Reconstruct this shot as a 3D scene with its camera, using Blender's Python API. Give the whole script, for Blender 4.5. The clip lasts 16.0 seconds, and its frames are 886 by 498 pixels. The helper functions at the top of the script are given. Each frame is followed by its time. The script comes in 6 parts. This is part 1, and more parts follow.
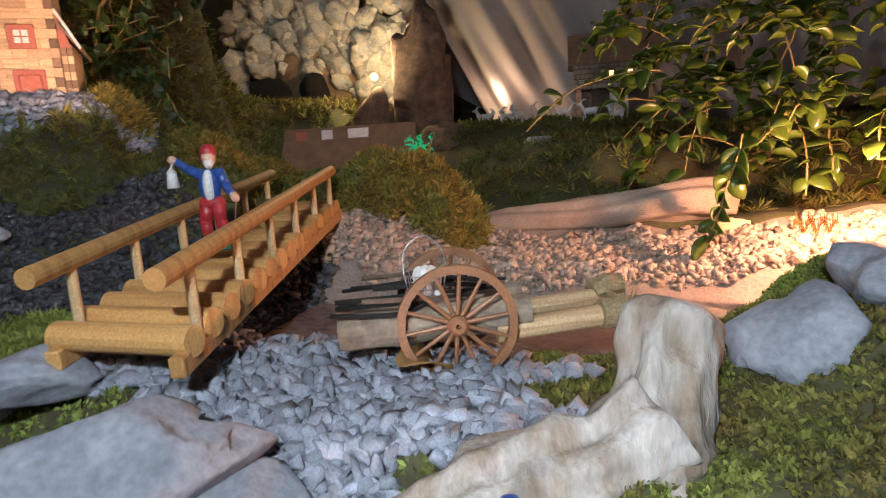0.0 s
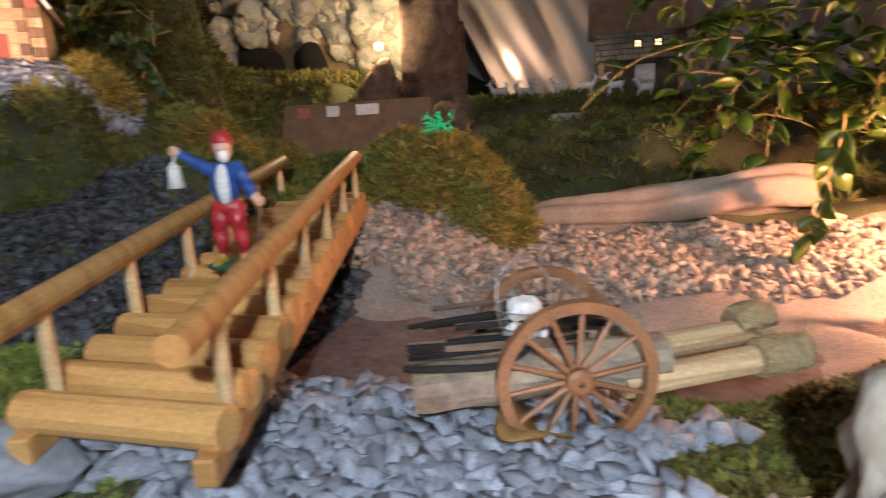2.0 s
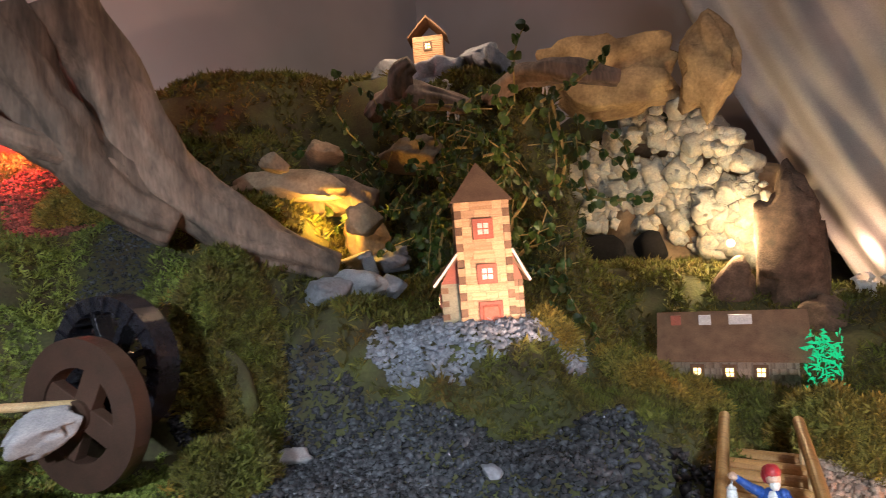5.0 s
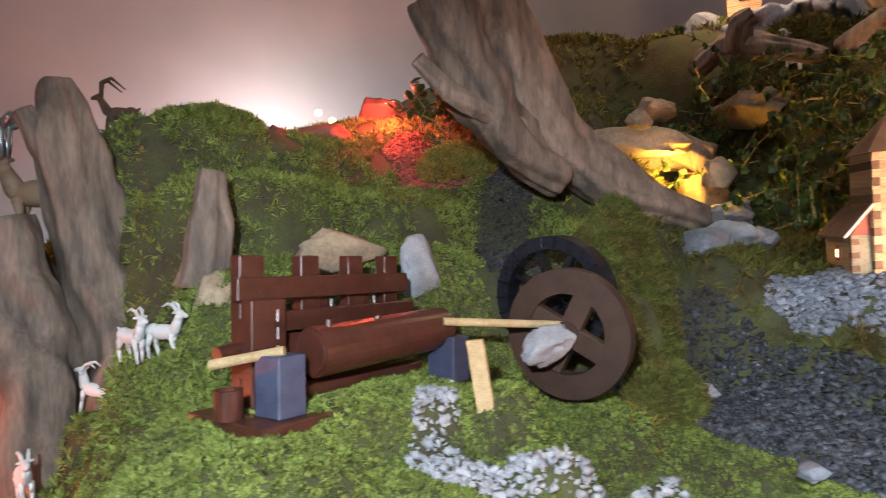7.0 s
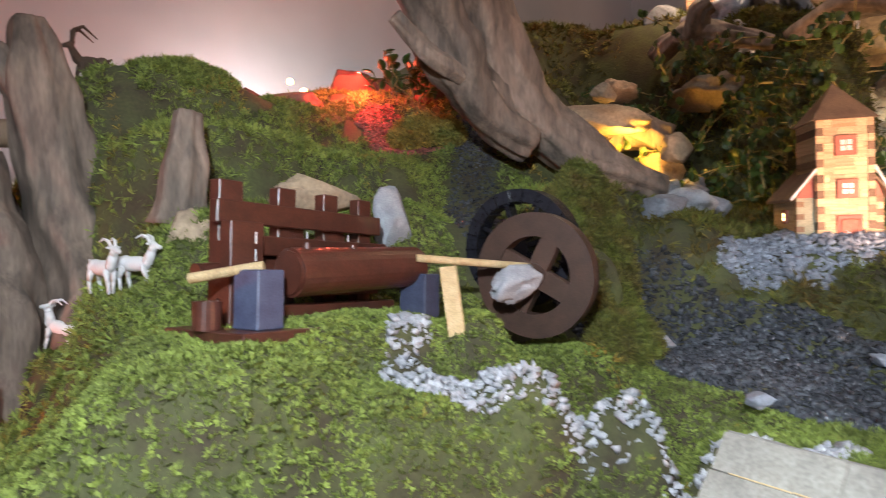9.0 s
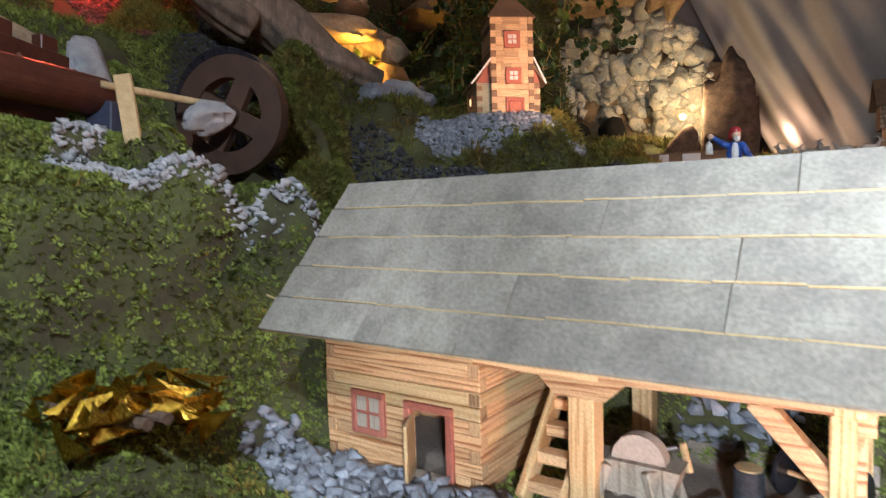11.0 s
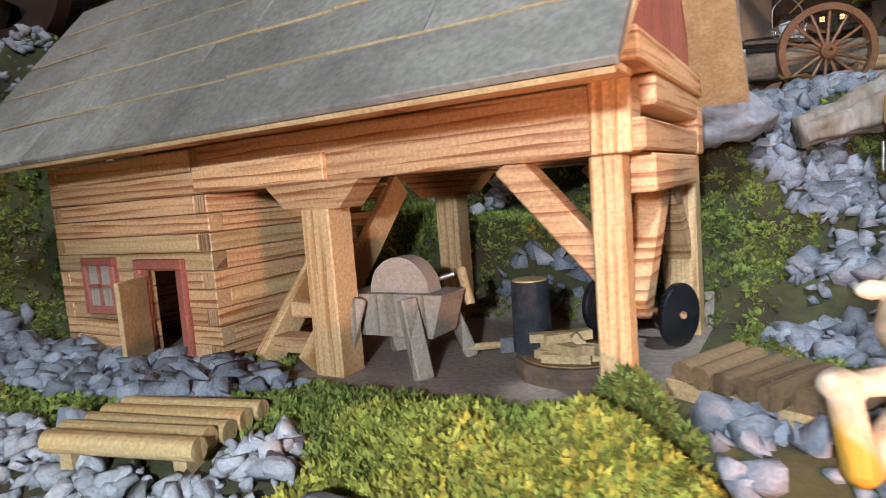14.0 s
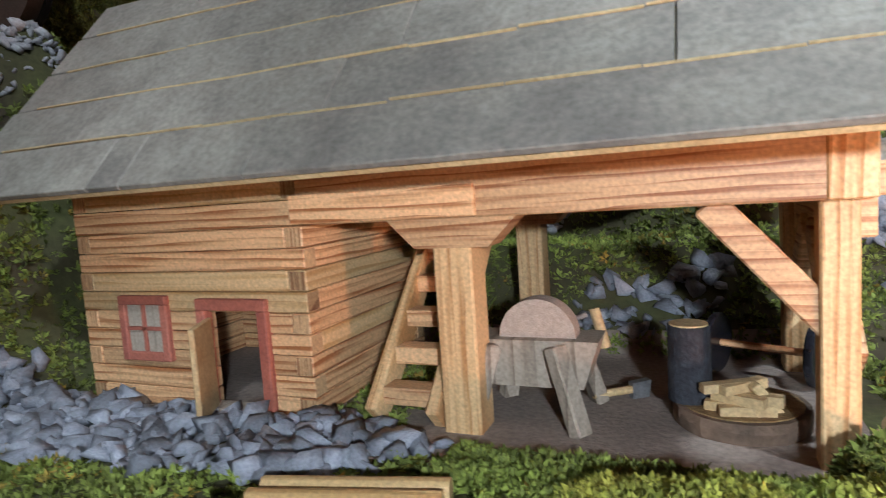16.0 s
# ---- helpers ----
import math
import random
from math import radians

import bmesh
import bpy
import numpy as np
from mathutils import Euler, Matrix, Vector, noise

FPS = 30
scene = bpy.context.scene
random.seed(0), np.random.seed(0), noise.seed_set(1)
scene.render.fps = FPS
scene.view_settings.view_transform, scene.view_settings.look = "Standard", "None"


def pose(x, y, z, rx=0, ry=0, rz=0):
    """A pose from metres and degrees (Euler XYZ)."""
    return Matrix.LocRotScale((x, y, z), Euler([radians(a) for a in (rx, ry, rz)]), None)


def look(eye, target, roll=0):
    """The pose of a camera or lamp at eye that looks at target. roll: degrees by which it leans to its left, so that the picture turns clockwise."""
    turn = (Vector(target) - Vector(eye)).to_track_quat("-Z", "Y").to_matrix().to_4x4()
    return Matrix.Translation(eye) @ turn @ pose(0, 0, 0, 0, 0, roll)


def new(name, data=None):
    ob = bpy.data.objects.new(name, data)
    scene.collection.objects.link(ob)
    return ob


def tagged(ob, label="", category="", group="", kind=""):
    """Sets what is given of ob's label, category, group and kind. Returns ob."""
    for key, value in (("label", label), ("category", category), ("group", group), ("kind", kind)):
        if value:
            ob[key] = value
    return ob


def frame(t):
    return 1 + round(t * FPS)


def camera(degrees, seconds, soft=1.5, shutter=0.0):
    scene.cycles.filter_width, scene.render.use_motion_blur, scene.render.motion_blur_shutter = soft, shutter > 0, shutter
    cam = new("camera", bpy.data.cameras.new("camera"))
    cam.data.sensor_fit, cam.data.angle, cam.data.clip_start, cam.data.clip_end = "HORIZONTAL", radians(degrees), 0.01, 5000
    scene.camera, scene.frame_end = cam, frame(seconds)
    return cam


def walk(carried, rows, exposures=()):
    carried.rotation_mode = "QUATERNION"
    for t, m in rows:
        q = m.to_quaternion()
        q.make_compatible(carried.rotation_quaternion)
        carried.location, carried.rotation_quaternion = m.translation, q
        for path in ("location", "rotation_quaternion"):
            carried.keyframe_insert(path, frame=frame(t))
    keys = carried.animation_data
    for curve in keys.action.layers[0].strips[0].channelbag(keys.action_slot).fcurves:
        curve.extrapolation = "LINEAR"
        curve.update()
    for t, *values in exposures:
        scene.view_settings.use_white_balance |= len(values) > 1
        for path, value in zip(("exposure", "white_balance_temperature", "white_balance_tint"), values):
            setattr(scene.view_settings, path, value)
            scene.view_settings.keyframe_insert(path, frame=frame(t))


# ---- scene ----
cam = camera(71.8, 16.0, 0.9, 0.3)
PATH = [
    (0, (0.025, 0.038, 0.481), (-0.634, 1.894, 0.129), -3.8),
    (0.5, (0.006, 0.058, 0.492), (-0.489, 1.961, 0.126), -4.4),
    (1, (0.001, 0.103, 0.483), (-0.424, 2.014, 0.075), -3.3),
    (1.5, (0.004, 0.119, 0.474), (-0.384, 2.026, 0.013), -4.5),
    (2, (-0.038, 0.095, 0.488), (-0.646, 1.95, 0.051), -3.8),
    (2.5, (-0.063, 0.073, 0.49), (-0.92, 1.84, 0.108), -2.8),
    (3, (-0.071, 0.058, 0.51), (-1.017, 1.783, 0.149), -2.6),
    (3.5, (-0.089, 0.033, 0.557), (-1.155, 1.712, 0.344), -3.7),
    (4, (-0.107, 0.003, 0.594), (-1.265, 1.632, 0.52), -3.6),
    (4.2, (-0.105, -0.005, 0.604), (-1.288, 1.608, 0.568), -3.8),
    (6.3, (-0.152, -0.149, 0.614), (-1.758, 1.042, 0.574), -3.6),
    (6.5, (-0.167, -0.174, 0.606), (-1.812, 0.962, 0.565), -3.4),
    (7, (-0.213, -0.237, 0.609), (-1.905, 0.828, 0.538), -3.6),
    (7.5, (-0.264, -0.271, 0.602), (-1.996, 0.726, 0.53), -3.2),
    (8, (-0.279, -0.271, 0.599), (-2.009, 0.73, 0.53), -3.3),
    (8.5, (-0.252, -0.269, 0.586), (-1.949, 0.787, 0.526), -2.5),
    (9, (-0.205, -0.258, 0.555), (-1.824, 0.915, 0.504), -2.1),
    (9.2, (-0.188, -0.249, 0.543), (-1.748, 1.002, 0.498), -2.4),
    (11.3, (-0.084, -0.236, 0.404), (-1.188, 1.425, 0.256), -1.3),
    (11.5, (-0.068, -0.228, 0.39), (-1.151, 1.445, 0.222), -1.2),
    (12, (-0.027, -0.207, 0.367), (-1.125, 1.453, 0.179), -1.9),
    (12.5, (0.006, -0.182, 0.354), (-1.133, 1.451, 0.162), -1.3),
    (13, (0.012, -0.17, 0.353), (-1.143, 1.451, 0.151), -2.6),
    (13.5, (-0.017, -0.154, 0.346), (-1.142, 1.488, 0.161), -3.2),
    (14, (-0.068, -0.139, 0.342), (-1.089, 1.569, 0.148), -4.5),
    (14.5, (-0.101, -0.125, 0.338), (-0.948, 1.677, 0.146), -3.5),
    (15, (-0.108, -0.119, 0.34), (-0.899, 1.707, 0.139), -4.0),
    (15.5, (-0.12, -0.132, 0.346), (-0.889, 1.703, 0.142), -4.0),
    (16, (-0.142, -0.152, 0.356), (-0.926, 1.678, 0.165), -3.9),
]
walk(cam, [(t, look(eye, target, roll)) for t, eye, target, roll in PATH],
     [(0, 0.15), (1.5, 0.35), (3, 0.3), (3.5, 0.5), (4.2, 0.7), (6.3, 1.05), (9.2, 1.2), (11.3, 0.0), (12.5, -0.45), (13.0, -0.5), (14.5, -0.35), (16.0, -0.4)])

# ---------------------------------------------------------------- world and lamps
world = bpy.data.worlds.new("room_dusk")
scene.world = world
world.use_nodes = True
world.node_tree.nodes["Background"].inputs[0].default_value = (0.55, 0.5, 0.55, 1)
world.node_tree.nodes["Background"].inputs[1].default_value = 0.025


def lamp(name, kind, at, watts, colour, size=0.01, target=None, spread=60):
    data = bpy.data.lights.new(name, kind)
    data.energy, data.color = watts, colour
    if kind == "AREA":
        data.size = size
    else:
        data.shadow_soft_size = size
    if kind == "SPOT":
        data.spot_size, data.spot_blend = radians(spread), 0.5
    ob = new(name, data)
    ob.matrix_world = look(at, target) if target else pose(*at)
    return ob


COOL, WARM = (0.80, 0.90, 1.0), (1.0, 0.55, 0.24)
# Three fixed spots stand in for one torch that moves with the camera.
lamp("fixed_torch_high", "SPOT", (-0.15, -0.34, 0.72), 9.6, COOL, 0.012, (-0.58, -0.12, 0.46), 84)
lamp("fixed_torch_mid", "SPOT", (0.02, -0.06, 0.60), 6.2, COOL, 0.010, (-0.12, 0.23, 0.37), 84)
lamp("fixed_torch_low", "SPOT", (-0.06, -0.275, 0.385), 6.2, COOL, 0.008, (-0.12, 0.04, 0.29), 90)
lamp("river_bulb", "POINT", (0.150, 0.475, 0.448), 2.8, (1.0, 0.45, 0.25), 0.006)
lamp("yard_spot", "SPOT", (0.025, -0.105, 0.285), 1.8, (1.0, 0.50, 0.32), 0.006, (-0.13, 0.03, 0.38), 95)
lamp("grotto_bulb", "POINT", (-0.395, 0.930, 0.60), 1.1, (1.0, 0.70, 0.38), 0.012)
# Added warm fill on the cloth's lower folds; no bulb is visible there.
lamp("cloth_warm_fill", "POINT", (-0.24, 1.13, 0.555), 0.24, (1.0, 0.62, 0.42), 0.01)
lamp("alcove_bulb", "POINT", (-0.735, 0.452, 0.668), 0.38, (1.0, 0.50, 0.07), 0.01)
# Spot added to warm the church front; where its light really comes from is unknown.
lamp("church_front_fill", "SPOT", (-0.272, 0.325, 0.480), 3.7, (1.0, 0.58, 0.38), 0.01, (-0.46, 0.43, 0.62), 45)
lamp("ember_bulb", "POINT", (-0.99, 0.17, 0.78), 0.9, (1.0, 0.09, 0.05), 0.01)
lamp("ember_bulb_low", "POINT", (-0.80, -0.42, 0.43), 0.7, (1.0, 0.22, 0.10), 0.01)
# Unseen point light, added only to brighten the west wall.
lamp("wall_fill", "POINT", (-1.33, 0.16, 0.80), 1.6, (1.0, 0.86, 0.84), 0.02)
lamp("crest_bulb", "POINT", (-0.76, 0.65, 1.02), 0.8, (1.0, 0.66, 0.40), 0.01)
# Area light out of view overhead, added as the room's dim ambient.
lamp("room_ambient", "AREA", (0.4, -0.2, 2.1), 3.2, (0.97, 0.95, 1.0), 0.8, (-0.5, 0.4, 0.4))


# ---------------------------------------------------------------- materials
def mat(name, a, b, scale=200.0, rough=0.8, bump=0.3, metal=0.0, fine=900.0, vary=0.25, bands=0.0, axis="Z", glow=None, power=0.0, island=False, trans=0.0, stretch=(1, 1, 1)):
    """Two colours mixed by coarse noise, darkened and lightened by fine grain; bands give wood grain along one axis."""
    m = bpy.data.materials.new(name)
    m.use_nodes = True
    n, l = m.node_tree.nodes, m.node_tree.links
    p = n["Principled BSDF"]
    p.inputs["Roughness"].default_value, p.inputs["Metallic"].default_value = rough, metal
    tc, info = n.new("ShaderNodeTexCoord"), n.new("ShaderNodeObjectInfo")
    shift = n.new("ShaderNodeVectorMath")
    shift.operation = "ADD"
    l.new(tc.outputs["Object"], shift.inputs[0])
    l.new(info.outputs["Random"], shift.inputs[1])
    big, small = n.new("ShaderNodeTexNoise"), n.new("ShaderNodeTexNoise")
    big.inputs["Scale"].default_value, small.inputs["Scale"].default_value = scale, fine
    big.inputs["Detail"].default_value, small.inputs["Detail"].default_value = 5, 4
    fibre = n.new("ShaderNodeMapping")
    fibre.inputs["Scale"].default_value = stretch
    l.new(shift.outputs[0], fibre.inputs["Vector"])
    for t in (big, small):
        l.new(fibre.outputs[0], t.inputs["Vector"])
    height = small.outputs["Fac"]
    fac = big.outputs["Fac"]
    if bands:
        w = n.new("ShaderNodeTexWave")
        w.bands_direction, w.wave_profile = axis, "SAW"
        w.inputs["Scale"].default_value, w.inputs["Distortion"].default_value = bands, 11.0
        w.inputs["Detail"].default_value, w.inputs["Detail Scale"].default_value = 3, 0.6
        squash = n.new("ShaderNodeMapping")
        squash.inputs["Scale"].default_value = tuple(1.0 if c == axis else 0.12 for c in "XYZ")
        l.new(shift.outputs[0], squash.inputs["Vector"])
        l.new(squash.outputs[0], w.inputs["Vector"])
        streak, along = n.new("ShaderNodeTexNoise"), n.new("ShaderNodeMapping")
        along.inputs["Scale"].default_value = tuple(1.0 if c == axis else 0.035 for c in "XYZ")
        streak.inputs["Scale"].default_value, streak.inputs["Detail"].default_value = bands * 6.0, 4
        l.new(shift.outputs[0], along.inputs["Vector"])
        l.new(along.outputs[0], streak.inputs["Vector"])
        thin = n.new("ShaderNodeMapRange")
        thin.inputs["From Min"].default_value, thin.inputs["From Max"].default_value = 0.36, 0.64
        thin.inputs["To Min"].default_value, thin.inputs["To Max"].default_value = 0.15, 1.25
        l.new(streak.outputs["Fac"], thin.inputs["Value"])
        both = n.new("ShaderNodeMath")
        both.operation = "MULTIPLY"
        l.new(w.outputs["Fac"], both.inputs[0])
        l.new(thin.outputs[0], both.inputs[1])
        fac, height = both.outputs[0], streak.outputs["Fac"]
    ramp = n.new("ShaderNodeMapRange")
    ramp.inputs["From Min"].default_value, ramp.inputs["From Max"].default_value = (0.22, 0.85) if bands else (0.32, 0.68)
    l.new(fac, ramp.inputs["Value"])
    mix = n.new("ShaderNodeMix")
    mix.data_type = "RGBA"
    mix.inputs[6].default_value, mix.inputs[7].default_value = (*a, 1), (*b, 1)
    l.new(ramp.outputs[0], mix.inputs[0])
    hsv = n.new("ShaderNodeHueSaturation")
    spread = n.new("ShaderNodeMapRange")
    spread.inputs["To Min"].default_value, spread.inputs["To Max"].default_value = 1 - vary, 1 + vary
    if island:
        geo = n.new("ShaderNodeNewGeometry")
        l.new(geo.outputs["Random Per Island"], spread.inputs["Value"])
    else:
        l.new(info.outputs["Random"], spread.inputs["Value"])
    grain = n.new("ShaderNodeMapRange")
    grain.inputs["From Min"].default_value, grain.inputs["From Max"].default_value = 0.3, 0.7
    grain.inputs["To Min"].default_value, grain.inputs["To Max"].default_value = 0.78, 1.18
    l.new(small.outputs["Fac"], grain.inputs["Value"])
    mul = n.new("ShaderNodeMath")
    mul.operation = "MULTIPLY"
    l.new(spread.outputs[0], mul.inputs[0])
    l.new(grain.outputs[0], mul.inputs[1])
    l.new(mul.outputs[0], hsv.inputs["Value"])
    l.new(mix.outputs[2], hsv.inputs["Color"])
    l.new(hsv.outputs[0], p.inputs["Base Color"])
    if bump:
        bp = n.new("ShaderNodeBump")
        bp.inputs["Strength"].default_value, bp.inputs["Distance"].default_value = bump, 0.001
        l.new(height, bp.inputs["Height"])
        l.new(bp.outputs[0], p.inputs["Normal"])
    if glow:
        p.inputs["Emission Color"].default_value, p.inputs["Emission Strength"].default_value = (*glow, 1), power
    if trans:
        p.inputs["Transmission Weight"].default_value = trans
    return m


PINE = mat("pine", (0.66, 0.41, 0.22), (0.33, 0.125, 0.045), bands=95, axis="Z", rough=0.55, bump=0.03, vary=0.22)
PINE_PALE = mat("pale_pine", (0.70, 0.50, 0.27), (0.52, 0.31, 0.13), bands=80, axis="Z", rough=0.55, bump=0.03, vary=0.15)
ENDGRAIN = mat("end_grain", (0.50, 0.32, 0.17), (0.24, 0.11, 0.05), bands=190, axis="X", rough=0.75, bump=0.1, vary=0.3)
PINE_UP = mat("pine_upright", (0.68, 0.46, 0.24), (0.46, 0.23, 0.09), bands=100, axis="X", rough=0.6, bump=0.02, vary=0.15)
PALE = mat("pale_wood", (0.56, 0.42, 0.23), (0.44, 0.30, 0.15), scale=120, rough=0.65, bump=0.08, vary=0.15)
DOWEL = mat("dowel_wood", (0.50, 0.28, 0.10), (0.36, 0.18, 0.06), scale=160, bands=40, axis="Y", rough=0.45, bump=0.08, vary=0.2)
ROOFWOOD = mat("weathered_board", (0.29, 0.27, 0.235), (0.19, 0.175, 0.155), scale=55, rough=0.75, bump=0.25, fine=500, vary=0.12)
REDWASH = mat("red_washed_wood", (0.40, 0.13, 0.09), (0.28, 0.08, 0.06), bands=110, axis="Y", rough=0.7, vary=0.1)
GREYLOG = mat("weathered_log", (0.34, 0.28, 0.20), (0.17, 0.13, 0.10), scale=70, rough=0.85, bump=0.7, fine=420, vary=0.15)
GREYWOOD = mat("grey_wood", (0.38, 0.32, 0.26), (0.20, 0.16, 0.125), bands=40, axis="X", rough=0.85, bump=0.25, vary=0.15)
BARK = mat("bark", (0.20, 0.13, 0.09), (0.08, 0.055, 0.04), scale=70, rough=0.9, bump=0.9, fine=400)
DRIFT = mat("driftwood", (0.27, 0.20, 0.155), (0.085, 0.068, 0.055), scale=62, rough=0.85, bump=1.0, fine=340, stretch=(1, 1, 0.2))
STUMP = mat("lichened_stump", (0.35, 0.325, 0.30), (0.17, 0.125, 0.085), scale=85, rough=0.85, bump=1.0, fine=420, stretch=(1, 1, 0.25))
PEBBLE = mat("grey_gravel", (0.29, 0.315, 0.37), (0.18, 0.195, 0.235), scale=120, rough=0.85, bump=0.4, vary=0.35, island=True)
WETSTONE = mat("wet_gravel", (0.085, 0.092, 0.108), (0.030, 0.032, 0.038), scale=120, rough=0.22, bump=0.4, vary=0.45, island=True)
TANSTONE = mat("tan_gravel", (0.46, 0.36, 0.29), (0.33, 0.25, 0.20), scale=120, rough=0.85, bump=0.4, vary=0.35, island=True)
WHITESTONE = mat("pale_stone", (0.44, 0.45, 0.48), (0.32, 0.33, 0.36), scale=90, rough=0.85, bump=0.4, vary=0.2, island=True)
ROCK = mat("grey_rock", (0.33, 0.35, 0.40), (0.20, 0.22, 0.26), scale=32, rough=0.85, bump=0.7, fine=300)
TANROCK = mat("tan_rock", (0.46, 0.35, 0.23), (0.28, 0.21, 0.15), scale=30, rough=0.9, bump=0.8, fine=260)
YELROCK = mat("yellow_rock", (0.50, 0.36, 0.19), (0.20, 0.13, 0.07), scale=22, rough=0.9, bump=0.8, fine=200)
GROTTO = mat("pale_tufa", (0.66, 0.58, 0.44), (0.36, 0.39, 0.38), scale=1.1, rough=0.55, bump=0.9, fine=7, vary=0.3)
TUFACORE = mat("brown_tufa", (0.34, 0.24, 0.14), (0.18, 0.12, 0.07), scale=24, rough=0.9, bump=1.0, fine=120)
EARTH = mat("mossy_earth", (0.075, 0.085, 0.030), (0.045, 0.035, 0.020), scale=26, rough=0.95, bump=0.8, fine=300)
MUD = mat("packed_mud", (0.27, 0.22, 0.19), (0.19, 0.155, 0.135), scale=40, rough=0.9, bump=0.5, fine=500)
MOSS = mat("green_moss", (0.21, 0.27, 0.05), (0.12, 0.145, 0.03), scale=30, rough=0.8, bump=0.0, vary=0.5, island=True)
MOSSDARK = mat("dark_moss", (0.13, 0.155, 0.025), (0.11, 0.075, 0.016), scale=30, rough=0.8, bump=0.0, vary=0.5, island=True)
MOSSGOLD = mat("golden_moss", (0.40, 0.36, 0.06), (0.19, 0.26, 0.045), scale=38, rough=0.8, bump=0.0, vary=0.5, island=True)
MOSSRUST = mat("rust_moss", (0.32, 0.19, 0.03), (0.17, 0.18, 0.035), scale=24, rough=0.8, bump=0.0, vary=0.5, island=True)
LEAF = mat("glossy_leaf", (0.10, 0.16, 0.018), (0.05, 0.09, 0.012), scale=60, rough=0.28, bump=0.15, vary=0.6, island=True)
IVY = mat("ivy_leaf", (0.06, 0.11, 0.02), (0.03, 0.055, 0.012), scale=60, rough=0.4, bump=0.2, vary=0.6, island=True)
STRAW = mat("dry_stem", (0.30, 0.24, 0.08), (0.18, 0.13, 0.05), rough=0.8, bump=0.2)
BURLAP = mat("burlap", (0.44, 0.33, 0.18), (0.28, 0.20, 0.10), scale=500, rough=0.95, bump=0.9, fine=1400)
OXBLOOD = mat("brown_painted_wood", (0.095, 0.030, 0.019), (0.06, 0.02, 0.013), scale=90, rough=0.35, bump=0.2, fine=700, vary=0.12)
BROWNPLASTIC = mat("brown_wheel_wood", (0.24, 0.11, 0.05), (0.18, 0.078, 0.035), scale=160, rough=0.45, bump=0.1, vary=0.06)
BLACK = mat("black_paint", (0.018, 0.018, 0.024), (0.010, 0.010, 0.014), rough=0.25, bump=0.1)
NAVY = mat("slate_blue_paint", (0.075, 0.09, 0.15), (0.05, 0.055, 0.10), scale=90, rough=0.5, bump=0.2)
WHITE = mat("white_paint", (0.70, 0.70, 0.69), (0.60, 0.60, 0.60), rough=0.45, bump=0.1, vary=0.05)
WALLPAINT = mat("wall_paint", (0.56, 0.52, 0.53), (0.50, 0.47, 0.48), scale=3, rough=0.9, bump=0.05, fine=1.6, vary=0.02)
CLOTH = mat("grey_cloth", (0.50, 0.47, 0.44), (0.36, 0.335, 0.32), scale=8, rough=0.9, bump=0.3, fine=800)
PLASTER = mat("church_plank", (0.58, 0.40, 0.24), (0.48, 0.31, 0.17), bands=60, axis="Z", rough=0.7, vary=0.25)
QUOIN = mat("dark_quoin", (0.20, 0.12, 0.075), (0.15, 0.09, 0.05), rough=0.7, vary=0.25)
BROWNROOF = mat("brown_roof", (0.26, 0.165, 0.10), (0.18, 0.11, 0.07), scale=70, rough=0.8, bump=0.3, vary=0.1)
GREENISH = mat("green_grey_board", (0.34, 0.34, 0.25), (0.27, 0.27, 0.20), rough=0.8)
SKIN = mat("painted_skin", (0.62, 0.40, 0.29), (0.55, 0.33, 0.24), rough=0.45, vary=0.05)
REDPAINT = mat("red_paint", (0.48, 0.035, 0.04), (0.33, 0.02, 0.03), rough=0.35, vary=0.05)
BLUEPAINT = mat("blue_paint", (0.025, 0.09, 0.36), (0.02, 0.06, 0.25), rough=0.35, vary=0.05)
OCHRE = mat("ochre_paint", (0.42, 0.27, 0.05), (0.30, 0.17, 0.03), scale=150, rough=0.4, vary=0.05)
IVORY = mat("ivory_resin", (0.72, 0.63, 0.50), (0.50, 0.31, 0.18), scale=130, rough=0.4, bump=0.5, fine=500, vary=0.05)
GREENPAINT = mat("green_paint", (0.02, 0.12, 0.07), (0.015, 0.08, 0.05), rough=0.3, vary=0.05)


def robe_paint(m):
    """Ochre glaze on the robe below the waist and down one side, with a ragged edge."""
    n, l = m.node_tree.nodes, m.node_tree.links
    p = n["Principled BSDF"]
    under = p.inputs["Base Color"].links[0].from_socket
    tc, split, ragged = n.new("ShaderNodeTexCoord"), n.new("ShaderNodeSeparateXYZ"), n.new("ShaderNodeTexNoise")
    ragged.inputs["Scale"].default_value = 160
    l.new(tc.outputs["Object"], split.inputs[0]), l.new(tc.outputs["Object"], ragged.inputs["Vector"])
    low, add, lean = n.new("ShaderNodeMapRange"), n.new("ShaderNodeMath"), n.new("ShaderNodeMath")
    lean.operation, lean.inputs[1].default_value = "MULTIPLY_ADD", 0.9
    l.new(split.outputs["X"], lean.inputs[0]), l.new(split.outputs["Z"], lean.inputs[2])
    add.operation, add.inputs[1].default_value = "MULTIPLY_ADD", 0.016
    l.new(ragged.outputs["Fac"], add.inputs[0]), l.new(lean.outputs[0], add.inputs[2])
    low.inputs["From Min"].default_value, low.inputs["From Max"].default_value = 0.044, 0.038
    l.new(add.outputs[0], low.inputs["Value"])
    glaze = n.new("ShaderNodeMix")
    glaze.data_type = "RGBA"
    glaze.inputs[7].default_value = (0.55, 0.33, 0.05, 1)
    l.new(low.outputs[0], glaze.inputs[0]), l.new(under, glaze.inputs[6])
    l.new(glaze.outputs[2], p.inputs["Base Color"])


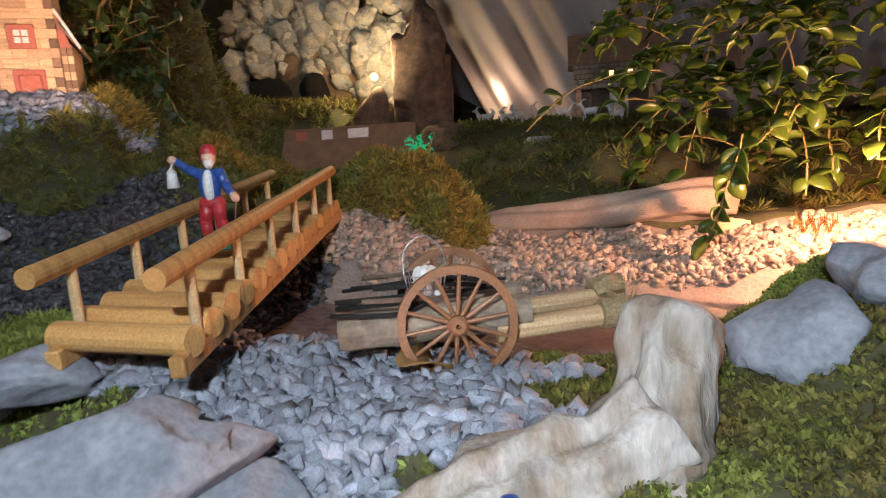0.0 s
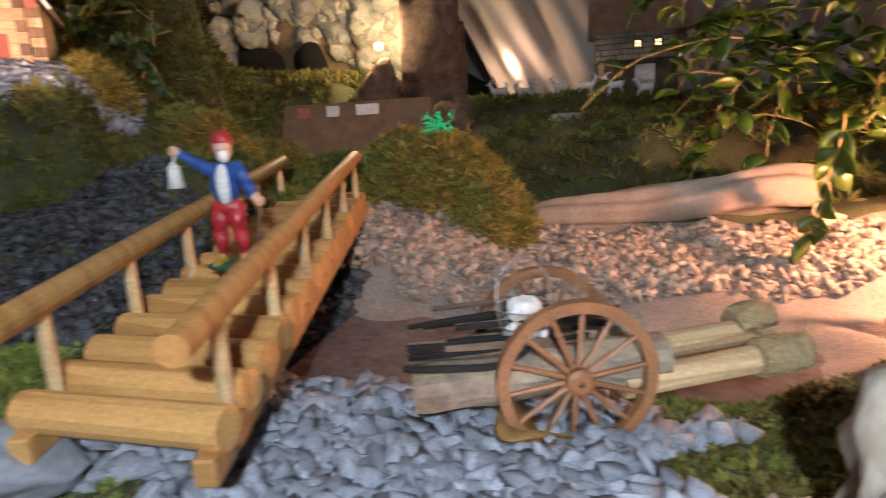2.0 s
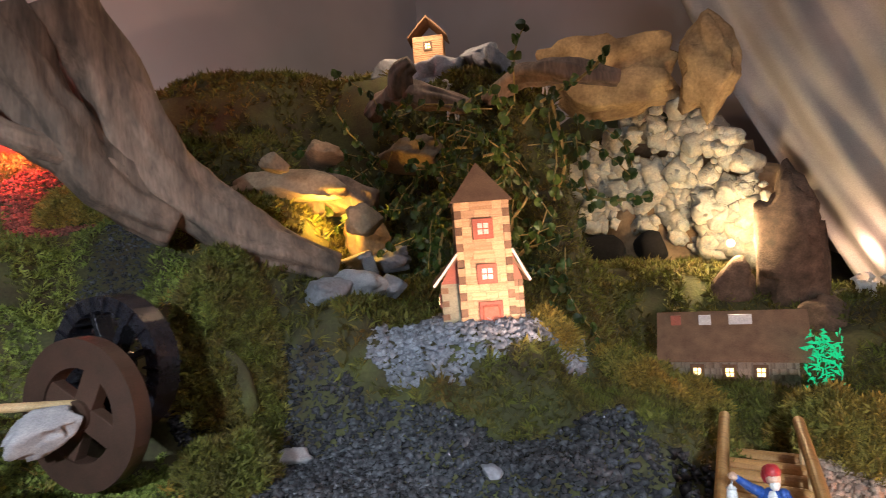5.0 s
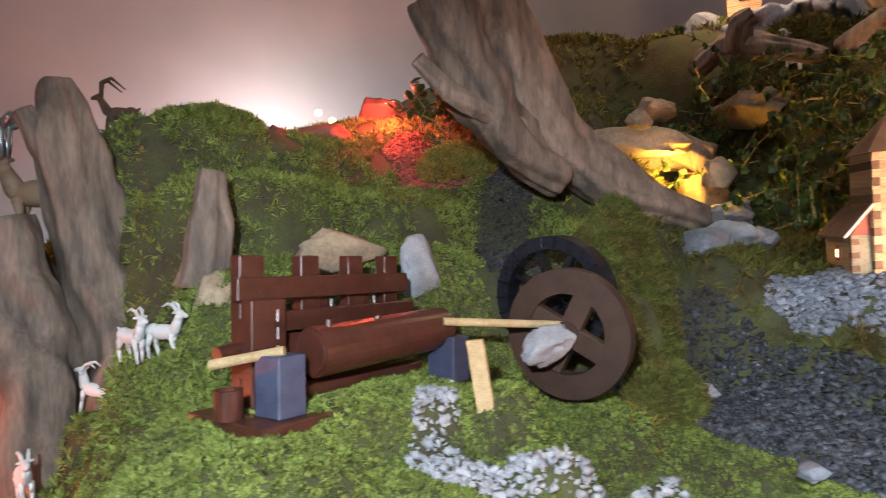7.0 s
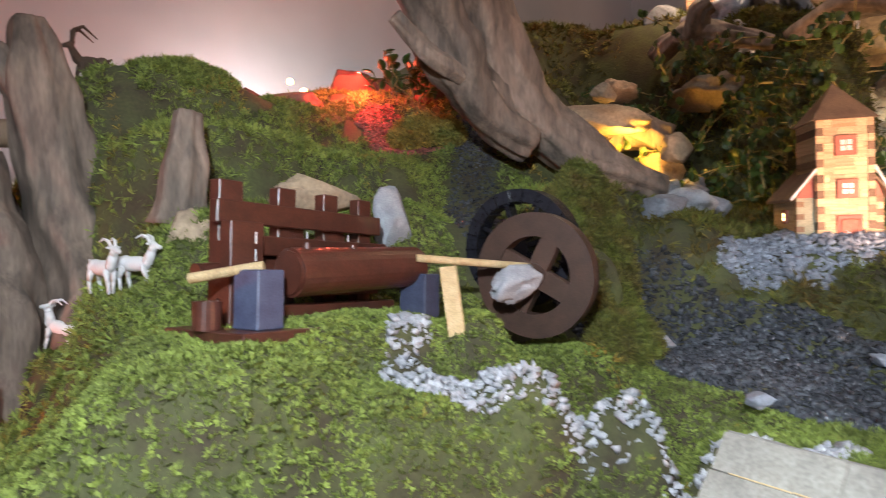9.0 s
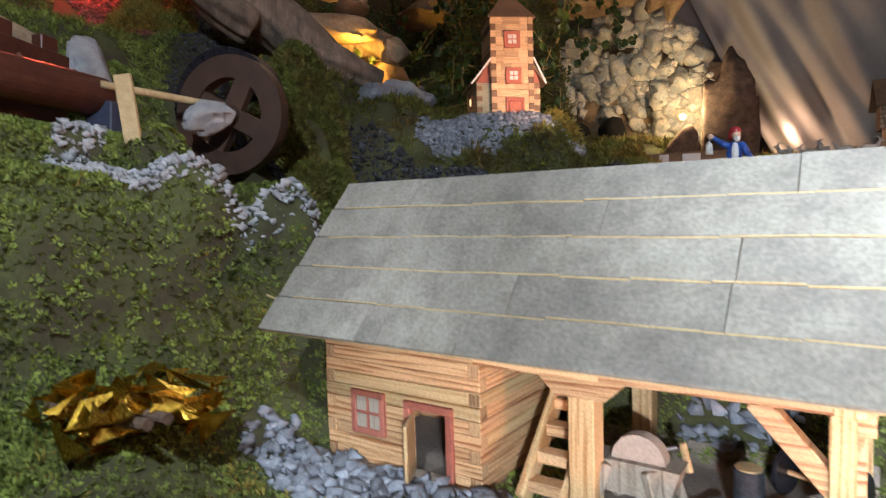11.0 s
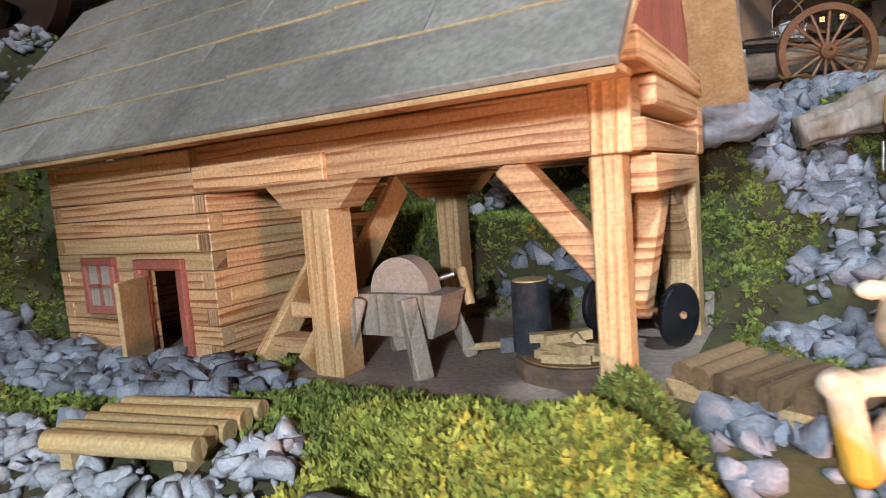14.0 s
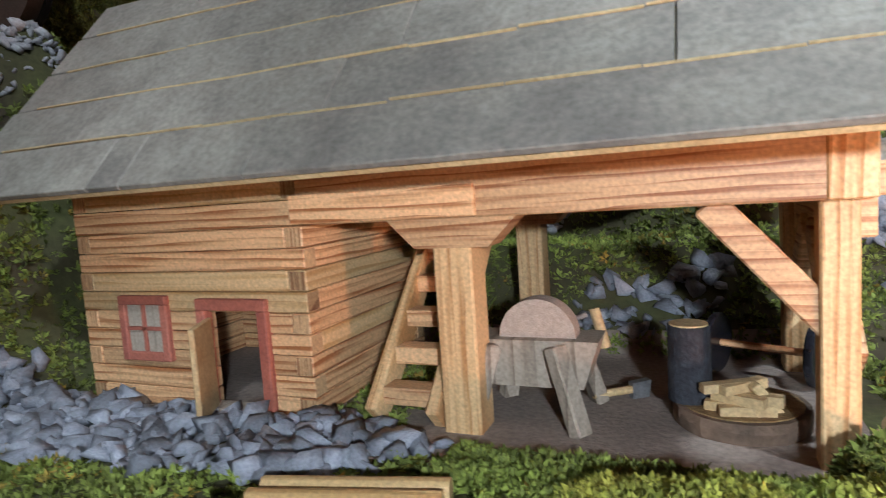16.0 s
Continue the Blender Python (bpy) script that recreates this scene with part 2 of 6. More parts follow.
robe_paint(IVORY)
STEEL = mat("grey_steel", (0.42, 0.44, 0.46), (0.32, 0.33, 0.35), rough=0.35, metal=0.8, bump=0.1)
GRIT = mat("grindstone_grit", (0.50, 0.42, 0.36), (0.40, 0.33, 0.28), scale=700, rough=0.95, bump=0.6, fine=2500)
# Near-black of the dark twigs, also painted as shade inside the caves.
DARK = mat("twig_and_cave_shade_black", (0.012, 0.010, 0.009), (0.006, 0.005, 0.005), rough=0.95, bump=0.2)
FUR = mat("brown_fur", (0.26, 0.17, 0.10), (0.15, 0.10, 0.07), rough=0.6)
REDGRAVEL = mat("red_gravel", (0.30, 0.10, 0.08), (0.18, 0.06, 0.05), scale=120, rough=0.8, vary=0.5, island=True)
LITPANE = mat("lit_pane", (0.9, 0.7, 0.3), (0.9, 0.6, 0.2), bump=0, glow=(1.0, 0.72, 0.32), power=2.2)
GREENGLOW = mat("green_fibre", (0.02, 0.3, 0.12), (0.01, 0.2, 0.1), scale=300, bump=0.5, glow=(0.0, 0.55, 0.22), power=0.5)
BULB = mat("bulb_glow", (1, 0.7, 0.3), (1, 0.6, 0.2), bump=0, glow=(1.0, 0.55, 0.18), power=9.0)
REDBULB = mat("red_bulb_glow", (1, 0.1, 0.1), (1, 0.1, 0.1), bump=0, glow=(1.0, 0.10, 0.06), power=6.0)
TINSEL = mat("gold_foil", (0.75, 0.50, 0.08), (0.55, 0.32, 0.04), scale=260, rough=0.2, metal=1.0, bump=1.0, fine=700)
WATER = mat("stream_water", (0.20, 0.145, 0.13), (0.13, 0.095, 0.09), scale=60, rough=0.08, bump=0.5, fine=190, trans=0.25)


# ---------------------------------------------------------------- mesh helpers
def link(name, bm, material, parent=None, label="", smooth=False):
    me = bpy.data.meshes.new(name)
    bmesh.ops.recalc_face_normals(bm, faces=bm.faces)
    bm.to_mesh(me)
    bm.free()
    for m in material if isinstance(material, (list, tuple)) else (material,):
        me.materials.append(m)
    if smooth:
        me.shade_smooth()
    ob = new(name, me)
    if parent:
        ob.parent = parent
    if label:
        ob["label"] = label
    return ob


def part(name, bm, material, parent, label="", smooth=False):
    return link(name, bm, material, parent, label, smooth)


def thing(name, m, label, category, group="", kind=""):
    ob = new(name)
    ob.empty_display_size = 0.01
    ob.matrix_world = m
    return tagged(ob, label, category, group, kind)


def box(bm, lo, hi, bevel=0.0, m=None):
    c = [(a + b) / 2 for a, b in zip(lo, hi)]
    s = [abs(b - a) for a, b in zip(lo, hi)]
    got = bmesh.ops.create_cube(bm, size=1, matrix=(m or Matrix()) @ Matrix.Translation(c) @ Matrix.Diagonal((*s, 1)))["verts"]
    if bevel:
        edges = list({e for v in got for e in v.link_edges})
        bmesh.ops.bevel(bm, geom=edges, offset=bevel, segments=1, affect="EDGES")
    return bm


def beam(bm, a, b, w, h, bevel=0.0006):
    """A square bar from a to b."""
    a, b = Vector(a), Vector(b)
    m = Matrix.Translation(a) @ (b - a).to_track_quat("X", "Z").to_matrix().to_4x4()
    return box(bm, (0, -w / 2, -h / 2), ((b - a).length, w / 2, h / 2), bevel, m)


def rod(bm, a, b, r, r2=None, seg=12, index=0):
    a, b = Vector(a), Vector(b)
    m = Matrix.Translation((a + b) / 2) @ (b - a).to_track_quat("Z", "Y").to_matrix().to_4x4()
    got = bmesh.ops.create_cone(bm, cap_ends=True, segments=seg, radius1=r, radius2=r if r2 is None else r2, depth=(b - a).length, matrix=m)["verts"]
    for f in {f for v in got for f in v.link_faces}:
        f.material_index = index
    return bm


def ball(bm, c, r, index=0, m=None, seg=10):
    r = r if isinstance(r, tuple) else (r, r, r)
    got = bmesh.ops.create_uvsphere(bm, u_segments=seg + 2, v_segments=seg - 2, radius=1, matrix=Matrix.Translation(c) @ (m or Matrix()) @ Matrix.Diagonal((*r, 1)))["verts"]
    for f in {f for v in got for f in v.link_faces}:
        f.material_index = index
    return bm


def limb(bm, pts, radii, index=0, seg=8):
    """A chain of tapering rods with round joints."""
    for i in range(len(pts) - 1):
        rod(bm, pts[i], pts[i + 1], radii[i], radii[i + 1], seg, index)
    for p, r in zip(pts, radii):
        ball(bm, p, r, index, seg=seg)
    return bm


def tube(bm, pts, radii, seg=10, rough=0.0, freq=30.0, groove=0.0):
    """A smooth tapering tube along points, with noise on its skin."""
    pts = [Vector(p) for p in pts]
    fine = []
    for i in range(len(pts) - 1):
        for k in range(6):
            t = k / 6
            p0, p1, p2, p3 = pts[max(i - 1, 0)], pts[i], pts[i + 1], pts[min(i + 2, len(pts) - 1)]
            q = 0.5 * (2 * p1 + (p2 - p0) * t + (2 * p0 - 5 * p1 + 4 * p2 - p3) * t * t + (3 * p1 - p0 - 3 * p2 + p3) * t ** 3)
            fine.append((q, radii[i] * (1 - t) + radii[i + 1] * t))
    fine.append((pts[-1], radii[-1]))
    rings, side = [], None
    for i, (q, r) in enumerate(fine):
        d = (fine[min(i + 1, len(fine) - 1)][0] - fine[max(i - 1, 0)][0]).normalized()
        side = (side - d * side.dot(d)).normalized() if side else d.orthogonal().normalized()
        up = d.cross(side)
        ring = []
        for k in range(seg):
            a = 2 * math.pi * k / seg
            off = side * math.cos(a) + up * math.sin(a)
            f = 1 + rough * (noise.noise((q + off * r) * freq) + 0.5 * noise.noise((q * 0.15 + off * r) * freq * 3))
            if groove:
                wob = 1.6 * noise.noise(q * 9.0)
                f += groove * (0.6 * math.sin(a * 3 + wob * 3) + 0.5 * math.sin(a * 7 + wob * 5) + 0.4 * noise.noise(Vector((a * 2.5, i * 0.12, r * 40))))
            ring.append(bm.verts.new(q + off * r * f))
        rings.append(ring)
    for a, b in zip(rings, rings[1:]):
        for k in range(seg):
            bm.faces.new((a[k], a[(k + 1) % seg], b[(k + 1) % seg], b[k]))
    bm.faces.new(rings[0]), bm.faces.new(rings[-1])
    return bm


def boulder(bm, c, r, seed, rough=0.35, sub=3, flat=0.0, freq=1.6):
    """A weathered rock: an icosphere pushed in and out by noise, cut by planes."""
    got = bmesh.ops.create_icosphere(bm, subdivisions=sub, radius=1)["verts"]
    rnd = random.Random(seed)
    cuts = [(Vector((rnd.gauss(0, 1), rnd.gauss(0, 1), rnd.gauss(0, 1))).normalized(), rnd.uniform(0.55, 0.85)) for _ in range(9)]
    for v in got:
        d = v.co.normalized()
        k = 1 + rough * noise.fractal(d * freq + Vector((seed * 3.1, 0, 0)), 1.0, 2.0, 4)
        p = d * k
        for nrm, lim in cuts:
            over = p.dot(nrm) - lim
            if over > 0:
                p -= nrm * over * 0.85
        v.co = Vector((c[0] + p.x * r[0], c[1] + p.y * r[1], c[2] + p.z * r[2]))
    return bm


def lathe(bm, profile, seg=24, m=None, index=0):
    """Turns (radius, height) pairs round z; closed ring profile."""
    rings = []
    for k in range(seg):
        a = 2 * math.pi * k / seg
        rings.append([bm.verts.new((m or Matrix()) @ Vector((r * math.cos(a), r * math.sin(a), h))) for r, h in profile])
    for k in range(seg):
        a, b = rings[k], rings[(k + 1) % seg]
        for i in range(len(profile)):
            j = (i + 1) % len(profile)
            f = bm.faces.new((a[i], b[i], b[j], a[j]))
            f.material_index = index
    return bm


def prism(bm, outline, depth, m=None):
    """Extrudes an outline of (x, z) by depth along y."""
    m = m or Matrix()
    a = [bm.verts.new(m @ Vector((x, 0, z))) for x, z in outline]
    b = [bm.verts.new(m @ Vector((x, depth, z))) for x, z in outline]
    bm.faces.new(a), bm.faces.new(list(reversed(b)))
    for i in range(len(a)):
        j = (i + 1) % len(a)
        bm.faces.new((a[i], b[i], b[j], a[j]))
    return bm


BM = bmesh.new


# ---------------------------------------------------------------- ground
PADS = []


def pad(x, y, rx, ry, z):
    PADS.append((x, y, rx, ry, z))


# hut yard and the low front edge
pad(-0.23, 0.055, 0.17, 0.06, 0.280)
pad(-0.27, -0.04, 0.10, 0.03, 0.278)
pad(-0.14, -0.03, 0.05, 0.025, 0.284)
pad(-0.10, -0.10, 0.15, 0.03, 0.235)
pad(0.05, -0.04, 0.05, 0.04, 0.240)
pad(-0.045, 0.000, 0.028, 0.022, 0.232)
pad(-0.04, 0.08, 0.03, 0.03, 0.287)
pad(-0.078, 0.034, 0.016, 0.020, 0.274)
pad(-0.30, -0.16, 0.10, 0.06, 0.255)
# slope from the yard up to the gravel terrace
pad(-0.06, 0.15, 0.03, 0.02, 0.298)
pad(-0.02, 0.175, 0.04, 0.025, 0.322)
pad(0.10, 0.10, 0.08, 0.06, 0.31)
pad(-0.20, 0.165, 0.08, 0.02, 0.325)
pad(-0.10, 0.25, 0.10, 0.03, 0.377)
pad(0.03, 0.26, 0.06, 0.04, 0.374)
pad(0.14, 0.32, 0.06, 0.05, 0.405)
pad(-0.19, 0.24, 0.05, 0.03, 0.392)
pad(-0.34, 0.20, 0.06, 0.04, 0.395)
# stream bed
pad(-0.05, 0.385, 0.10, 0.03, 0.360)
pad(-0.20, 0.37, 0.06, 0.03, 0.366)
pad(0.12, 0.45, 0.06, 0.03, 0.362)
pad(-0.36, 0.31, 0.06, 0.03, 0.405)
pad(-0.53, 0.26, 0.06, 0.04, 0.430)
# far bank
pad(-0.02, 0.50, 0.14, 0.03, 0.386)
pad(0.05, 0.62, 0.14, 0.03, 0.405)
pad(-0.20, 0.51, 0.06, 0.03, 0.425)
pad(-0.40, 0.37, 0.05, 0.03, 0.440)
pad(-0.35, 0.45, 0.05, 0.03, 0.470)
pad(-0.34, 0.76, 0.12, 0.06, 0.412)
pad(-0.30, 0.60, 0.07, 0.05, 0.440)
pad(-0.48, 0.44, 0.07, 0.05, 0.540)
pad(-0.60, 0.36, 0.03, 0.04, 0.560)
# machine terrace and the slopes round it
pad(-0.63, -0.08, 0.06, 0.09, 0.497)
pad(-0.530, -0.050, 0.025, 0.04, 0.462)
pad(-0.576, -0.024, 0.02, 0.03, 0.496)
pad(-0.550, 0.020, 0.02, 0.025, 0.498)
pad(-0.495, 0.010, 0.030, 0.030, 0.464)
pad(-0.450, 0.058, 0.030, 0.025, 0.452)
pad(-0.52, -0.045, 0.02, 0.02, 0.453)
pad(-0.415, 0.125, 0.03, 0.03, 0.412)
pad(-0.57, 0.13, 0.03, 0.03, 0.452)
pad(-0.420, -0.090, 0.03, 0.04, 0.315)
pad(-0.45, -0.24, 0.05, 0.05, 0.38)
pad(-0.75, -0.30, 0.12, 0.06, 0.40)
pad(-0.752, -0.180, 0.018, 0.018, 0.514)
pad(-0.803, -0.168, 0.025, 0.022, 0.530)
pad(-0.840, -0.222, 0.022, 0.022, 0.462)
pad(-0.800, -0.272, 0.03, 0.03, 0.405)
pad(-0.785, -0.120, 0.02, 0.02, 0.560)
pad(-0.56, -0.17, 0.04, 0.05, 0.492)
pad(-0.605, -0.185, 0.025, 0.02, 0.500)
# hill and red ravine
pad(-0.77, -0.05, 0.03, 0.10, 0.585)
pad(-0.86, -0.08, 0.05, 0.06, 0.670)
pad(-0.97, -0.09, 0.06, 0.07, 0.755)
pad(-1.02, 0.05, 0.06, 0.06, 0.735)
pad(-0.88, 0.10, 0.06, 0.04, 0.650)
pad(-1.12, 0.20, 0.07, 0.12, 0.775)
pad(-0.90, 0.23, 0.04, 0.03, 0.665)
pad(-0.74, 0.17, 0.03, 0.03, 0.565)
pad(-0.70, 0.32, 0.04, 0.05, 0.600)
pad(-0.82, 0.36, 0.05, 0.05, 0.690)
# cliff behind the church
pad(-0.64, 0.54, 0.06, 0.05, 0.565)
pad(-0.85, 0.58, 0.08, 0.03, 0.575)
pad(-0.90, 0.74, 0.10, 0.06, 0.920)
pad(-0.70, 0.70, 0.07, 0.04, 0.870)
pad(-0.60, 0.72, 0.04, 0.03, 0.855)
pad(-0.72, 0.63, 0.03, 0.02, 0.74)
pad(-1.12, 0.62, 0.10, 0.12, 0.95)
pad(-1.00, 0.45, 0.06, 0.06, 0.79)
pad(-0.62, 1.00, 0.14, 0.06, 0.555)
pad(-0.72, 1.28, 0.08, 0.06, 0.90)
pad(-0.10, 1.25, 0.20, 0.06, 0.48)
pad(0.45, 1.15, 0.20, 0.12, 0.47)
pad(-0.66, 0.84, 0.03, 0.03, 0.60)
pad(-0.18, 1.02, 0.12, 0.06, 0.495)
pad(0.05, 0.85, 0.14, 0.08, 0.47)
pad(0.32, 0.45, 0.10, 0.15, 0.42)
pad(0.40, 0.0, 0.15, 0.15, 0.33)
PAD = np.array(PADS)

STREAM = np.array([(-0.60, 0.24), (-0.47, 0.285), (-0.33, 0.335), (-0.20, 0.380), (-0.06, 0.388), (0.06, 0.42), (0.20, 0.48)])


def line_dist(x, y, line):
    """Distance to a polyline, for arrays."""
    best = np.full(np.shape(x), 9.0)
    for (ax, ay), (bx, by) in zip(line[:-1], line[1:]):
        t = np.clip(((x - ax) * (bx - ax) + (y - ay) * (by - ay)) / ((bx - ax) ** 2 + (by - ay) ** 2), 0, 1)
        best = np.minimum(best, np.hypot(x - ax - t * (bx - ax), y - ay - t * (by - ay)))
    return best


def lumps(x, y, k, seed):
    rng = np.random.RandomState(seed)
    out = 0
    for i in range(7):
        a, p, f = rng.rand() * 6.28, rng.rand() * 6.28, k * (0.6 + rng.rand() * 1.2)
        out = out + np.sin(f * (x * np.cos(a) + y * np.sin(a)) + p)
    return out / 7


def ground(x, y):
    x, y = np.asarray(x, float), np.asarray(y, float)
    d2 = ((x[..., None] - PAD[:, 0]) / PAD[:, 2]) ** 2 + ((y[..., None] - PAD[:, 1]) / PAD[:, 3]) ** 2
    w = 1 / (d2 + 0.25) ** 2.2
    z = (w * PAD[:, 4]).sum(-1) / w.sum(-1)
    yard = (np.abs(x + 0.21) < 0.17) & (np.abs(y - 0.06) < 0.065)
    bumps = 0.0035 * lumps(x, y, 120, 3) + 0.006 * lumps(x, y, 45, 4)
    return z + np.where(yard, 0.02, 1.0) * bumps


def gz(x, y):
    return float(ground(x, y))


xs, ys = np.arange(-1.5, 0.9001, 0.008), np.arange(-0.62, 1.5001, 0.008)
gx, gy = np.meshgrid(xs, ys)
gh = ground(gx, gy)
gh = np.where((np.abs(gx + 0.21) < 0.17) & (np.abs(gy - 0.06) < 0.06), 0.280, gh)
nx, ny = len(xs), len(ys)


def surf(x, y):
    """Height of the ground sheet, between its grid points."""
    u, v = (np.asarray(x) + 1.5) / 0.008, (np.asarray(y) + 0.62) / 0.008
    i, j = np.clip(u.astype(int), 0, nx - 2), np.clip(v.astype(int), 0, ny - 2)
    u, v = u - i, v - j
    return (gh[j, i] * (1 - u) + gh[j, i + 1] * u) * (1 - v) + (gh[j + 1, i] * (1 - u) + gh[j + 1, i + 1] * u) * v


quads = [(j * nx + i, j * nx + i + 1, (j + 1) * nx + i + 1, (j + 1) * nx + i) for j in range(ny - 1) for i in range(nx - 1)]
me = bpy.data.meshes.new("ground")
me.from_pydata(np.stack([gx, gy, gh], -1).reshape(-1, 3).tolist(), [], quads)
me.materials.append(EARTH), me.materials.append(MUD)
cx, cy = (gx[:-1, :-1] + 0.004).ravel(), (gy[:-1, :-1] + 0.004).ravel()
bare = ((np.abs(cx + 0.240) < 0.142) & (np.abs(cy - 0.058) < 0.064)) | ((line_dist(cx, cy, STREAM) < 0.075) & (cx > -0.2)) | ((np.abs(cx + 0.02) < 0.2) & (np.abs(cy - 0.5) < 0.055))
me.polygons.foreach_set("material_index", bare.astype(np.int32))
me.shade_smooth()
tagged(new("ground", me), "uneven mossy earth and packed mud of the landscape", "ground", kind="structure")


# ---------------------------------------------------------------- room
def slab(name, lo, hi, material, label, cat):
    ob = link(name, box(BM(), lo, hi), material)
    return tagged(ob, label, cat, kind="structure")


slab("wall_west", (-1.62, -2.0, 0), (-1.5, 1.5, 2.4), WALLPAINT, "plain pale lilac painted wall", "wall")
slab("wall_north", (-1.62, 1.5, 0), (2.2, 1.62, 2.4), WALLPAINT, "plain pale lilac painted wall", "wall")
slab("wall_east", (2.2, -2.0, 0), (2.32, 1.62, 2.4), WALLPAINT, "plain pale lilac painted wall", "wall")
slab("wall_south", (-1.62, -2.12, 0), (2.32, -2.0, 2.4), WALLPAINT, "plain pale lilac painted wall", "wall")
slab("floor", (-1.62, -2.12, -0.1), (2.32, 1.62, 0), MUD, "plain brown floor", "floor")
slab("ceiling", (-1.62, -2.12, 2.4), (2.32, 1.62, 2.5), WALLPAINT, "plain pale ceiling", "ceiling")


# ---------------------------------------------------------------- hut
hut = thing("open_sided_hut", pose(-0.235, 0.05, 0.28), "pine log hut with open shed and grey board roof", "hut")
TOHUT = Matrix.Translation((0.235, -0.05, -0.28))


def hpart(name, bm, material, parent=None, label="", smooth=False):
    bm.transform(TOHUT)
    return part(name, bm, material, parent or hut, label, smooth)


# log walls, course by course: the logs run through at the corners by turns and show their end grain
WX0, WX1, WY0, WY1 = -0.376, -0.266, 0.018, 0.108
LOG = 0.0072


def hlog(lo, hi, axis, material):
    bm = box(BM(), lo, hi, 0.0004)
    bm.normal_update()
    for f in bm.faces:
        if abs(f.normal[axis]) > 0.9:
            f.material_index = 1
    return hpart("log", bm, (material, ENDGRAIN))


rnd = random.Random(5)
heights = [0.0075] * 9 + [0.0090, 0.0090]
z0 = 0.280
for i, h in enumerate(heights):
    z1 = z0 + h - 0.0003
    lap = 0 if i % 2 else LOG
    front = rnd.choice((PINE, PINE, PINE, PINE_PALE))
    jut = rnd.uniform(-0.0003, 0.0003)
    if i < 5:
        hlog((WX0 + lap, WY0 + jut, z0), (-0.3135, WY0 + LOG, z1), 0, front)
        hlog((-0.2835, WY0 + jut, z0), (WX1 - lap, WY0 + LOG, z1), 0, front)
    else:
        hlog((WX0 + lap, WY0 + jut, z0), (WX1 - lap, WY0 + LOG, z1), 0, front)
    hlog((WX0 + lap, WY1 - LOG, z0), (WX1 - lap, WY1, z1), 0, PINE)
    for x in (WX0, WX1 - LOG):
        e = LOG - lap
        jut = rnd.uniform(-0.0003, 0.0003)
        hlog((x + jut, WY0 + e, z0), (x + LOG + jut, WY1 - e, z1), 1, PINE_PALE if i in (3, 6) else PINE)
    z0 += h


def hframe(name, x0, x1, z0, z1, w, sill=True):
    fr = hpart(name, box(BM(), (x0, WY0 - 0.0025, z1 - w), (x1, WY0 + 0.002, z1), 0.0004), REDWASH, None, "red-washed wooden frame")
    for lo, hi in (((x0, z0), (x0 + w, z1 - w)), ((x1 - w, z0), (x1, z1 - w))) + ((((x0 + w, z0), (x1 - w, z0 + w)),) if sill else ()):
        hpart("frame_bar", box(BM(), (lo[0], WY0 - 0.0025, lo[1]), (hi[0], WY0 + 0.002, hi[1]), 0.0004), REDWASH)
    return fr


hframe("window_frame", -0.354, -0.329, 0.298, 0.3235, 0.0035)
hpart("window_pane", box(BM(), (-0.3505, WY0 - 0.001, 0.3015), (-0.3325, WY0 + 0.001, 0.32)), GREYWOOD, None, "dull grey window pane")
hpart("glazing_bar", box(BM(), (-0.3422, WY0 - 0.002, 0.3015), (-0.3408, WY0 - 0.0008, 0.32)), REDWASH)
hpart("glazing_bar", box(BM(), (-0.3505, WY0 - 0.002, 0.3100), (-0.3325, WY0 - 0.0008, 0.3114)), REDWASH)
hframe("door_frame", -0.3145, -0.2825, 0.282, 0.3225, 0.0042, False)
d = BM()
box(d, (0, -0.001, 0), (0.021, 0.001, 0.033), 0.0003)
d.transform(Matrix.Translation((-0.3095, WY0 - 0.001, 0.2825)) @ Matrix.Rotation(radians(-62), 4, "Z"))
hpart("door", d, PALE, None, "open plank door")
hpart("threshold", box(BM(), (-0.313, WY0 - 0.004, 0.280), (-0.284, WY0 + 0.004, 0.2825)), GREYWOOD)

# posts, heads, beams and braces of the open shed
PX, PL, PB = -0.109, -0.2125, 0.108
for x, y, w in ((PX - 0.0030, 0.0225, 0.0086), (PL, 0.025, 0.0125), (PX, PB, 0.0125), (PL, PB + 0.006, 0.0115)):
    hpart("post", box(BM(), (x - w / 2, y - w / 2, 0.279), (x + w / 2, y + w / 2, 0.3475), 0.0006), PINE_UP)
hpart("eave_beam", box(BM(), (WX1 - 0.0005, 0.0165, 0.3475), (PX + 0.004, 0.030, 0.3655), 0.0006), PINE)
hpart("eave_beam", box(BM(), (WX1 - 0.0005, PB - 0.006, 0.3475), (PX + 0.008, PB + 0.0065, 0.3655), 0.0006), PINE)
hpart("beam_splice", box(BM(), (WX1 - 0.002, 0.0145, 0.3480), (-0.203, 0.0170, 0.3575), 0.0004), PINE)
for y in (0.018, PB - 0.002):
    hpart("post_head", prism(BM(), [(PL - 0.021, 0.3474), (PL - 0.012, 0.3385), (PL + 0.012, 0.3385), (PL + 0.021, 0.3474)], 0.0125, Matrix.Translation((0, y, 0))), PINE)
hpart("gable_beam", box(BM(), (PX + 0.0075, 0.018, 0.3480), (PX - 0.004, 0.114, 0.3560), 0.0006), PINE)
hpart("gable_beam", box(BM(), (PX + 0.0078, 0.031, 0.3600), (PX - 0.004, 0.107, 0.3680), 0.0006), PINE)
hpart("gable_beam", box(BM(), (PX + 0.0085, 0.010, 0.3685), (PX - 0.004, 0.116, 0.3765), 0.0006), PINE)
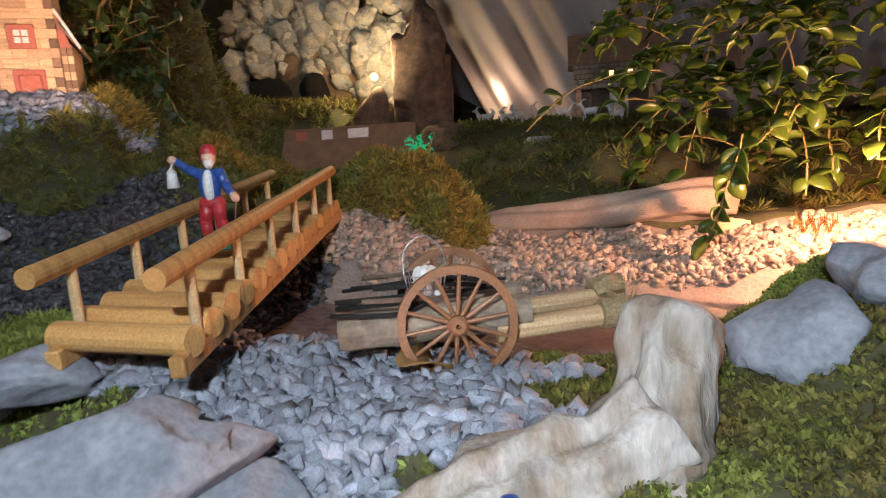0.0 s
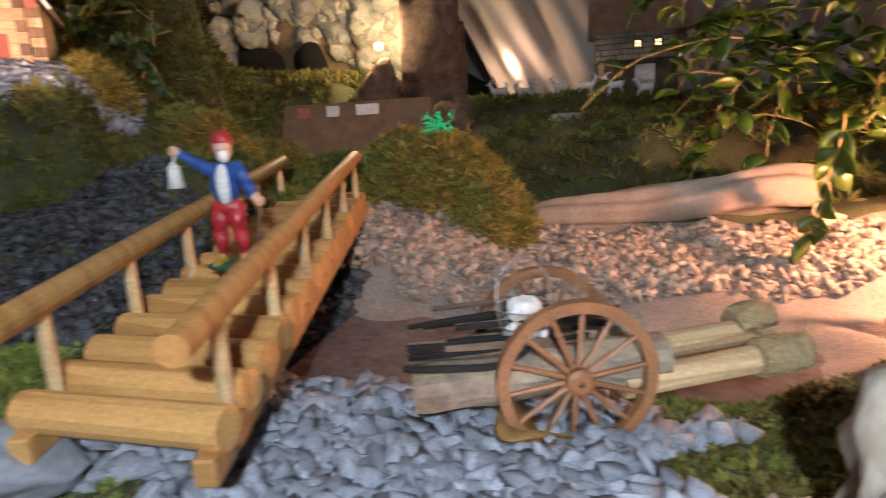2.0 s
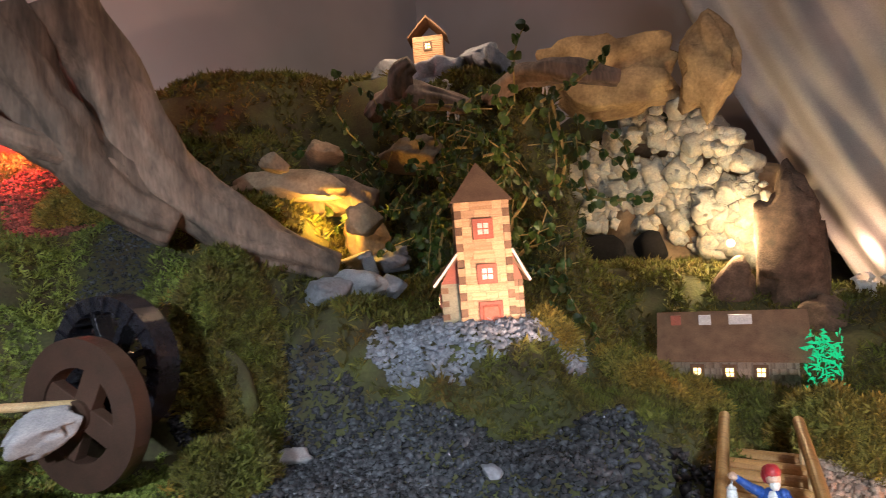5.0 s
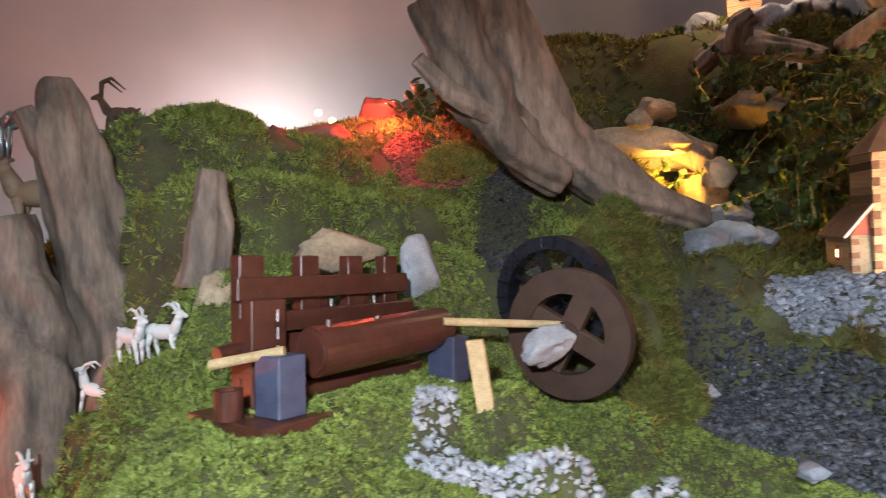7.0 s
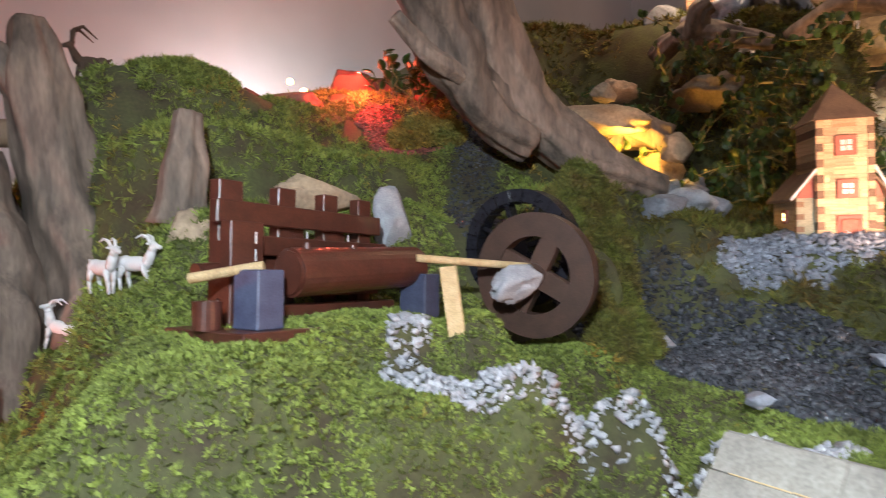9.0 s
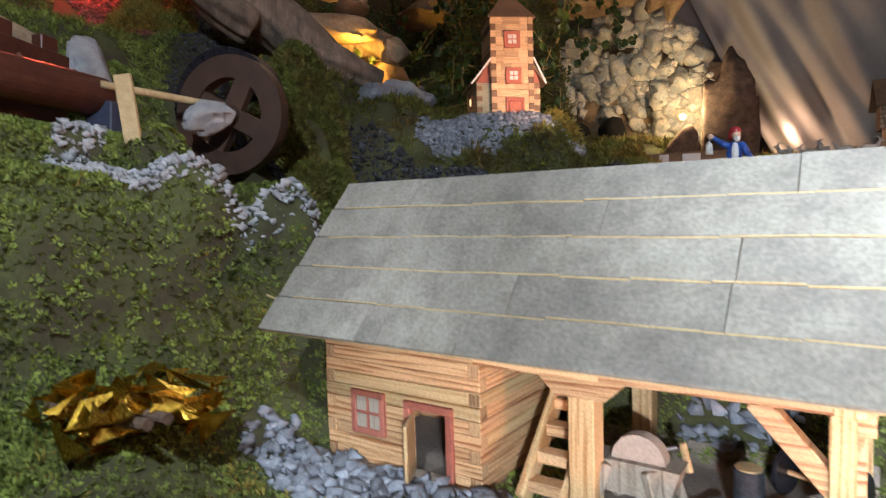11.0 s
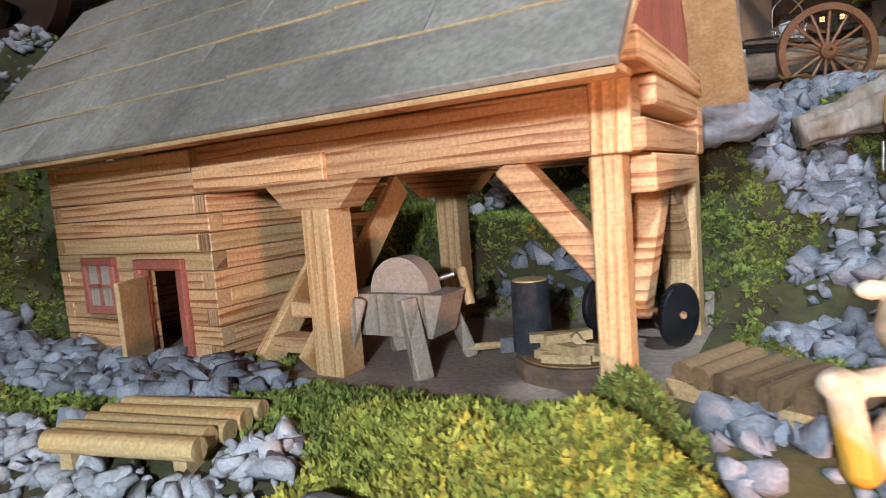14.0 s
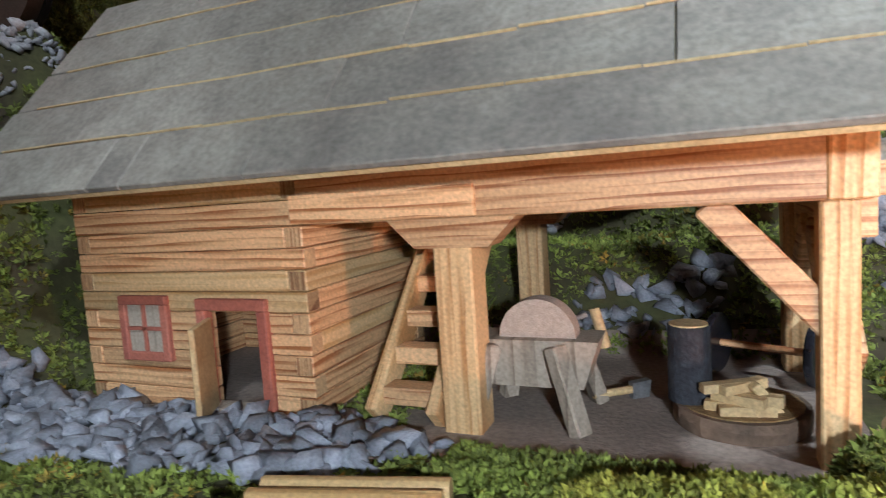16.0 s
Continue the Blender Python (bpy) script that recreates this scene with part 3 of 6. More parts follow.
hpart("cross_beam", box(BM(), (PX + 0.0072, 0.030, 0.3370), (PX - 0.002, 0.102, 0.3474), 0.0006), PINE)
for a, b in (((PX - 0.032, 0.024, 0.3480), (PX - 0.002, 0.024, 0.314)), ((PX - 0.034, PB, 0.3480), (PX - 0.002, PB, 0.316)),
             ((PX, 0.062, 0.3380), (PX, 0.028, 0.305)), ((PX, 0.072, 0.3380), (PX, 0.104, 0.312))):
    hpart("brace", beam(BM(), a, b, 0.0085, 0.0085), PINE)
hpart("corner_block", box(BM(), (PX - 0.006, 0.0160, 0.3476), (PX + 0.0045, 0.0185, 0.3676), 0.0004), PINE_UP)

# gable boarding
for k in range(8):
    y0, y1 = 0.006 + k * 0.0112, 0.006 + (k + 1) * 0.0112 - 0.0004
    top = [0.4415 - abs(y - 0.05) * 1.10 for y in (y0, y1)]
    o = [(y0, 0.3765), (y1, 0.3765), (y1, max(top[1], 0.377))] + ([(0.05, 0.4415)] if y0 < 0.05 < y1 else []) + [(y0, max(top[0], 0.377))]
    hpart("gable_board", prism(BM(), o, 0.003, Matrix(((0, 1, 0, PX + 0.0035), (1, 0, 0, 0), (0, 0, 1, 0), (0, 0, 0, 1)))), REDWASH)
    hpart("gable_board", prism(BM(), o, 0.003, Matrix(((0, 1, 0, WX0), (1, 0, 0, 0), (0, 0, 1, 0), (0, 0, 0, 1)))), REDWASH)

# roof: five courses of grey boards on each slope, laid with staggered butt joints; the verges run slightly askew
RX0 = -0.3800
RIDGE, RY = 0.4435, 0.050
rnd = random.Random(8)
for s, ey, eave, xtop, xlow in ((-1, 0.0730, 0.3618, -0.0885, -0.0975), (1, 0.0670, 0.3655, -0.0885, -0.0845)):
    u = Vector((0, s * ey, eave - RIDGE)) / 5
    nrm = Vector((0, s * (RIDGE - eave), ey)).normalized()
    m = Matrix((Vector((1, 0, 0)), u.normalized(), nrm)).transposed().to_4x4()
    m.translation = (0, RY, RIDGE)
    for c in range(5):
        end = xtop + (xlow - xtop) * (c + 0.5) / 5
        cutsx = [RX0 - 0.0012 * c] + sorted(rnd.uniform(RX0 + 0.03, end - 0.03) for _ in range(3)) + [end]
        for a, b in zip(cutsx, cutsx[1:]):
            bm = BM()
            j = rnd.uniform(-0.0003, 0.0003)
            box(bm, (a + 0.0002, c * u.length, j), (b - 0.0002, (c + 1) * u.length - 0.0005, 0.0022 + j), 0.0003)
            bm.transform(m)
            hpart("roof_board", bm, ROOFWOOD)
        if c:
            bm = BM()
            for a in np.arange(RX0 + 0.01, end - 0.02, 0.031):
                beam(bm, (a, c * u.length + rnd.uniform(-0.0006, 0.0006), 0.0023), (a + 0.0305, c * u.length + rnd.uniform(-0.0006, 0.0006), 0.0023), 0.0007, 0.0005, 0)
            bm.transform(m)
            hpart("joint_strip", bm, PALE, None, "pale raw edge along a roof course")
    bm = BM()
    v = [bm.verts.new(m @ Vector(p)) for p in ((RX0 + 0.001, 0.0005, -0.0020), (xtop - 0.0005, 0.0005, -0.0020), (xlow - 0.0005, 5 * u.length - 0.001, -0.0020), (RX0 - 0.004, 5 * u.length - 0.001, -0.0020),
                                               (RX0 + 0.001, 0.0005, -0.0004), (xtop - 0.0005, 0.0005, -0.0004), (xlow - 0.0005, 5 * u.length - 0.001, -0.0004), (RX0 - 0.004, 5 * u.length - 0.001, -0.0004))]
    for q in ((0, 1, 2, 3), (4, 5, 6, 7), (0, 1, 5, 4), (1, 2, 6, 5), (2, 3, 7, 6), (3, 0, 4, 7)):
        bm.faces.new([v[k] for k in q])
    hpart("roof_lining", bm, PALE, None, "pale plywood roof lining")
hpart("roof_splinter", rod(BM(), (RX0 - 0.018, -0.006, 0.3790), (RX0 + 0.004, -0.006, 0.3740), 0.0007, 0.0004, 6), PALE)

for x0, x1 in ((RX0 + 0.004, -0.262), (-0.2615, -0.170), (-0.1695, -0.1035)):
    hpart("soffit_board", box(BM(), (x0, -0.0150, 0.3656), (x1, 0.0163, 0.3676), 0.0003), PINE)

# stair along the side wall
for x in (-0.2440, -0.2220):
    hpart("stair_stringer", beam(BM(), (x, 0.020, 0.2825), (x, 0.085, 0.346), 0.0045, 0.0115), PINE_UP)
for k in range(6):
    z = 0.289 + k * 0.0108
    y = 0.026 + k * 0.0108
    hpart("stair_tread", box(BM(), (-0.2440, y - 0.004, z - 0.003), (-0.2220, y + 0.005, z + 0.003), 0.0004), PINE)

# ---------------------------------------------------------------- things under the shed roof
gr = thing("grindstone_stand", pose(-0.193, 0.040, 0.280), "grey wooden trestle with a round grindstone and crank", "grindstone")
trough = BM()
prism(trough, [(-0.023, 0.027), (-0.017, 0.012), (0.016, 0.012), (0.021, 0.027)], 0.016, Matrix.Translation((0, -0.008, 0)))
part("trough", trough, GREYWOOD, gr)
for x0, x1, y in ((-0.012, -0.019, -0.010), (0.008, 0.016, -0.010), (-0.010, -0.016, 0.011), (0.010, 0.017, 0.011)):
    part("leg", beam(BM(), (x0, y, 0.026), (x1, y * 1.5, 0), 0.006, 0.005), GREYWOOD, gr)
st = BM()
rod(st, (0.001, -0.004, 0.027), (0.001, 0.004, 0.027), 0.0125, None, 28)
part("stone_wheel", st, GRIT, gr, "pale rough grindstone")
part("axle", rod(BM(), (0.001, 0.004, 0.0275), (0.014, 0.013, 0.0310), 0.0009), STEEL, gr)
part("crank_handle", rod(BM(), (0.0165, 0.014, 0.0330), (0.020, 0.013, 0.0200), 0.0018), PALE, gr, "pale dowel crank handle")

disc = thing("chopping_disc", pose(-0.133, 0.048, 0.280), "slice of tree trunk with bark rim", "wood disc")
b = BM()
lathe(b, [(0.0001, 0), (0.019, 0), (0.0195, 0.0035), (0.019, 0.006), (0.0001, 0.006)], 26)
for v in b.verts:
    v.co *= 1 + 0.05 * noise.noise(v.co * 160)
part("slice", b, BARK, disc)
part("sawn_face", rod(BM(), (0, 0, 0.0055), (0, 0, 0.0064), 0.0172, None, 26), mat("sawdust", (0.42, 0.28, 0.13), (0.26, 0.15, 0.06), scale=300, bump=0.8), disc, "sawn face strewn with chips")
bl = thing("charred_log", pose(-0.147, 0.047, 0.2864, 0, 0, 20), "short upright log with blue-black bark", "log")
part("bark", rod(BM(), (0, 0, 0), (0, 0, 0.0235), 0.0066, 0.0062, 18), mat("blue_black_bark", (0.045, 0.05, 0.065), (0.02, 0.02, 0.028), scale=300, rough=0.8, bump=0.8), bl)
part("cut_end", rod(BM(), (0, 0, 0.0235), (0, 0, 0.0240), 0.0057, None, 18), PALE, bl, "pale cut end")
rnd = random.Random(3)
for k in range(6):
    a, z = rnd.uniform(-0.5, 0.6), 0.2864 + 0.0028 * (k // 2)
    w = thing("split_firewood", pose(-0.136 + 0.004 * (k % 2) + rnd.uniform(-0.002, 0.002), 0.036 + rnd.uniform(-0.002, 0.004), z, 0, 0, math.degrees(a) + (60 if k == 5 else 0)), "small split stick of pale firewood", "firewood", "firewood on the disc")
    part("stick", prism(BM(), [(-0.0075, 0), (0.0075, 0), (0.0075, 0.0030), (-0.0075, 0.0026)], 0.0034), PALE, w)
w = thing("split_firewood", pose(-0.126, 0.040, 0.2868, 0, 52, 25), "split stick leaning on the firewood heap", "firewood", "firewood on the disc")
part("stick", box(BM(), (-0.009, -0.0018, 0), (0.007, 0.0018, 0.0028), 0.0004), PALE, w)
ax = thing("small_axe", pose(-0.168, 0.060, 0.2802, 0, 0, 35), "small axe with steel head lying on the mud", "axe")
part("haft", rod(BM(), (-0.012, 0, 0.003), (0.004, 0, 0.003), 0.0014), PALE, ax)
part("axe_head", prism(BM(), [(0.002, 0), (0.008, -0.0), (0.009, 0.006), (0.002, 0.0055)], 0.003, Matrix.Translation((0, -0.0015, 0))), STEEL, ax, "grey steel head")
db = thing("wheel_pair_on_axle", pose(-0.1227, 0.0920, 0.280, 0, 0, -23), "two black wooden discs on a brown axle", "wheels")
part("axle", rod(BM(), (-0.019, 0, 0.0114), (0.019, 0, 0.0114), 0.0014), PINE, db, "brown dowel axle")
for x in (-0.0168, 0.0168):
    dd = BM()
    rod(dd, (x - 0.0014, 0, 0.0114), (x + 0.0014, 0, 0.0114), 0.0114, None, 30)
    bmesh.ops.bevel(dd, geom=[e for e in dd.edges if e.calc_face_angle(0) > 1], offset=0.0005, segments=1, affect="EDGES")
    part("disc", dd, BLACK, db)


# ---------------------------------------------------------------- log gratings on the paths
def grating(at, turn, n, length, r, label, material):
    t = thing("log_grating", pose(*at, 0, 0, turn), label, "log walkway", "log walkways by the hut")
    for k in range(n):
        wob = rnd.uniform(-0.002, 0.002)
        l = part("dowel", rod(BM(), (-length / 2 + wob, (k - n / 2) * r * 2.05, r * 1.4), (length / 2 + wob, (k - n / 2) * r * 2.05, r * 1.4 + rnd.uniform(-0.0006, 0.0006)), r, r * rnd.uniform(0.9, 1.0), 14), material, t)
    for x in (-length * 0.38, length * 0.38):
        part("bearer", box(BM(), (x - 0.002, -n * r * 1.06, -0.003), (x + 0.002, n * r * 0.95, r * 0.6)), PALE, t)


grating((-0.221, -0.039, 0.2800), 13, 5, 0.048, 0.0031, "walkway of pale split dowels lying on gravel", mat("dowel_pale", (0.52, 0.37, 0.18), (0.36, 0.22, 0.09), bands=60, axis="Y", rough=0.6))
grating((-0.078, 0.034, 0.2830), 62, 7, 0.026, 0.0032, "walkway of brown dowels on bearers beside the hut post", mat("dowel_dark", (0.20, 0.13, 0.07), (0.11, 0.07, 0.04), bands=60, axis="Y", rough=0.6))

# ---------------------------------------------------------------- footbridge
br = thing("footbridge", pose(0, 0, 0), "brown dowel footbridge with handrails across the stream", "bridge")
NL, NR = Vector((-0.197, 0.206, 0.4135)), Vector((-0.139, 0.208, 0.4135))
FL, FR = Vector((-0.268, 0.462, 0.4345)), Vector((-0.218, 0.470, 0.4345))
for a, b in ((NL, FL), (NR, FR)):
    part("stringer", beam(BM(), a + Vector((0.002, -0.006, -0.007)), b + Vector((0, 0.006, -0.007)), 0.006, 0.008), DOWEL, br)
for k in range(15):
    t = (k + 0.2) / 14.6
    a, b = NL.lerp(FL, t), NR.lerp(FR, t)
    e = (b - a).normalized() * 0.004
    part("deck_log", rod(BM(), a - e, b + e, 0.0060, None, 14), DOWEL, br)
for a, b in ((NL, FL), (NR, FR)):
    up = Vector((0, 0, 0.028))
    part("handrail", rod(BM(), a + up + (a - b).normalized() * 0.012, b + up, 0.0042, 0.0040, 14), DOWEL, br)
    for k in range(6):
        q = a.lerp(b, 0.05 + k * 0.18)
        part("baluster", rod(BM(), q, q + up * 0.95, 0.0022, None, 8), PALE, br, "pale square baluster")

# ---------------------------------------------------------------- handcart
CD = Vector((0.92, 0.39, 0.0)).normalized()
CN = Vector((CD.y, -CD.x, 0))
cart = thing("handcart", Matrix.Translation((-0.057, 0.281, 0.376)) @ Matrix((CD, -CN, Vector((0, 0, 1)))).transposed().to_4x4(), "two-wheeled wooden handcart with poles tied in burlap", "cart")


def spoked_wheel(name, y, r, spokes, parent, material):
    b = BM()
    m = Matrix.Translation((0, y, 0.0262)) @ Matrix.Rotation(radians(90), 4, "X")
    lathe(b, [(r, -0.0021), (r, 0.0021), (r * 0.86, 0.0021), (r * 0.86, -0.0021)], 48, m)
    wh = part(name, b, material, parent, "brown wooden spoked wheel", False)
    h = BM()
    lathe(h, [(0.0006, -0.0034), (0.0045, -0.0034), (0.0045, 0.0034), (0.0032, 0.0044), (0.0012, 0.0044), (0.0012, 0.002), (0.0006, 0.002)], 20, m)
    part("hub", h, material, wh)
    for k in range(spokes):
        a = 2 * math.pi * (k + 0.3) / spokes
        part("spoke", rod(BM(), m @ Vector((0.004 * math.cos(a), 0.004 * math.sin(a), 0)), m @ Vector((r * 0.88 * math.cos(a), r * 0.88 * math.sin(a), 0)), 0.00105, 0.00085, 8), material, wh)
    return wh


spoked_wheel("wheel", -0.002, 0.0262, 14, cart, BROWNPLASTIC)
spoked_wheel("wheel", 0.042, 0.0262, 14, cart, BROWNPLASTIC)
part("axle", rod(BM(), (0, -0.002, 0.0262), (0, 0.042, 0.0262), 0.0016), BROWNPLASTIC, cart)
for y, z in ((0.010, 0.0245), (0.030, 0.0250)):
    lg = BM()
    tube(lg, [(-0.052, y, z - 0.002), (-0.01, y, z), (0.034, y, z + 0.002)], [0.0078, 0.0085, 0.0078], 14, 0.16, 90)
    part("bed_log", lg, GREYLOG, cart, "split weathered log", False)
for y, z0, z1 in ((0.006, 0.0185, 0.0225), (0.022, 0.0225, 0.0255)):
    part("pole", rod(BM(), (0.018, y, z0), (0.082, y + 0.004, z1), 0.0048, 0.0050, 14), mat("pole_wood", (0.42, 0.29, 0.16), (0.32, 0.2, 0.1), bands=60, axis="Z", rough=0.6), cart)
bp = BM()
tube(bp, [(0.066, 0.008, 0.0225), (0.076, 0.009, 0.0225), (0.085, 0.009, 0.0230)], [0.0066, 0.0072, 0.0064], 16, 0.12, 400)
tube(bp, [(0.068, 0.026, 0.0275), (0.075, 0.027, 0.0290), (0.083, 0.027, 0.0290)], [0.0060, 0.0075, 0.0058], 14, 0.25, 300)
part("burlap_wrap", bp, BURLAP, cart, "frayed burlap wrapping")
for k in range(26):
    a = rnd.uniform(0, 6.28)
    s = Vector((0.084 + rnd.uniform(-0.012, 0.001), 0.018 + rnd.uniform(-0.014, 0.012), 0.027 + rnd.uniform(-0.006, 0.006)))
    e = s + Vector((rnd.uniform(0, 0.008), rnd.uniform(-0.006, 0.006), rnd.uniform(-0.008, 0.009)))
    part("burlap_thread", rod(BM(), s, e, 0.00025, 0.0001, 4), BURLAP, cart)
for k in range(16):
    x, y, z = rnd.uniform(-0.055, -0.03), rnd.uniform(0.004, 0.040), 0.0315 + 0.0006 * k
    part("twig", tube(BM(), [(x, y, z), (x + 0.03, y + rnd.uniform(-0.004, 0.004), z + rnd.uniform(-0.001, 0.002)), (x + rnd.uniform(0.045, 0.065), y + rnd.uniform(-0.006, 0.006), z + rnd.uniform(-0.003, 0.004))],
                      [0.0012, 0.0013, 0.0009], 6, 0.2, 200), DARK if k % 3 else BARK, cart, "dark twig")
bk = thing("wire_egg_basket", cart.matrix_world @ pose(-0.012, 0.018, 0.0335, 0, 0, 10) @ Matrix.Diagonal((0.98, 0.98, 0.98, 1)), "wire basket of white eggs on the handcart", "basket")
for z, r in ((0.0, 0.0075), (0.006, 0.0092), (0.0125, 0.0100)):
    part("wire_hoop", lathe(BM(), [(r + 0.0003, z), (r, z + 0.0003), (r - 0.0003, z), (r, z - 0.0003)], 20), STEEL, bk)
for k in range(14):
    a = 6.283 * k / 14
    part("wire", rod(BM(), (0.0075 * math.cos(a), 0.0075 * math.sin(a), 0), (0.010 * math.cos(a), 0.010 * math.sin(a), 0.0125), 0.00028, None, 5), STEEL, bk)
part("carrying_wire", tube(BM(), [(-0.0100, 0, 0.0125), (-0.009, 0, 0.024), (0, 0, 0.030), (0.0085, 0, 0.023), (0.0100, 0, 0.0125)], [0.0004] * 5, 6), STEEL, bk, "arched steel wire")
for k in range(13):
    a, rr = 6.283 * k / 7, (0.0055 if k < 7 else 0.003)
    e = thing("egg", bk.matrix_world @ pose(rr * math.cos(a), rr * math.sin(a), 0.0045 if k < 7 else 0.0115, rnd.uniform(-50, 50), rnd.uniform(-50, 50), 0), "white egg in the wire basket", "egg", "eggs in the basket")
    part("shell", ball(BM(), (0, 0, 0), (0.0031, 0.0031, 0.0042)), WHITE, e, "", True)


# ---------------------------------------------------------------- houses
def window(parent, at, w, h, m, lit=True, frame_mat=None):
    """A framed window with a cross bar, its face looking along -y of m."""
    frame_mat = frame_mat or REDWASH
    x, z = at
    wf = part("window", box(BM(), (x - w / 2, -0.0022, z - h / 2), (x + w / 2, 0.0012, z + h / 2), 0.0003, m), frame_mat, parent, "framed window")
    for sx in (-1, 1):
        for sz in (-1, 1):
            part("pane", box(BM(), (x + sx * w * 0.145 - w * 0.115, -0.0026, z + sz * h * 0.15 - h * 0.12), (x + sx * w * 0.145 + w * 0.115, -0.0020, z + sz * h * 0.15 + h * 0.12), 0, m), LITPANE if lit else WHITE, wf, "lit pane" if lit else "pale pane")


FD = Vector((0.735, 0.678, 0)).normalized()
FN = Vector((FD.y, -FD.x, 0))
church = thing("toy_church", Matrix.Translation((-0.4635, 0.4225, 0.541)) @ Matrix((FD, -FN, Vector((0, 0, 1)))).transposed().to_4x4(), "wooden toy church with square tower and brown roofs", "church")


def courses(parent, x0, x1, y, z0, z1, n, depth, seed, dark=0.22, quoin=0.0):
    """A boarded face: courses of small planks with darker corner blocks."""
    r = random.Random(seed)
    h = (z1 - z0) / n
    for i in range(n):
        a, cuts_x = x0, []
        while a < x1 - 1e-6:
            step = min(r.uniform(0.010, 0.022), x1 - a)
            if x1 - a - step < 0.006:
                step = x1 - a
            cuts_x.append((a, a + step))
            a += step
        if quoin:
            cuts_x = [(x0, x0 + quoin)] + [(max(a, x0 + quoin), min(b, x1 - quoin)) for a, b in cuts_x if b > x0 + quoin + 0.001 and a < x1 - quoin - 0.001] + [(x1 - quoin, x1)]
        for k, (a, b) in enumerate(cuts_x):
            edge = quoin and k in (0, len(cuts_x) - 1)
            part("plank", box(BM(), (a + 0.0001, y - (0.0006 if edge else 0), z0 + i * h + 0.0001), (b - 0.0001, y + depth, z0 + (i + 1) * h - 0.0001)), (QUOIN if i % 2 else PLASTER) if edge else PLASTER, parent)


TW = 0.026
nave = part("nave", box(BM(), (-0.043, 0.001, -0.008), (0.0345, 0.068, 0.0385)), PLASTER, church)
courses(church, -TW, TW, -0.006, -0.004, 0.112, 15, 0.006, 11, quoin=0.0065)
part("tower_core", box(BM(), (-TW + 0.0006, -0.0006, -0.006), (TW - 0.0006, 0.0475, 0.112)), PLASTER, church)
for i in range(15):
    part("side_plank", box(BM(), (-TW - 0.0004, -0.005, -0.004 + i * 0.00773), (-TW + 0.0008, 0.046, 0.0035 + i * 0.00773)), QUOIN if i % 4 == 1 else PLASTER, church)
courses(church, TW + 0.0002, 0.0348, -0.0012, -0.004, 0.036, 6, 0.003, 12, quoin=0.0042)
part("green_panel", box(BM(), (-0.043, -0.001, -0.004), (-TW - 0.0006, 0.002, 0.036)), GREENISH, church, "grey-green side panel")
for i in range(3):
    part("quoin", box(BM(), (-0.0435, -0.0018, 0.002 + i * 0.0125), (-0.0365, 0.004, 0.0075 + i * 0.0125)), QUOIN, church)
sp = BM()
bmesh.ops.create_cone(sp, cap_ends=True, segments=4, radius1=(TW + 0.0035) * 1.414, radius2=0.0003, depth=0.040, matrix=Matrix.Translation((0, 0.0205, 0.132)) @ Matrix.Rotation(radians(45), 4, "Z"))
part("spire", sp, BROWNROOF, church)
for s in (-1, 1):
    rf = BM()
    x1 = -0.050 if s < 0 else 0.0415
    a, b = Vector((s * 0.004, 0, 0.083)), Vector((x1, 0, 0.033))
    o = [(a.x, a.z), (b.x, b.z), (b.x + s * 0.001, b.z + 0.0026), (a.x, a.z + 0.0034)]
    prism(rf, o, 0.074, Matrix.Translation((0, -0.005, 0)))
    part("roof_slope", rf, BROWNROOF, church)
    part("verge_board", beam(BM(), (s * TW, -0.0056, 0.0655 if s > 0 else 0.0640), (x1, -0.0056, 0.0345), 0.002, 0.0024, 0.0002), WHITE, church, "pale verge board")
    g = BM()
    prism(g, [(s * TW, 0.036), (x1 - s * 0.007, 0.036), (s * TW, 0.064)], 0.004, Matrix.Translation((0, -0.0008, 0)))
    part("gable_infill", g, REDWASH, church, "red gable infill")
CM = Matrix.Translation((0, -0.006, 0))
window(church, (0.0, 0.086), 0.0195, 0.0195, CM, False)
window(church, (0.001, 0.0435), 0.0190, 0.0190, CM, False)
part("door", box(BM(), (-0.009, -0.0082, -0.003), (0.0135, -0.0058, 0.0175), 0.0004), REDWASH, church, "red arched door")
part("door_panel", box(BM(), (-0.006, -0.0092, -0.001), (0.0105, -0.0080, 0.0140), 0.0015), mat("door_red", (0.45, 0.15, 0.10), (0.36, 0.11, 0.08), scale=200), church)
SIDE = Matrix.Translation((-0.043, 0.03, 0)) @ Matrix.Rotation(radians(-90), 4, "Z")
window(church, (0.0, 0.018), 0.012, 0.014, SIDE)

mill = thing("low_brown_cottage", pose(-0.350, 0.765, 0.404, 0, 0, 17), "low wooden cottage with broad brown roof and lit windows", "cottage")
ML, MD, MH = 0.150, 0.070, 0.048
part("wall", box(BM(), (-ML / 2 + 0.006, -MD / 2 + 0.006, -0.012), (ML / 2 - 0.006, MD / 2 - 0.006, MH)), GREYWOOD, mill)
for i in range(7):
    part("plank", box(BM(), (-ML / 2 + 0.005, -MD / 2 + 0.004, i * 0.0072), (ML / 2 - 0.005, -MD / 2 + 0.007, i * 0.0072 + 0.0068)), GREYWOOD, mill)
for s in (-1, 1):
    rf = BM()
    prism(rf, [(0, 0.098), (s * (MD / 2 + 0.008), 0.046), (s * (MD / 2 + 0.008), 0.049), (0, 0.102)], ML + 0.02, Matrix.Translation((-ML / 2 - 0.01, 0, 0)) @ Matrix.Rotation(radians(-90), 4, "Z") @ Matrix.Diagonal((-1, 1, 1, 1)))
    part("roof_slope", rf, BROWNROOF, mill)
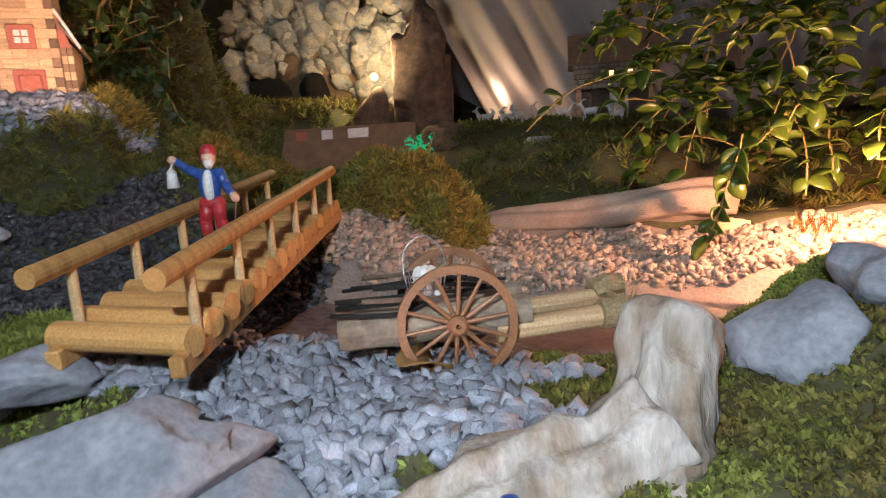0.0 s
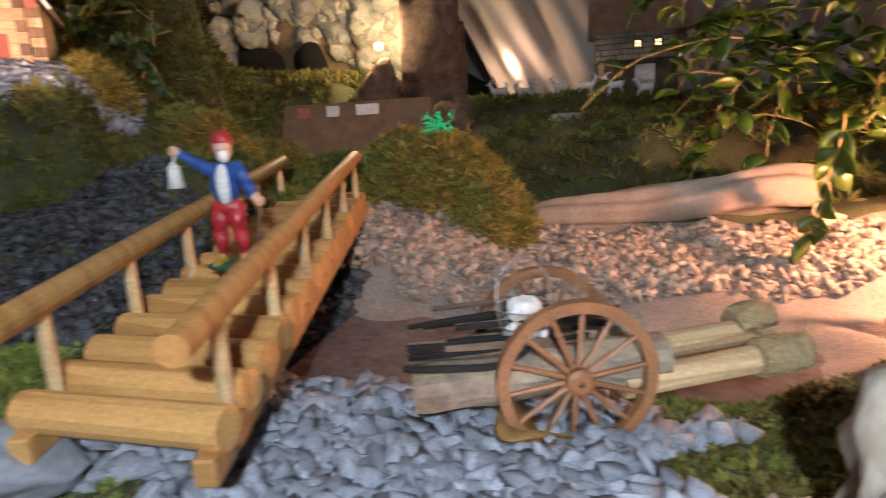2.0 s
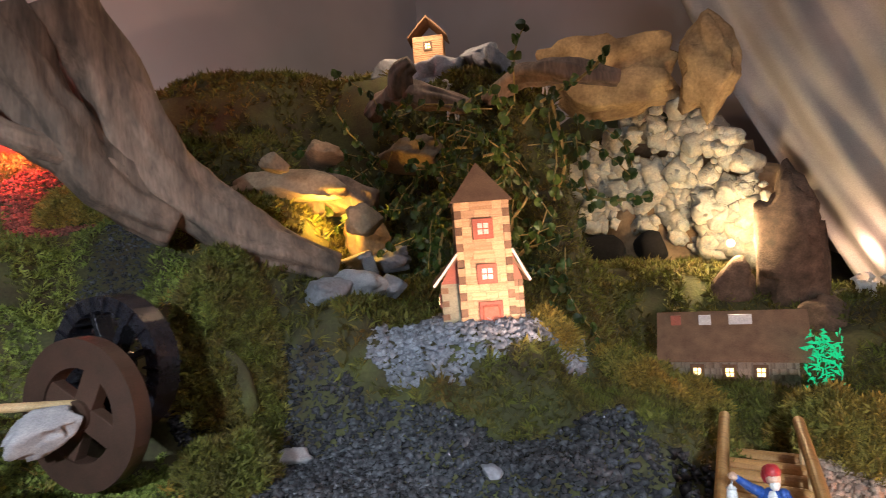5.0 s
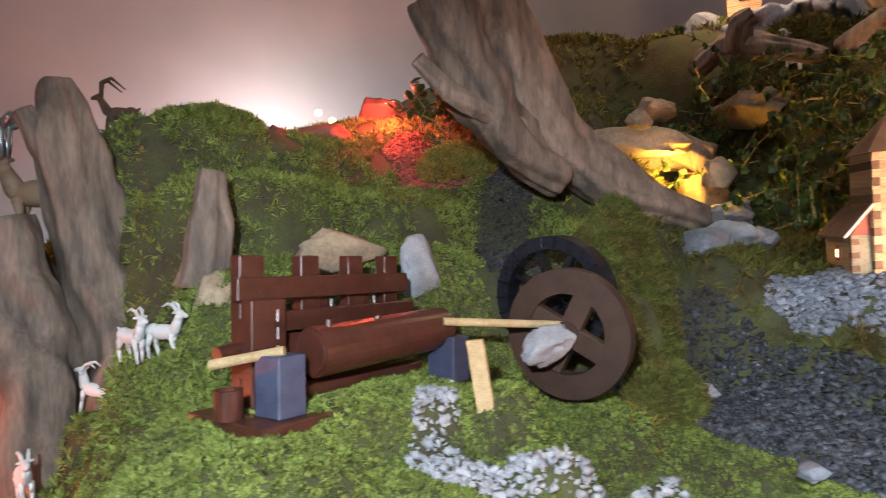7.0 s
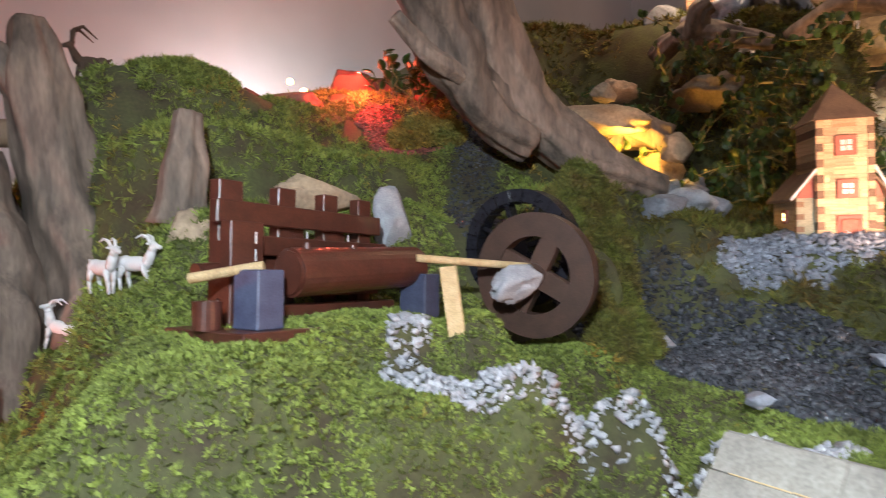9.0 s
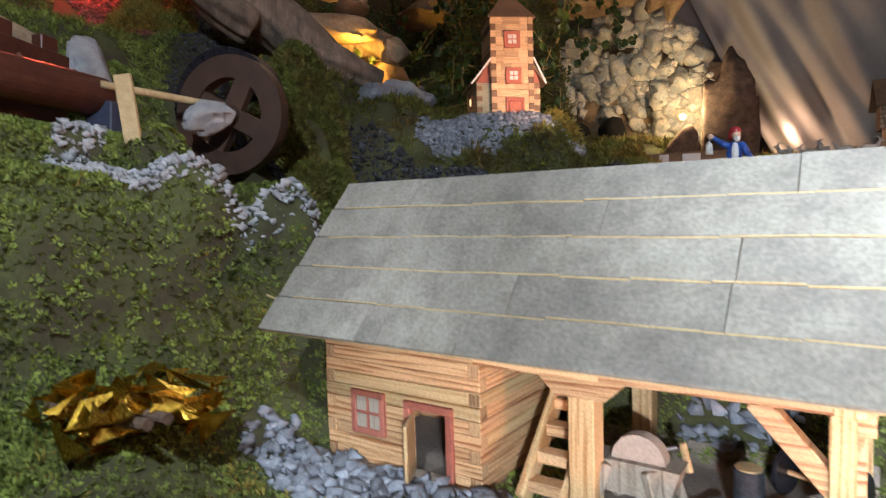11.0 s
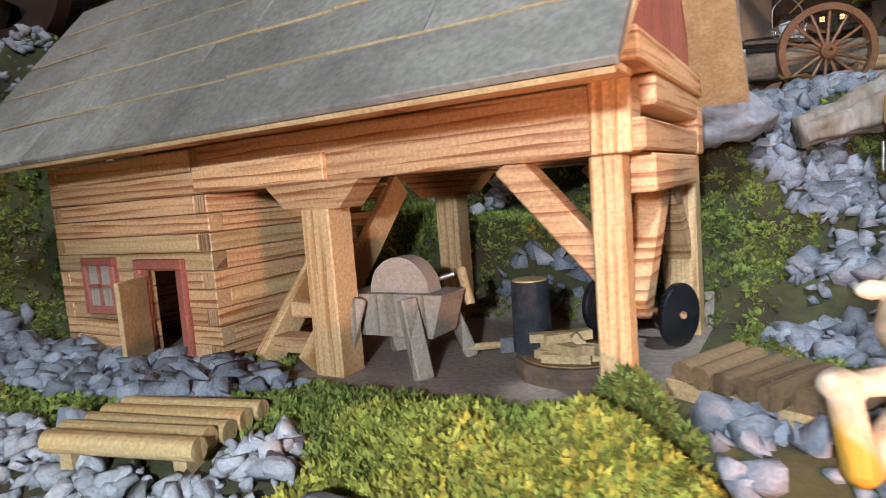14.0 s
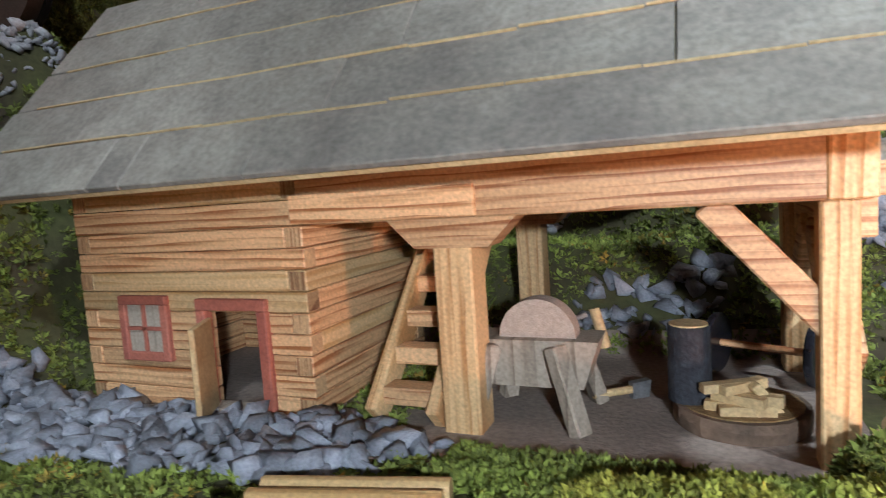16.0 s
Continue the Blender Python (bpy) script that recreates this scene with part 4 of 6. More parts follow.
gb = BM()
for x in (-ML / 2 + 0.006, ML / 2 - 0.009):
    prism(gb, [(-MD / 2 + 0.006, MH), (MD / 2 - 0.006, MH), (0, 0.096)], 0.003, Matrix.Translation((x, 0, 0)) @ Matrix.Rotation(radians(-90), 4, "Z") @ Matrix.Diagonal((-1, 1, 1, 1)))
part("gable", gb, GREYWOOD, mill)
for x in (-0.040, -0.004, 0.030):
    window(mill, (x, 0.032), 0.016, 0.018, Matrix.Translation((0, -MD / 2 + 0.004, 0)), True, QUOIN)
for x, w in ((-0.062, 0.012), (-0.028, 0.014), (0.012, 0.026)):
    part("ridge_patch", box(BM(), (x - w / 2, -0.0125, 0.0845), (x + w / 2, -0.0075, 0.0985), 0.0, None), WHITE if x > -0.06 else REDWASH, mill, "pale patch at the ridge")

barn = thing("far_log_barn", pose(-0.045, 1.09, 0.515, 0, 0, 8), "dark log barn on posts with lit windows", "barn")
part("wall", box(BM(), (-0.055, -0.03, 0.028), (0.065, 0.03, 0.068)), BARK, barn)
part("lower_wall", box(BM(), (-0.03, -0.02, -0.02), (0.065, 0.03, 0.028)), BARK, barn)
for x in (-0.050, 0.060):
    part("post", box(BM(), (x - 0.004, -0.030, -0.02), (x + 0.004, -0.022, 0.028)), PINE, barn)
for i in range(5):
    part("log", box(BM(), (-0.058, -0.034, 0.029 + i * 0.0078), (0.068, -0.030, 0.036 + i * 0.0078), 0.001), GREYWOOD, barn)
for s in (-1, 1):
    rf = BM()
    prism(rf, [(0, 0.112), (s * 0.044, 0.064), (s * 0.044, 0.067), (0, 0.116)], 0.140, Matrix.Translation((-0.065, 0, 0)) @ Matrix.Rotation(radians(-90), 4, "Z") @ Matrix.Diagonal((-1, 1, 1, 1)))
    part("roof_slope", rf, BROWNROOF, barn)
for x in (0.0, 0.028):
    window(barn, (x, 0.050), 0.013, 0.015, Matrix.Translation((0, -0.034, 0)), True, QUOIN)
part("barn_door", box(BM(), (-0.002, -0.022, -0.005), (0.026, -0.0195, 0.022)), WHITE, barn, "pale lattice door")


# ---------------------------------------------------------------- hammer mill and wheels
MX, MY = Vector((-0.354, 0.935, 0)), Vector((-0.935, -0.354, 0))
mm = Matrix((MX, MY, Vector((0, 0, 1)))).transposed().to_4x4()
mm.translation = (-0.634, -0.139, 0.500)
mm = mm @ Matrix.Rotation(radians(4.5), 4, "Y") @ Matrix.Diagonal((1.07, 1, 1, 1))
mach = thing("hammer_mill", mm, "dark red-brown wooden hammer mill with drum and slate-blue blocks", "mill")
part("base_board", box(BM(), (-0.030, -0.066, -0.010), (0.152, 0.012, -0.002), 0.0008), OXBLOOD, mach, "glossy brown base board")
for x, w in ((-0.002, 0.019), (0.047, 0.017), (0.092, 0.016), (0.132, 0.016)):
    part("back_post", box(BM(), (x, -0.001, -0.002), (x + w, 0.010, 0.099), 0.0008), OXBLOOD, mach)
part("top_rail", box(BM(), (-0.008, -0.008, 0.068), (0.153, -0.0012, 0.084), 0.0008), OXBLOOD, mach)
part("middle_rail", box(BM(), (-0.004, -0.009, 0.016), (0.150, -0.0012, 0.0560), 0.0008), OXBLOOD, mach)
part("ledge", box(BM(), (0.020, -0.016, 0.046), (0.152, -0.0092, 0.0600), 0.0008), OXBLOOD, mach)
for x in (0.020, 0.064, 0.108):
    part("gap_board", box(BM(), (x, 0.0012, 0.050), (x + 0.010, 0.006, 0.070), 0.0005), OXBLOOD, mach)
part("front_post", box(BM(), (-0.006, -0.020, -0.002), (0.020, -0.0085, 0.069), 0.0008), OXBLOOD, mach)
for z in (0.006, 0.018, 0.030, 0.042, 0.054):
    part("stitch", box(BM(), (0.0125, -0.0206, z), (0.0136, -0.0199, z + 0.008)), WHITE, mach, "pale painted dash")
for x in (0.068, 0.112):
    part("stitch", box(BM(), (x, -0.0086, 0.051), (x + 0.001, -0.0078, 0.066)), WHITE, mach, "pale painted dash")
part("lower_beam", box(BM(), (0.02, -0.040, -0.001), (0.135, -0.026, 0.012), 0.0008), OXBLOOD, mach)
dr = BM()
rod(dr, (0.018, -0.046, 0.034), (0.138, -0.058, 0.040), 0.0170, 0.0165, 28)
bmesh.ops.bevel(dr, geom=[e for e in dr.edges if e.calc_face_angle(0) > 1], offset=0.002, segments=2, affect="EDGES")
part("drum", dr, OXBLOOD, mach, "thick brown roller")
for x in (0.030, 0.070, 0.110):
    part("drum_peg", rod(BM(), (x, -0.048 - x * 0.1, 0.050), (x, -0.048 - x * 0.1, 0.055), 0.003, 0.002, 10), OXBLOOD, mach)
for x0, y0, x1, y1, h in ((-0.014, -0.058, 0.006, -0.034, 0.036), (0.126, -0.078, 0.146, -0.052, 0.034)):
    bb = part("bearing_block", box(BM(), (x0, y0, -0.002), (x1, y1, h), 0.001), NAVY, mach, "slate-blue bearing block")
part("hammer_haft", rod(BM(), (-0.029, -0.012, 0.030), (-0.004, -0.050, 0.0385), 0.0034, 0.0031, 14), PALE, mach, "pale dowel haft")
bu = BM()
lathe(bu, [(0.0001, 0), (0.0085, 0), (0.0085, 0.018), (0.0072, 0.018), (0.0072, 0.003), (0.0001, 0.003)], 20, Matrix.Translation((-0.026, -0.026, -0.002)))
part("cup", bu, OXBLOOD, mach)
part("side_knob", rod(BM(), (-0.020, -0.004, 0.034), (-0.004, -0.004, 0.036), 0.0058, 0.005, 14), OXBLOOD, mach)
part("white_chip", boulder(BM(), (0.120, -0.080, 0.001), (0.004, 0.003, 0.002), 4, sub=1), WHITE, mach)

WA = Vector((-0.354, 0.935, 0.0))


def cut_wheel(name, c, r, inner, thick, spokes, sw, material, label, blades=0):
    m = Matrix.Translation(c) @ WA.to_track_quat("Z", "Y").to_matrix().to_4x4()
    t = thing(name, m, label, "wheel")
    b = BM()
    lathe(b, [(r, -thick / 2), (r * 1.0, thick / 2), (inner, thick / 2), (inner, -thick / 2)], 48)
    part("rim", b, material, t)
    h = BM()
    rod(h, (0, 0, -thick * 0.55), (0, 0, thick * 0.55), r * 0.2, None, 20)
    part("hub", h, material, t)
    for k in range(spokes):
        a = 2 * math.pi * k / spokes + 0.5
        part("spoke", box(BM(), (r * 0.15, -sw / 2, -thick * 0.35), (inner + 0.001, sw / 2, thick * 0.35), 0.0005, Matrix.Rotation(a, 4, "Z")), material, t)
    for k in range(blades):
        part("paddle", box(BM(), (inner - 0.002, -0.0008, -thick * 0.6), (r * 0.99, 0.0008, thick * 0.6), 0, Matrix.Rotation(2 * math.pi * k / blades, 4, "Z")), material, t)
    return t


cut_wheel("solid_cart_wheel", (-0.578, 0.108, 0.517), 0.0530, 0.033, 0.013, 4, 0.017, mat("dark_brown_wood", (0.075, 0.04, 0.028), (0.05, 0.028, 0.02), scale=60, rough=0.5, bump=0.3), "heavy dark brown wooden wheel with four cut-outs")
cut_wheel("water_wheel", (-0.640, 0.152, 0.538), 0.0570, 0.045, 0.022, 8, 0.005, BLACK, "wet black water wheel with thin spokes", 22)
sh = thing("mill_shaft", pose(0, 0, 0), "pale dowel shaft from the mill drum to the wheel", "shaft")
part("dowel", rod(BM(), (-0.615, 0.012, 0.536), (-0.580, 0.105, 0.524), 0.0032), PALE, sh)
pl = thing("pale_stake", pose(-0.548, 0.000, 0.485, 0, -6, 40), "flat pale wooden stake stuck in the moss", "stake")
part("slat", box(BM(), (-0.0060, -0.002, -0.01), (0.0060, 0.002, 0.047), 0.0005), PALE, pl)


# ---------------------------------------------------------------- rocks
def rock(at, r, seed, material, label, turn=0.0, rough=0.35):
    t = link("rock", boulder(BM(), (0, 0, 0), r, seed, rough, 4), material, None, "", True)
    t.matrix_world = pose(*at, 0, 0, turn)
    return tagged(t, label, "rock")


rock((-0.140, -0.058, 0.262), (0.040, 0.022, 0.027), 1, ROCK, "large blue-grey rock at the edge of the moss", 20)
rock((-0.086, -0.036, 0.258), (0.030, 0.017, 0.022), 2, ROCK, "low grey rock below the moss mound", 20)
rock((-0.246, -0.051, 0.283), (0.005, 0.004, 0.008), 3, ROCK, "small upright grey stone")
rock((-0.148, 0.168, 0.384), (0.052, 0.030, 0.020), 4, ROCK, "broad flat grey rock below the footbridge", 25)
rock((-0.105, 0.180, 0.366), (0.034, 0.026, 0.016), 5, ROCK, "rounded grey rock by the gravel", -10)
rock((-0.212, 0.200, 0.398), (0.034, 0.024, 0.013), 6, ROCK, "flat grey slab beside the footbridge", 40)
rock((0.080, 0.305, 0.388), (0.026, 0.026, 0.026), 7, ROCK, "smooth blue-grey boulder beside the stump", 10)
rock((0.128, 0.335, 0.405), (0.032, 0.030, 0.026), 8, ROCK, "pale grey boulder with moss behind it")
rock((0.075, 0.555, 0.398), (0.016, 0.012, 0.010), 9, TANROCK, "rounded tan stone on the far bank")
rock((0.010, 0.575, 0.406), (0.008, 0.007, 0.007), 10, TANROCK, "small pale stone on the far bank")
rock((-0.742, -0.018, 0.590), (0.026, 0.050, 0.024), 11, TANROCK, "long tan rock in the moss above the mill", 10)
rock((-0.726, 0.060, 0.568), (0.014, 0.030, 0.036), 35, WHITESTONE, "upright pale slab behind the mill", 20)
rock((-0.752, -0.126, 0.556), (0.022, 0.024, 0.030), 13, TANROCK, "rough beige rock beside the mill")
rock((-0.574, 0.082, 0.512), (0.010, 0.026, 0.018), 14, WHITESTONE, "pale jagged rock against the wheel", -20, 0.6)
rock((-0.572, 0.267, 0.438), (0.014, 0.016, 0.009), 15, WHITESTONE, "white stone lying in the pool")
rock((-0.628, 0.362, 0.574), (0.030, 0.036, 0.020), 16, ROCK, "blue-grey rock under the leaning trunk", 30)
rock((-0.705, 0.360, 0.722), (0.014, 0.014, 0.014), 17, TANROCK, "small round tan rock on the hillside")
rock((-0.610, 1.000, 0.890), (0.130, 0.050, 0.085), 18, YELROCK, "large tan rock above the grotto", 15, 0.85)
rock((-0.425, 1.020, 0.880), (0.050, 0.034, 0.095), 19, YELROCK, "brown rock above the grotto", 0, 0.7)
rock((-0.800, 0.440, 0.708), (0.110, 0.034, 0.028), 20, TANROCK, "long tan slab on the hillside", 20)
rock((-0.715, 0.590, 0.745), (0.060, 0.030, 0.030), 21, TANROCK, "brown slab above the ivy")
rock((-0.735, 0.520, 0.625), (0.030, 0.030, 0.068), 22, YELROCK, "tall yellow-lit rock in the alcove", 10)
rock((-0.900, 0.530, 0.690), (0.040, 0.040, 0.045), 23, YELROCK, "yellow rock ledge of the alcove")
rock((-0.318, 0.950, 0.555), (0.060, 0.038, 0.120), 24, BARK, "tall dark brown standing stone", 0, 0.6)
rock((-0.395, 0.930, 0.520), (0.034, 0.030, 0.050), 25, BARK, "dark brown stone beside the grotto")
rock((-0.180, 0.900, 0.445), (0.055, 0.040, 0.035), 26, ROCK, "dark grey boulder below the sheep")
rock((-0.110, 0.860, 0.450), (0.045, 0.040, 0.032), 27, ROCK, "grey boulder below the sheep meadow")
rock((-0.270, 0.910, 0.470), (0.040, 0.030, 0.040), 28, BARK, "brown boulder beside the cottage")
for i, (x, y, s) in enumerate(((-1.04, 0.10, 0.03), (-1.07, 0.20, 0.035), (-1.10, 0.28, 0.04), (-0.98, 0.30, 0.035), (-1.02, 0.02, 0.02))):
    rock((x, y, gz(x, y) + s * 0.3), (s, s * 1.2, s * 0.8), 40 + i, mat("rusty_rock", (0.24, 0.10, 0.07), (0.14, 0.06, 0.045), scale=30, bump=0.8) if i == 0 else bpy.data.materials["rusty_rock"], "rust-red rock of the glowing ravine")
for i, (x, y, z, a, b, c) in enumerate(((-0.40, 0.33, 0.437, 0.010, 0.007, 0.006), (-0.44, 0.20, 0.420, 0.012, 0.010, 0.008), (-0.60, 0.43, 0.575, 0.018, 0.02, 0.012), (-0.70, 0.52, 0.60, 0.03, 0.03, 0.02), (-0.80, 0.50, 0.755, 0.04, 0.03, 0.02), (-0.66, 0.45, 0.65, 0.02, 0.03, 0.02))):
    rock((x, y, z), (a, b, c), 60 + i, ROCK if i < 4 else TANROCK, "grey rock half sunk in moss", i * 37)

for x, y, z, a, b, c, sd in ((-0.732, 0.715, 0.890, 0.055, 0.03, 0.030, 71), (-0.842, 0.72, 0.915, 0.050, 0.03, 0.028, 72), (-0.645, 0.735, 0.880, 0.050, 0.03, 0.030, 73), (-0.690, 0.750, 0.905, 0.060, 0.03, 0.026, 74)):
    rock((x, y, z), (a, b, c), sd, ROCK, "jagged blue-grey rock on the hill crest", sd * 31, 0.6)
rock((-0.700, 0.470, 0.600), (0.030, 0.022, 0.020), 75, WHITESTONE, "rounded pale stone before the yellow alcove", 20)
rock((-0.620, 0.395, 0.580), (0.034, 0.024, 0.020), 76, WHITESTONE, "pale stone under the leaning trunk", 35)

# ---------------------------------------------------------------- crest cabin
cabin = thing("crest_cabin", pose(-0.812, 0.765, 0.935, 0, 0, 35), "tiny tan cabin with a lit window on the crest", "cabin")
part("wall", box(BM(), (-0.026, -0.020, -0.02), (0.026, 0.020, 0.042), 0.001), PINE, cabin)
for sd in (-1, 1):
    part("roof_slope", prism(BM(), [(0, 0.072), (sd * 0.034, 0.038), (sd * 0.034, 0.041), (0, 0.076)], 0.052, Matrix.Translation((0, -0.026, 0))), BROWNROOF, cabin)
window(cabin, (0.0, 0.024), 0.016, 0.016, Matrix.Translation((0, -0.020, 0)), True, QUOIN)

# ---------------------------------------------------------------- driftwood
def drift(name, limbs, material, label, cat="driftwood", rough=0.22, freq=28):
    t = thing(name, pose(0, 0, 0), label, cat)
    for i, (pts, radii) in enumerate(limbs):
        b = tube(BM(), pts, radii, 44, rough, freq, 0.16)
        part("trunk" if i == 0 else "limb", b, material, t, "", True)
    return t


drift("dead_tree", [([(-0.88, -0.185, 0.46), (-0.90, -0.195, 0.56), (-0.905, -0.215, 0.66), (-0.90, -0.222, 0.73), (-0.90, -0.226, 0.772)], [0.050, 0.042, 0.034, 0.026, 0.012]),
                          ([(-0.90, -0.222, 0.69), (-0.90, -0.240, 0.715), (-0.90, -0.256, 0.742)], [0.020, 0.017, 0.009])], DRIFT, "tall grey driftwood trunk with a broken fork", "tree trunk")
drift("old_stump", [([(-0.87, -0.262, 0.38), (-0.88, -0.262, 0.48), (-0.90, -0.275, 0.57), (-0.905, -0.285, 0.640)], [0.052, 0.046, 0.042, 0.034])], DRIFT, "broad driftwood stump glowing red at its foot", "tree stump")
drift("leaning_dead_tree", [([(-0.745, 0.165, 0.87), (-0.740, 0.205, 0.79), (-0.730, 0.262, 0.69), (-0.690, 0.330, 0.630), (-0.645, 0.392, 0.598)], [0.030, 0.032, 0.031, 0.027, 0.016]),
                        ([(-0.742, 0.105, 0.845), (-0.740, 0.150, 0.755), (-0.735, 0.215, 0.680), (-0.72, 0.25, 0.655)], [0.030, 0.032, 0.026, 0.02]),
                        ([(-0.722, 0.068, 0.772), (-0.722, 0.110, 0.738), (-0.728, 0.165, 0.722), (-0.732, 0.225, 0.700)], [0.0085, 0.0095, 0.012, 0.014])], DRIFT, "leaning grey driftwood trunk with a side branch", "tree trunk")
drift("bark_piece", [([(-0.772, -0.132, 0.570), (-0.772, -0.124, 0.62), (-0.780, -0.118, 0.670)], [0.024, 0.018, 0.012])], DRIFT, "upright grey bark piece in the moss", "bark")
drift("curved_stump", [([(-0.070, 0.190, 0.355), (-0.030, 0.212, 0.366), (0.008, 0.230, 0.374), (0.026, 0.240, 0.384)], [0.007, 0.012, 0.015, 0.016]),
                       ([(0.024, 0.236, 0.356), (0.025, 0.243, 0.380), (0.027, 0.252, 0.400), (0.030, 0.258, 0.4150), (0.031, 0.260, 0.4200)], [0.021, 0.0165, 0.0150, 0.0155, 0.010])], STUMP, "curved lichen-patched stump leaning over gravel", "stump", 0.42, 75)
drift("bank_log", [([(-0.125, 0.552, 0.403), (-0.06, 0.562, 0.408), (0.01, 0.568, 0.414), (0.06, 0.580, 0.420), (0.085, 0.585, 0.418)], [0.011, 0.013, 0.015, 0.018, 0.014])], mat("bleached_log", (0.50, 0.40, 0.33), (0.38, 0.29, 0.23), scale=60, rough=0.85, bump=0.8), "bleached fallen log along the far bank", "log", 0.15, 40)
drift("twisted_root", [([(-0.80, 0.60, 0.820), (-0.76, 0.61, 0.845), (-0.72, 0.60, 0.838), (-0.67, 0.61, 0.822), (-0.62, 0.62, 0.800)], [0.012, 0.018, 0.022, 0.016, 0.010]),
                       ([(-0.72, 0.59, 0.835), (-0.705, 0.58, 0.862), (-0.69, 0.585, 0.872)], [0.018, 0.016, 0.012])], DRIFT, "twisted pale root on the hill crest", "root", 0.3, 40)
drift("hill_root", [([(-0.62, 0.66, 0.815), (-0.56, 0.66, 0.835), (-0.50, 0.68, 0.830), (-0.45, 0.72, 0.815)], [0.010, 0.015, 0.017, 0.010])], DRIFT, "long root lying along the hill crest", "root", 0.3, 40)
drift("hillside_log", [([(-0.95, 0.42, 0.70), (-0.86, 0.45, 0.705), (-0.78, 0.49, 0.70), (-0.72, 0.52, 0.675)], [0.026, 0.030, 0.028, 0.020])], DRIFT, "grey log lying across the hillside", "log", 0.25, 30)

# ---------------------------------------------------------------- grotto and cloth
grotto = thing("grotto", pose(-0.555, 1.06, 0.55), "knobbly pale tufa grotto lit from within", "grotto")
KNOBS = []
for k in range(12):
    me = bpy.data.meshes.new("knob")
    kb = boulder(BM(), (0, 0, 0), (1, 1, 1), 100 + k, 0.55, 3, 0, 2.4)
    kb.to_mesh(me)
    kb.free()
    me.materials.append(GROTTO)
    me.shade_smooth()
    KNOBS.append(me)
rnd = random.Random(21)
made = 0
while made < 285:
    a, rad = rnd.uniform(-0.2, 3.35), math.sqrt(rnd.uniform(0.02, 1.12))
    x, z = 0.190 * rad * math.cos(a), 0.035 + 0.235 * rad * math.sin(a)
    if z < 0.0 or (-0.165 < x < 0.03 and z < 0.075):
        continue
    s = 0.008 + 0.024 * rnd.random() ** 1.5
    kn = new("knob", KNOBS[rnd.randrange(12)])
    kn.parent = grotto
    kn.matrix_basis = pose(x, rnd.uniform(-0.012, 0.012) + 0.040 * (1 - rad) - 0.4 * (0.02 - s), z, rnd.uniform(0, 360), rnd.uniform(0, 360), 0) @ Matrix.Diagonal((s, s, s * rnd.uniform(0.7, 1.2), 1))
    made += 1
part("rear_wall", boulder(BM(), (0, 0.075, 0.06), (0.21, 0.055, 0.22), 83, 0.35, 5), TUFACORE, grotto, "rough brown rear wall", True)
# Solid black lumps fill the two cave openings to imitate their deep shade.
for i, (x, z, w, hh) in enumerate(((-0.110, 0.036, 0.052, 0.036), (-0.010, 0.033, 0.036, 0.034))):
    part("cave_mouth", boulder(BM(), (x, -0.004, z), (w, 0.026, hh), 80 + i, 0.15, 3), DARK, grotto, "solid black shape in place of the cave's shade", True)

us, vs = np.linspace(0, 1, 150), np.linspace(0, 1, 60)
uu, vv = np.meshgrid(us, vs)
cxs = -0.53 + 1.56 * uu - 0.10 * (1 - vv) * (1 - uu) + 0.28 * vv ** 1.6 * (1 - uu)
czs = 1.55 - 1.08 * vv - 0.03 * np.sin(uu * 9)
cys = 1.20 + 0.016 * np.sin(uu * 62 + vv * 9) * (0.3 + vv) + 0.012 * np.sin(uu * 141 + 3 * np.sin(vv * 4)) * (0.4 + 0.6 * vv) - 0.10 * np.clip(0.75 - uu, 0, 1) * np.sin(vv * 3.1)
me = bpy.data.meshes.new("draped_cloth")
me.from_pydata(np.stack([cxs, cys, czs], -1).reshape(-1, 3).tolist(), [], [(j * 150 + i, j * 150 + i + 1, (j + 1) * 150 + i + 1, (j + 1) * 150 + i) for j in range(59) for i in range(149)])
me.materials.append(CLOTH)
me.shade_smooth()
cl = tagged(new("draped_cloth", me), "grey draped backdrop cloth hanging in folds", "cloth")
sol = cl.modifiers.new("thick", "SOLIDIFY")
sol.thickness = 0.002


# ---------------------------------------------------------------- figurines
def figurine(name, m, build, mats, label):
    b = BM()
    build(b)
    b.normal_update()
    for v in b.verts:
        v.co += v.normal * 0.00045 * noise.fractal(v.co * 420, 1.0, 2.0, 3)
    ob = link(name, b, mats, None, "", True)
    ob.matrix_world = m
    if name.startswith("lamb"):
        fuse = ob.modifiers.new("fuse", "REMESH")
        fuse.mode, fuse.voxel_size, fuse.use_smooth_shade = "VOXEL", 0.0005, True
        soft = ob.modifiers.new("soft", "SMOOTH")
        soft.factor, soft.iterations = 0.5, 2
    return tagged(ob, label, "figurine")


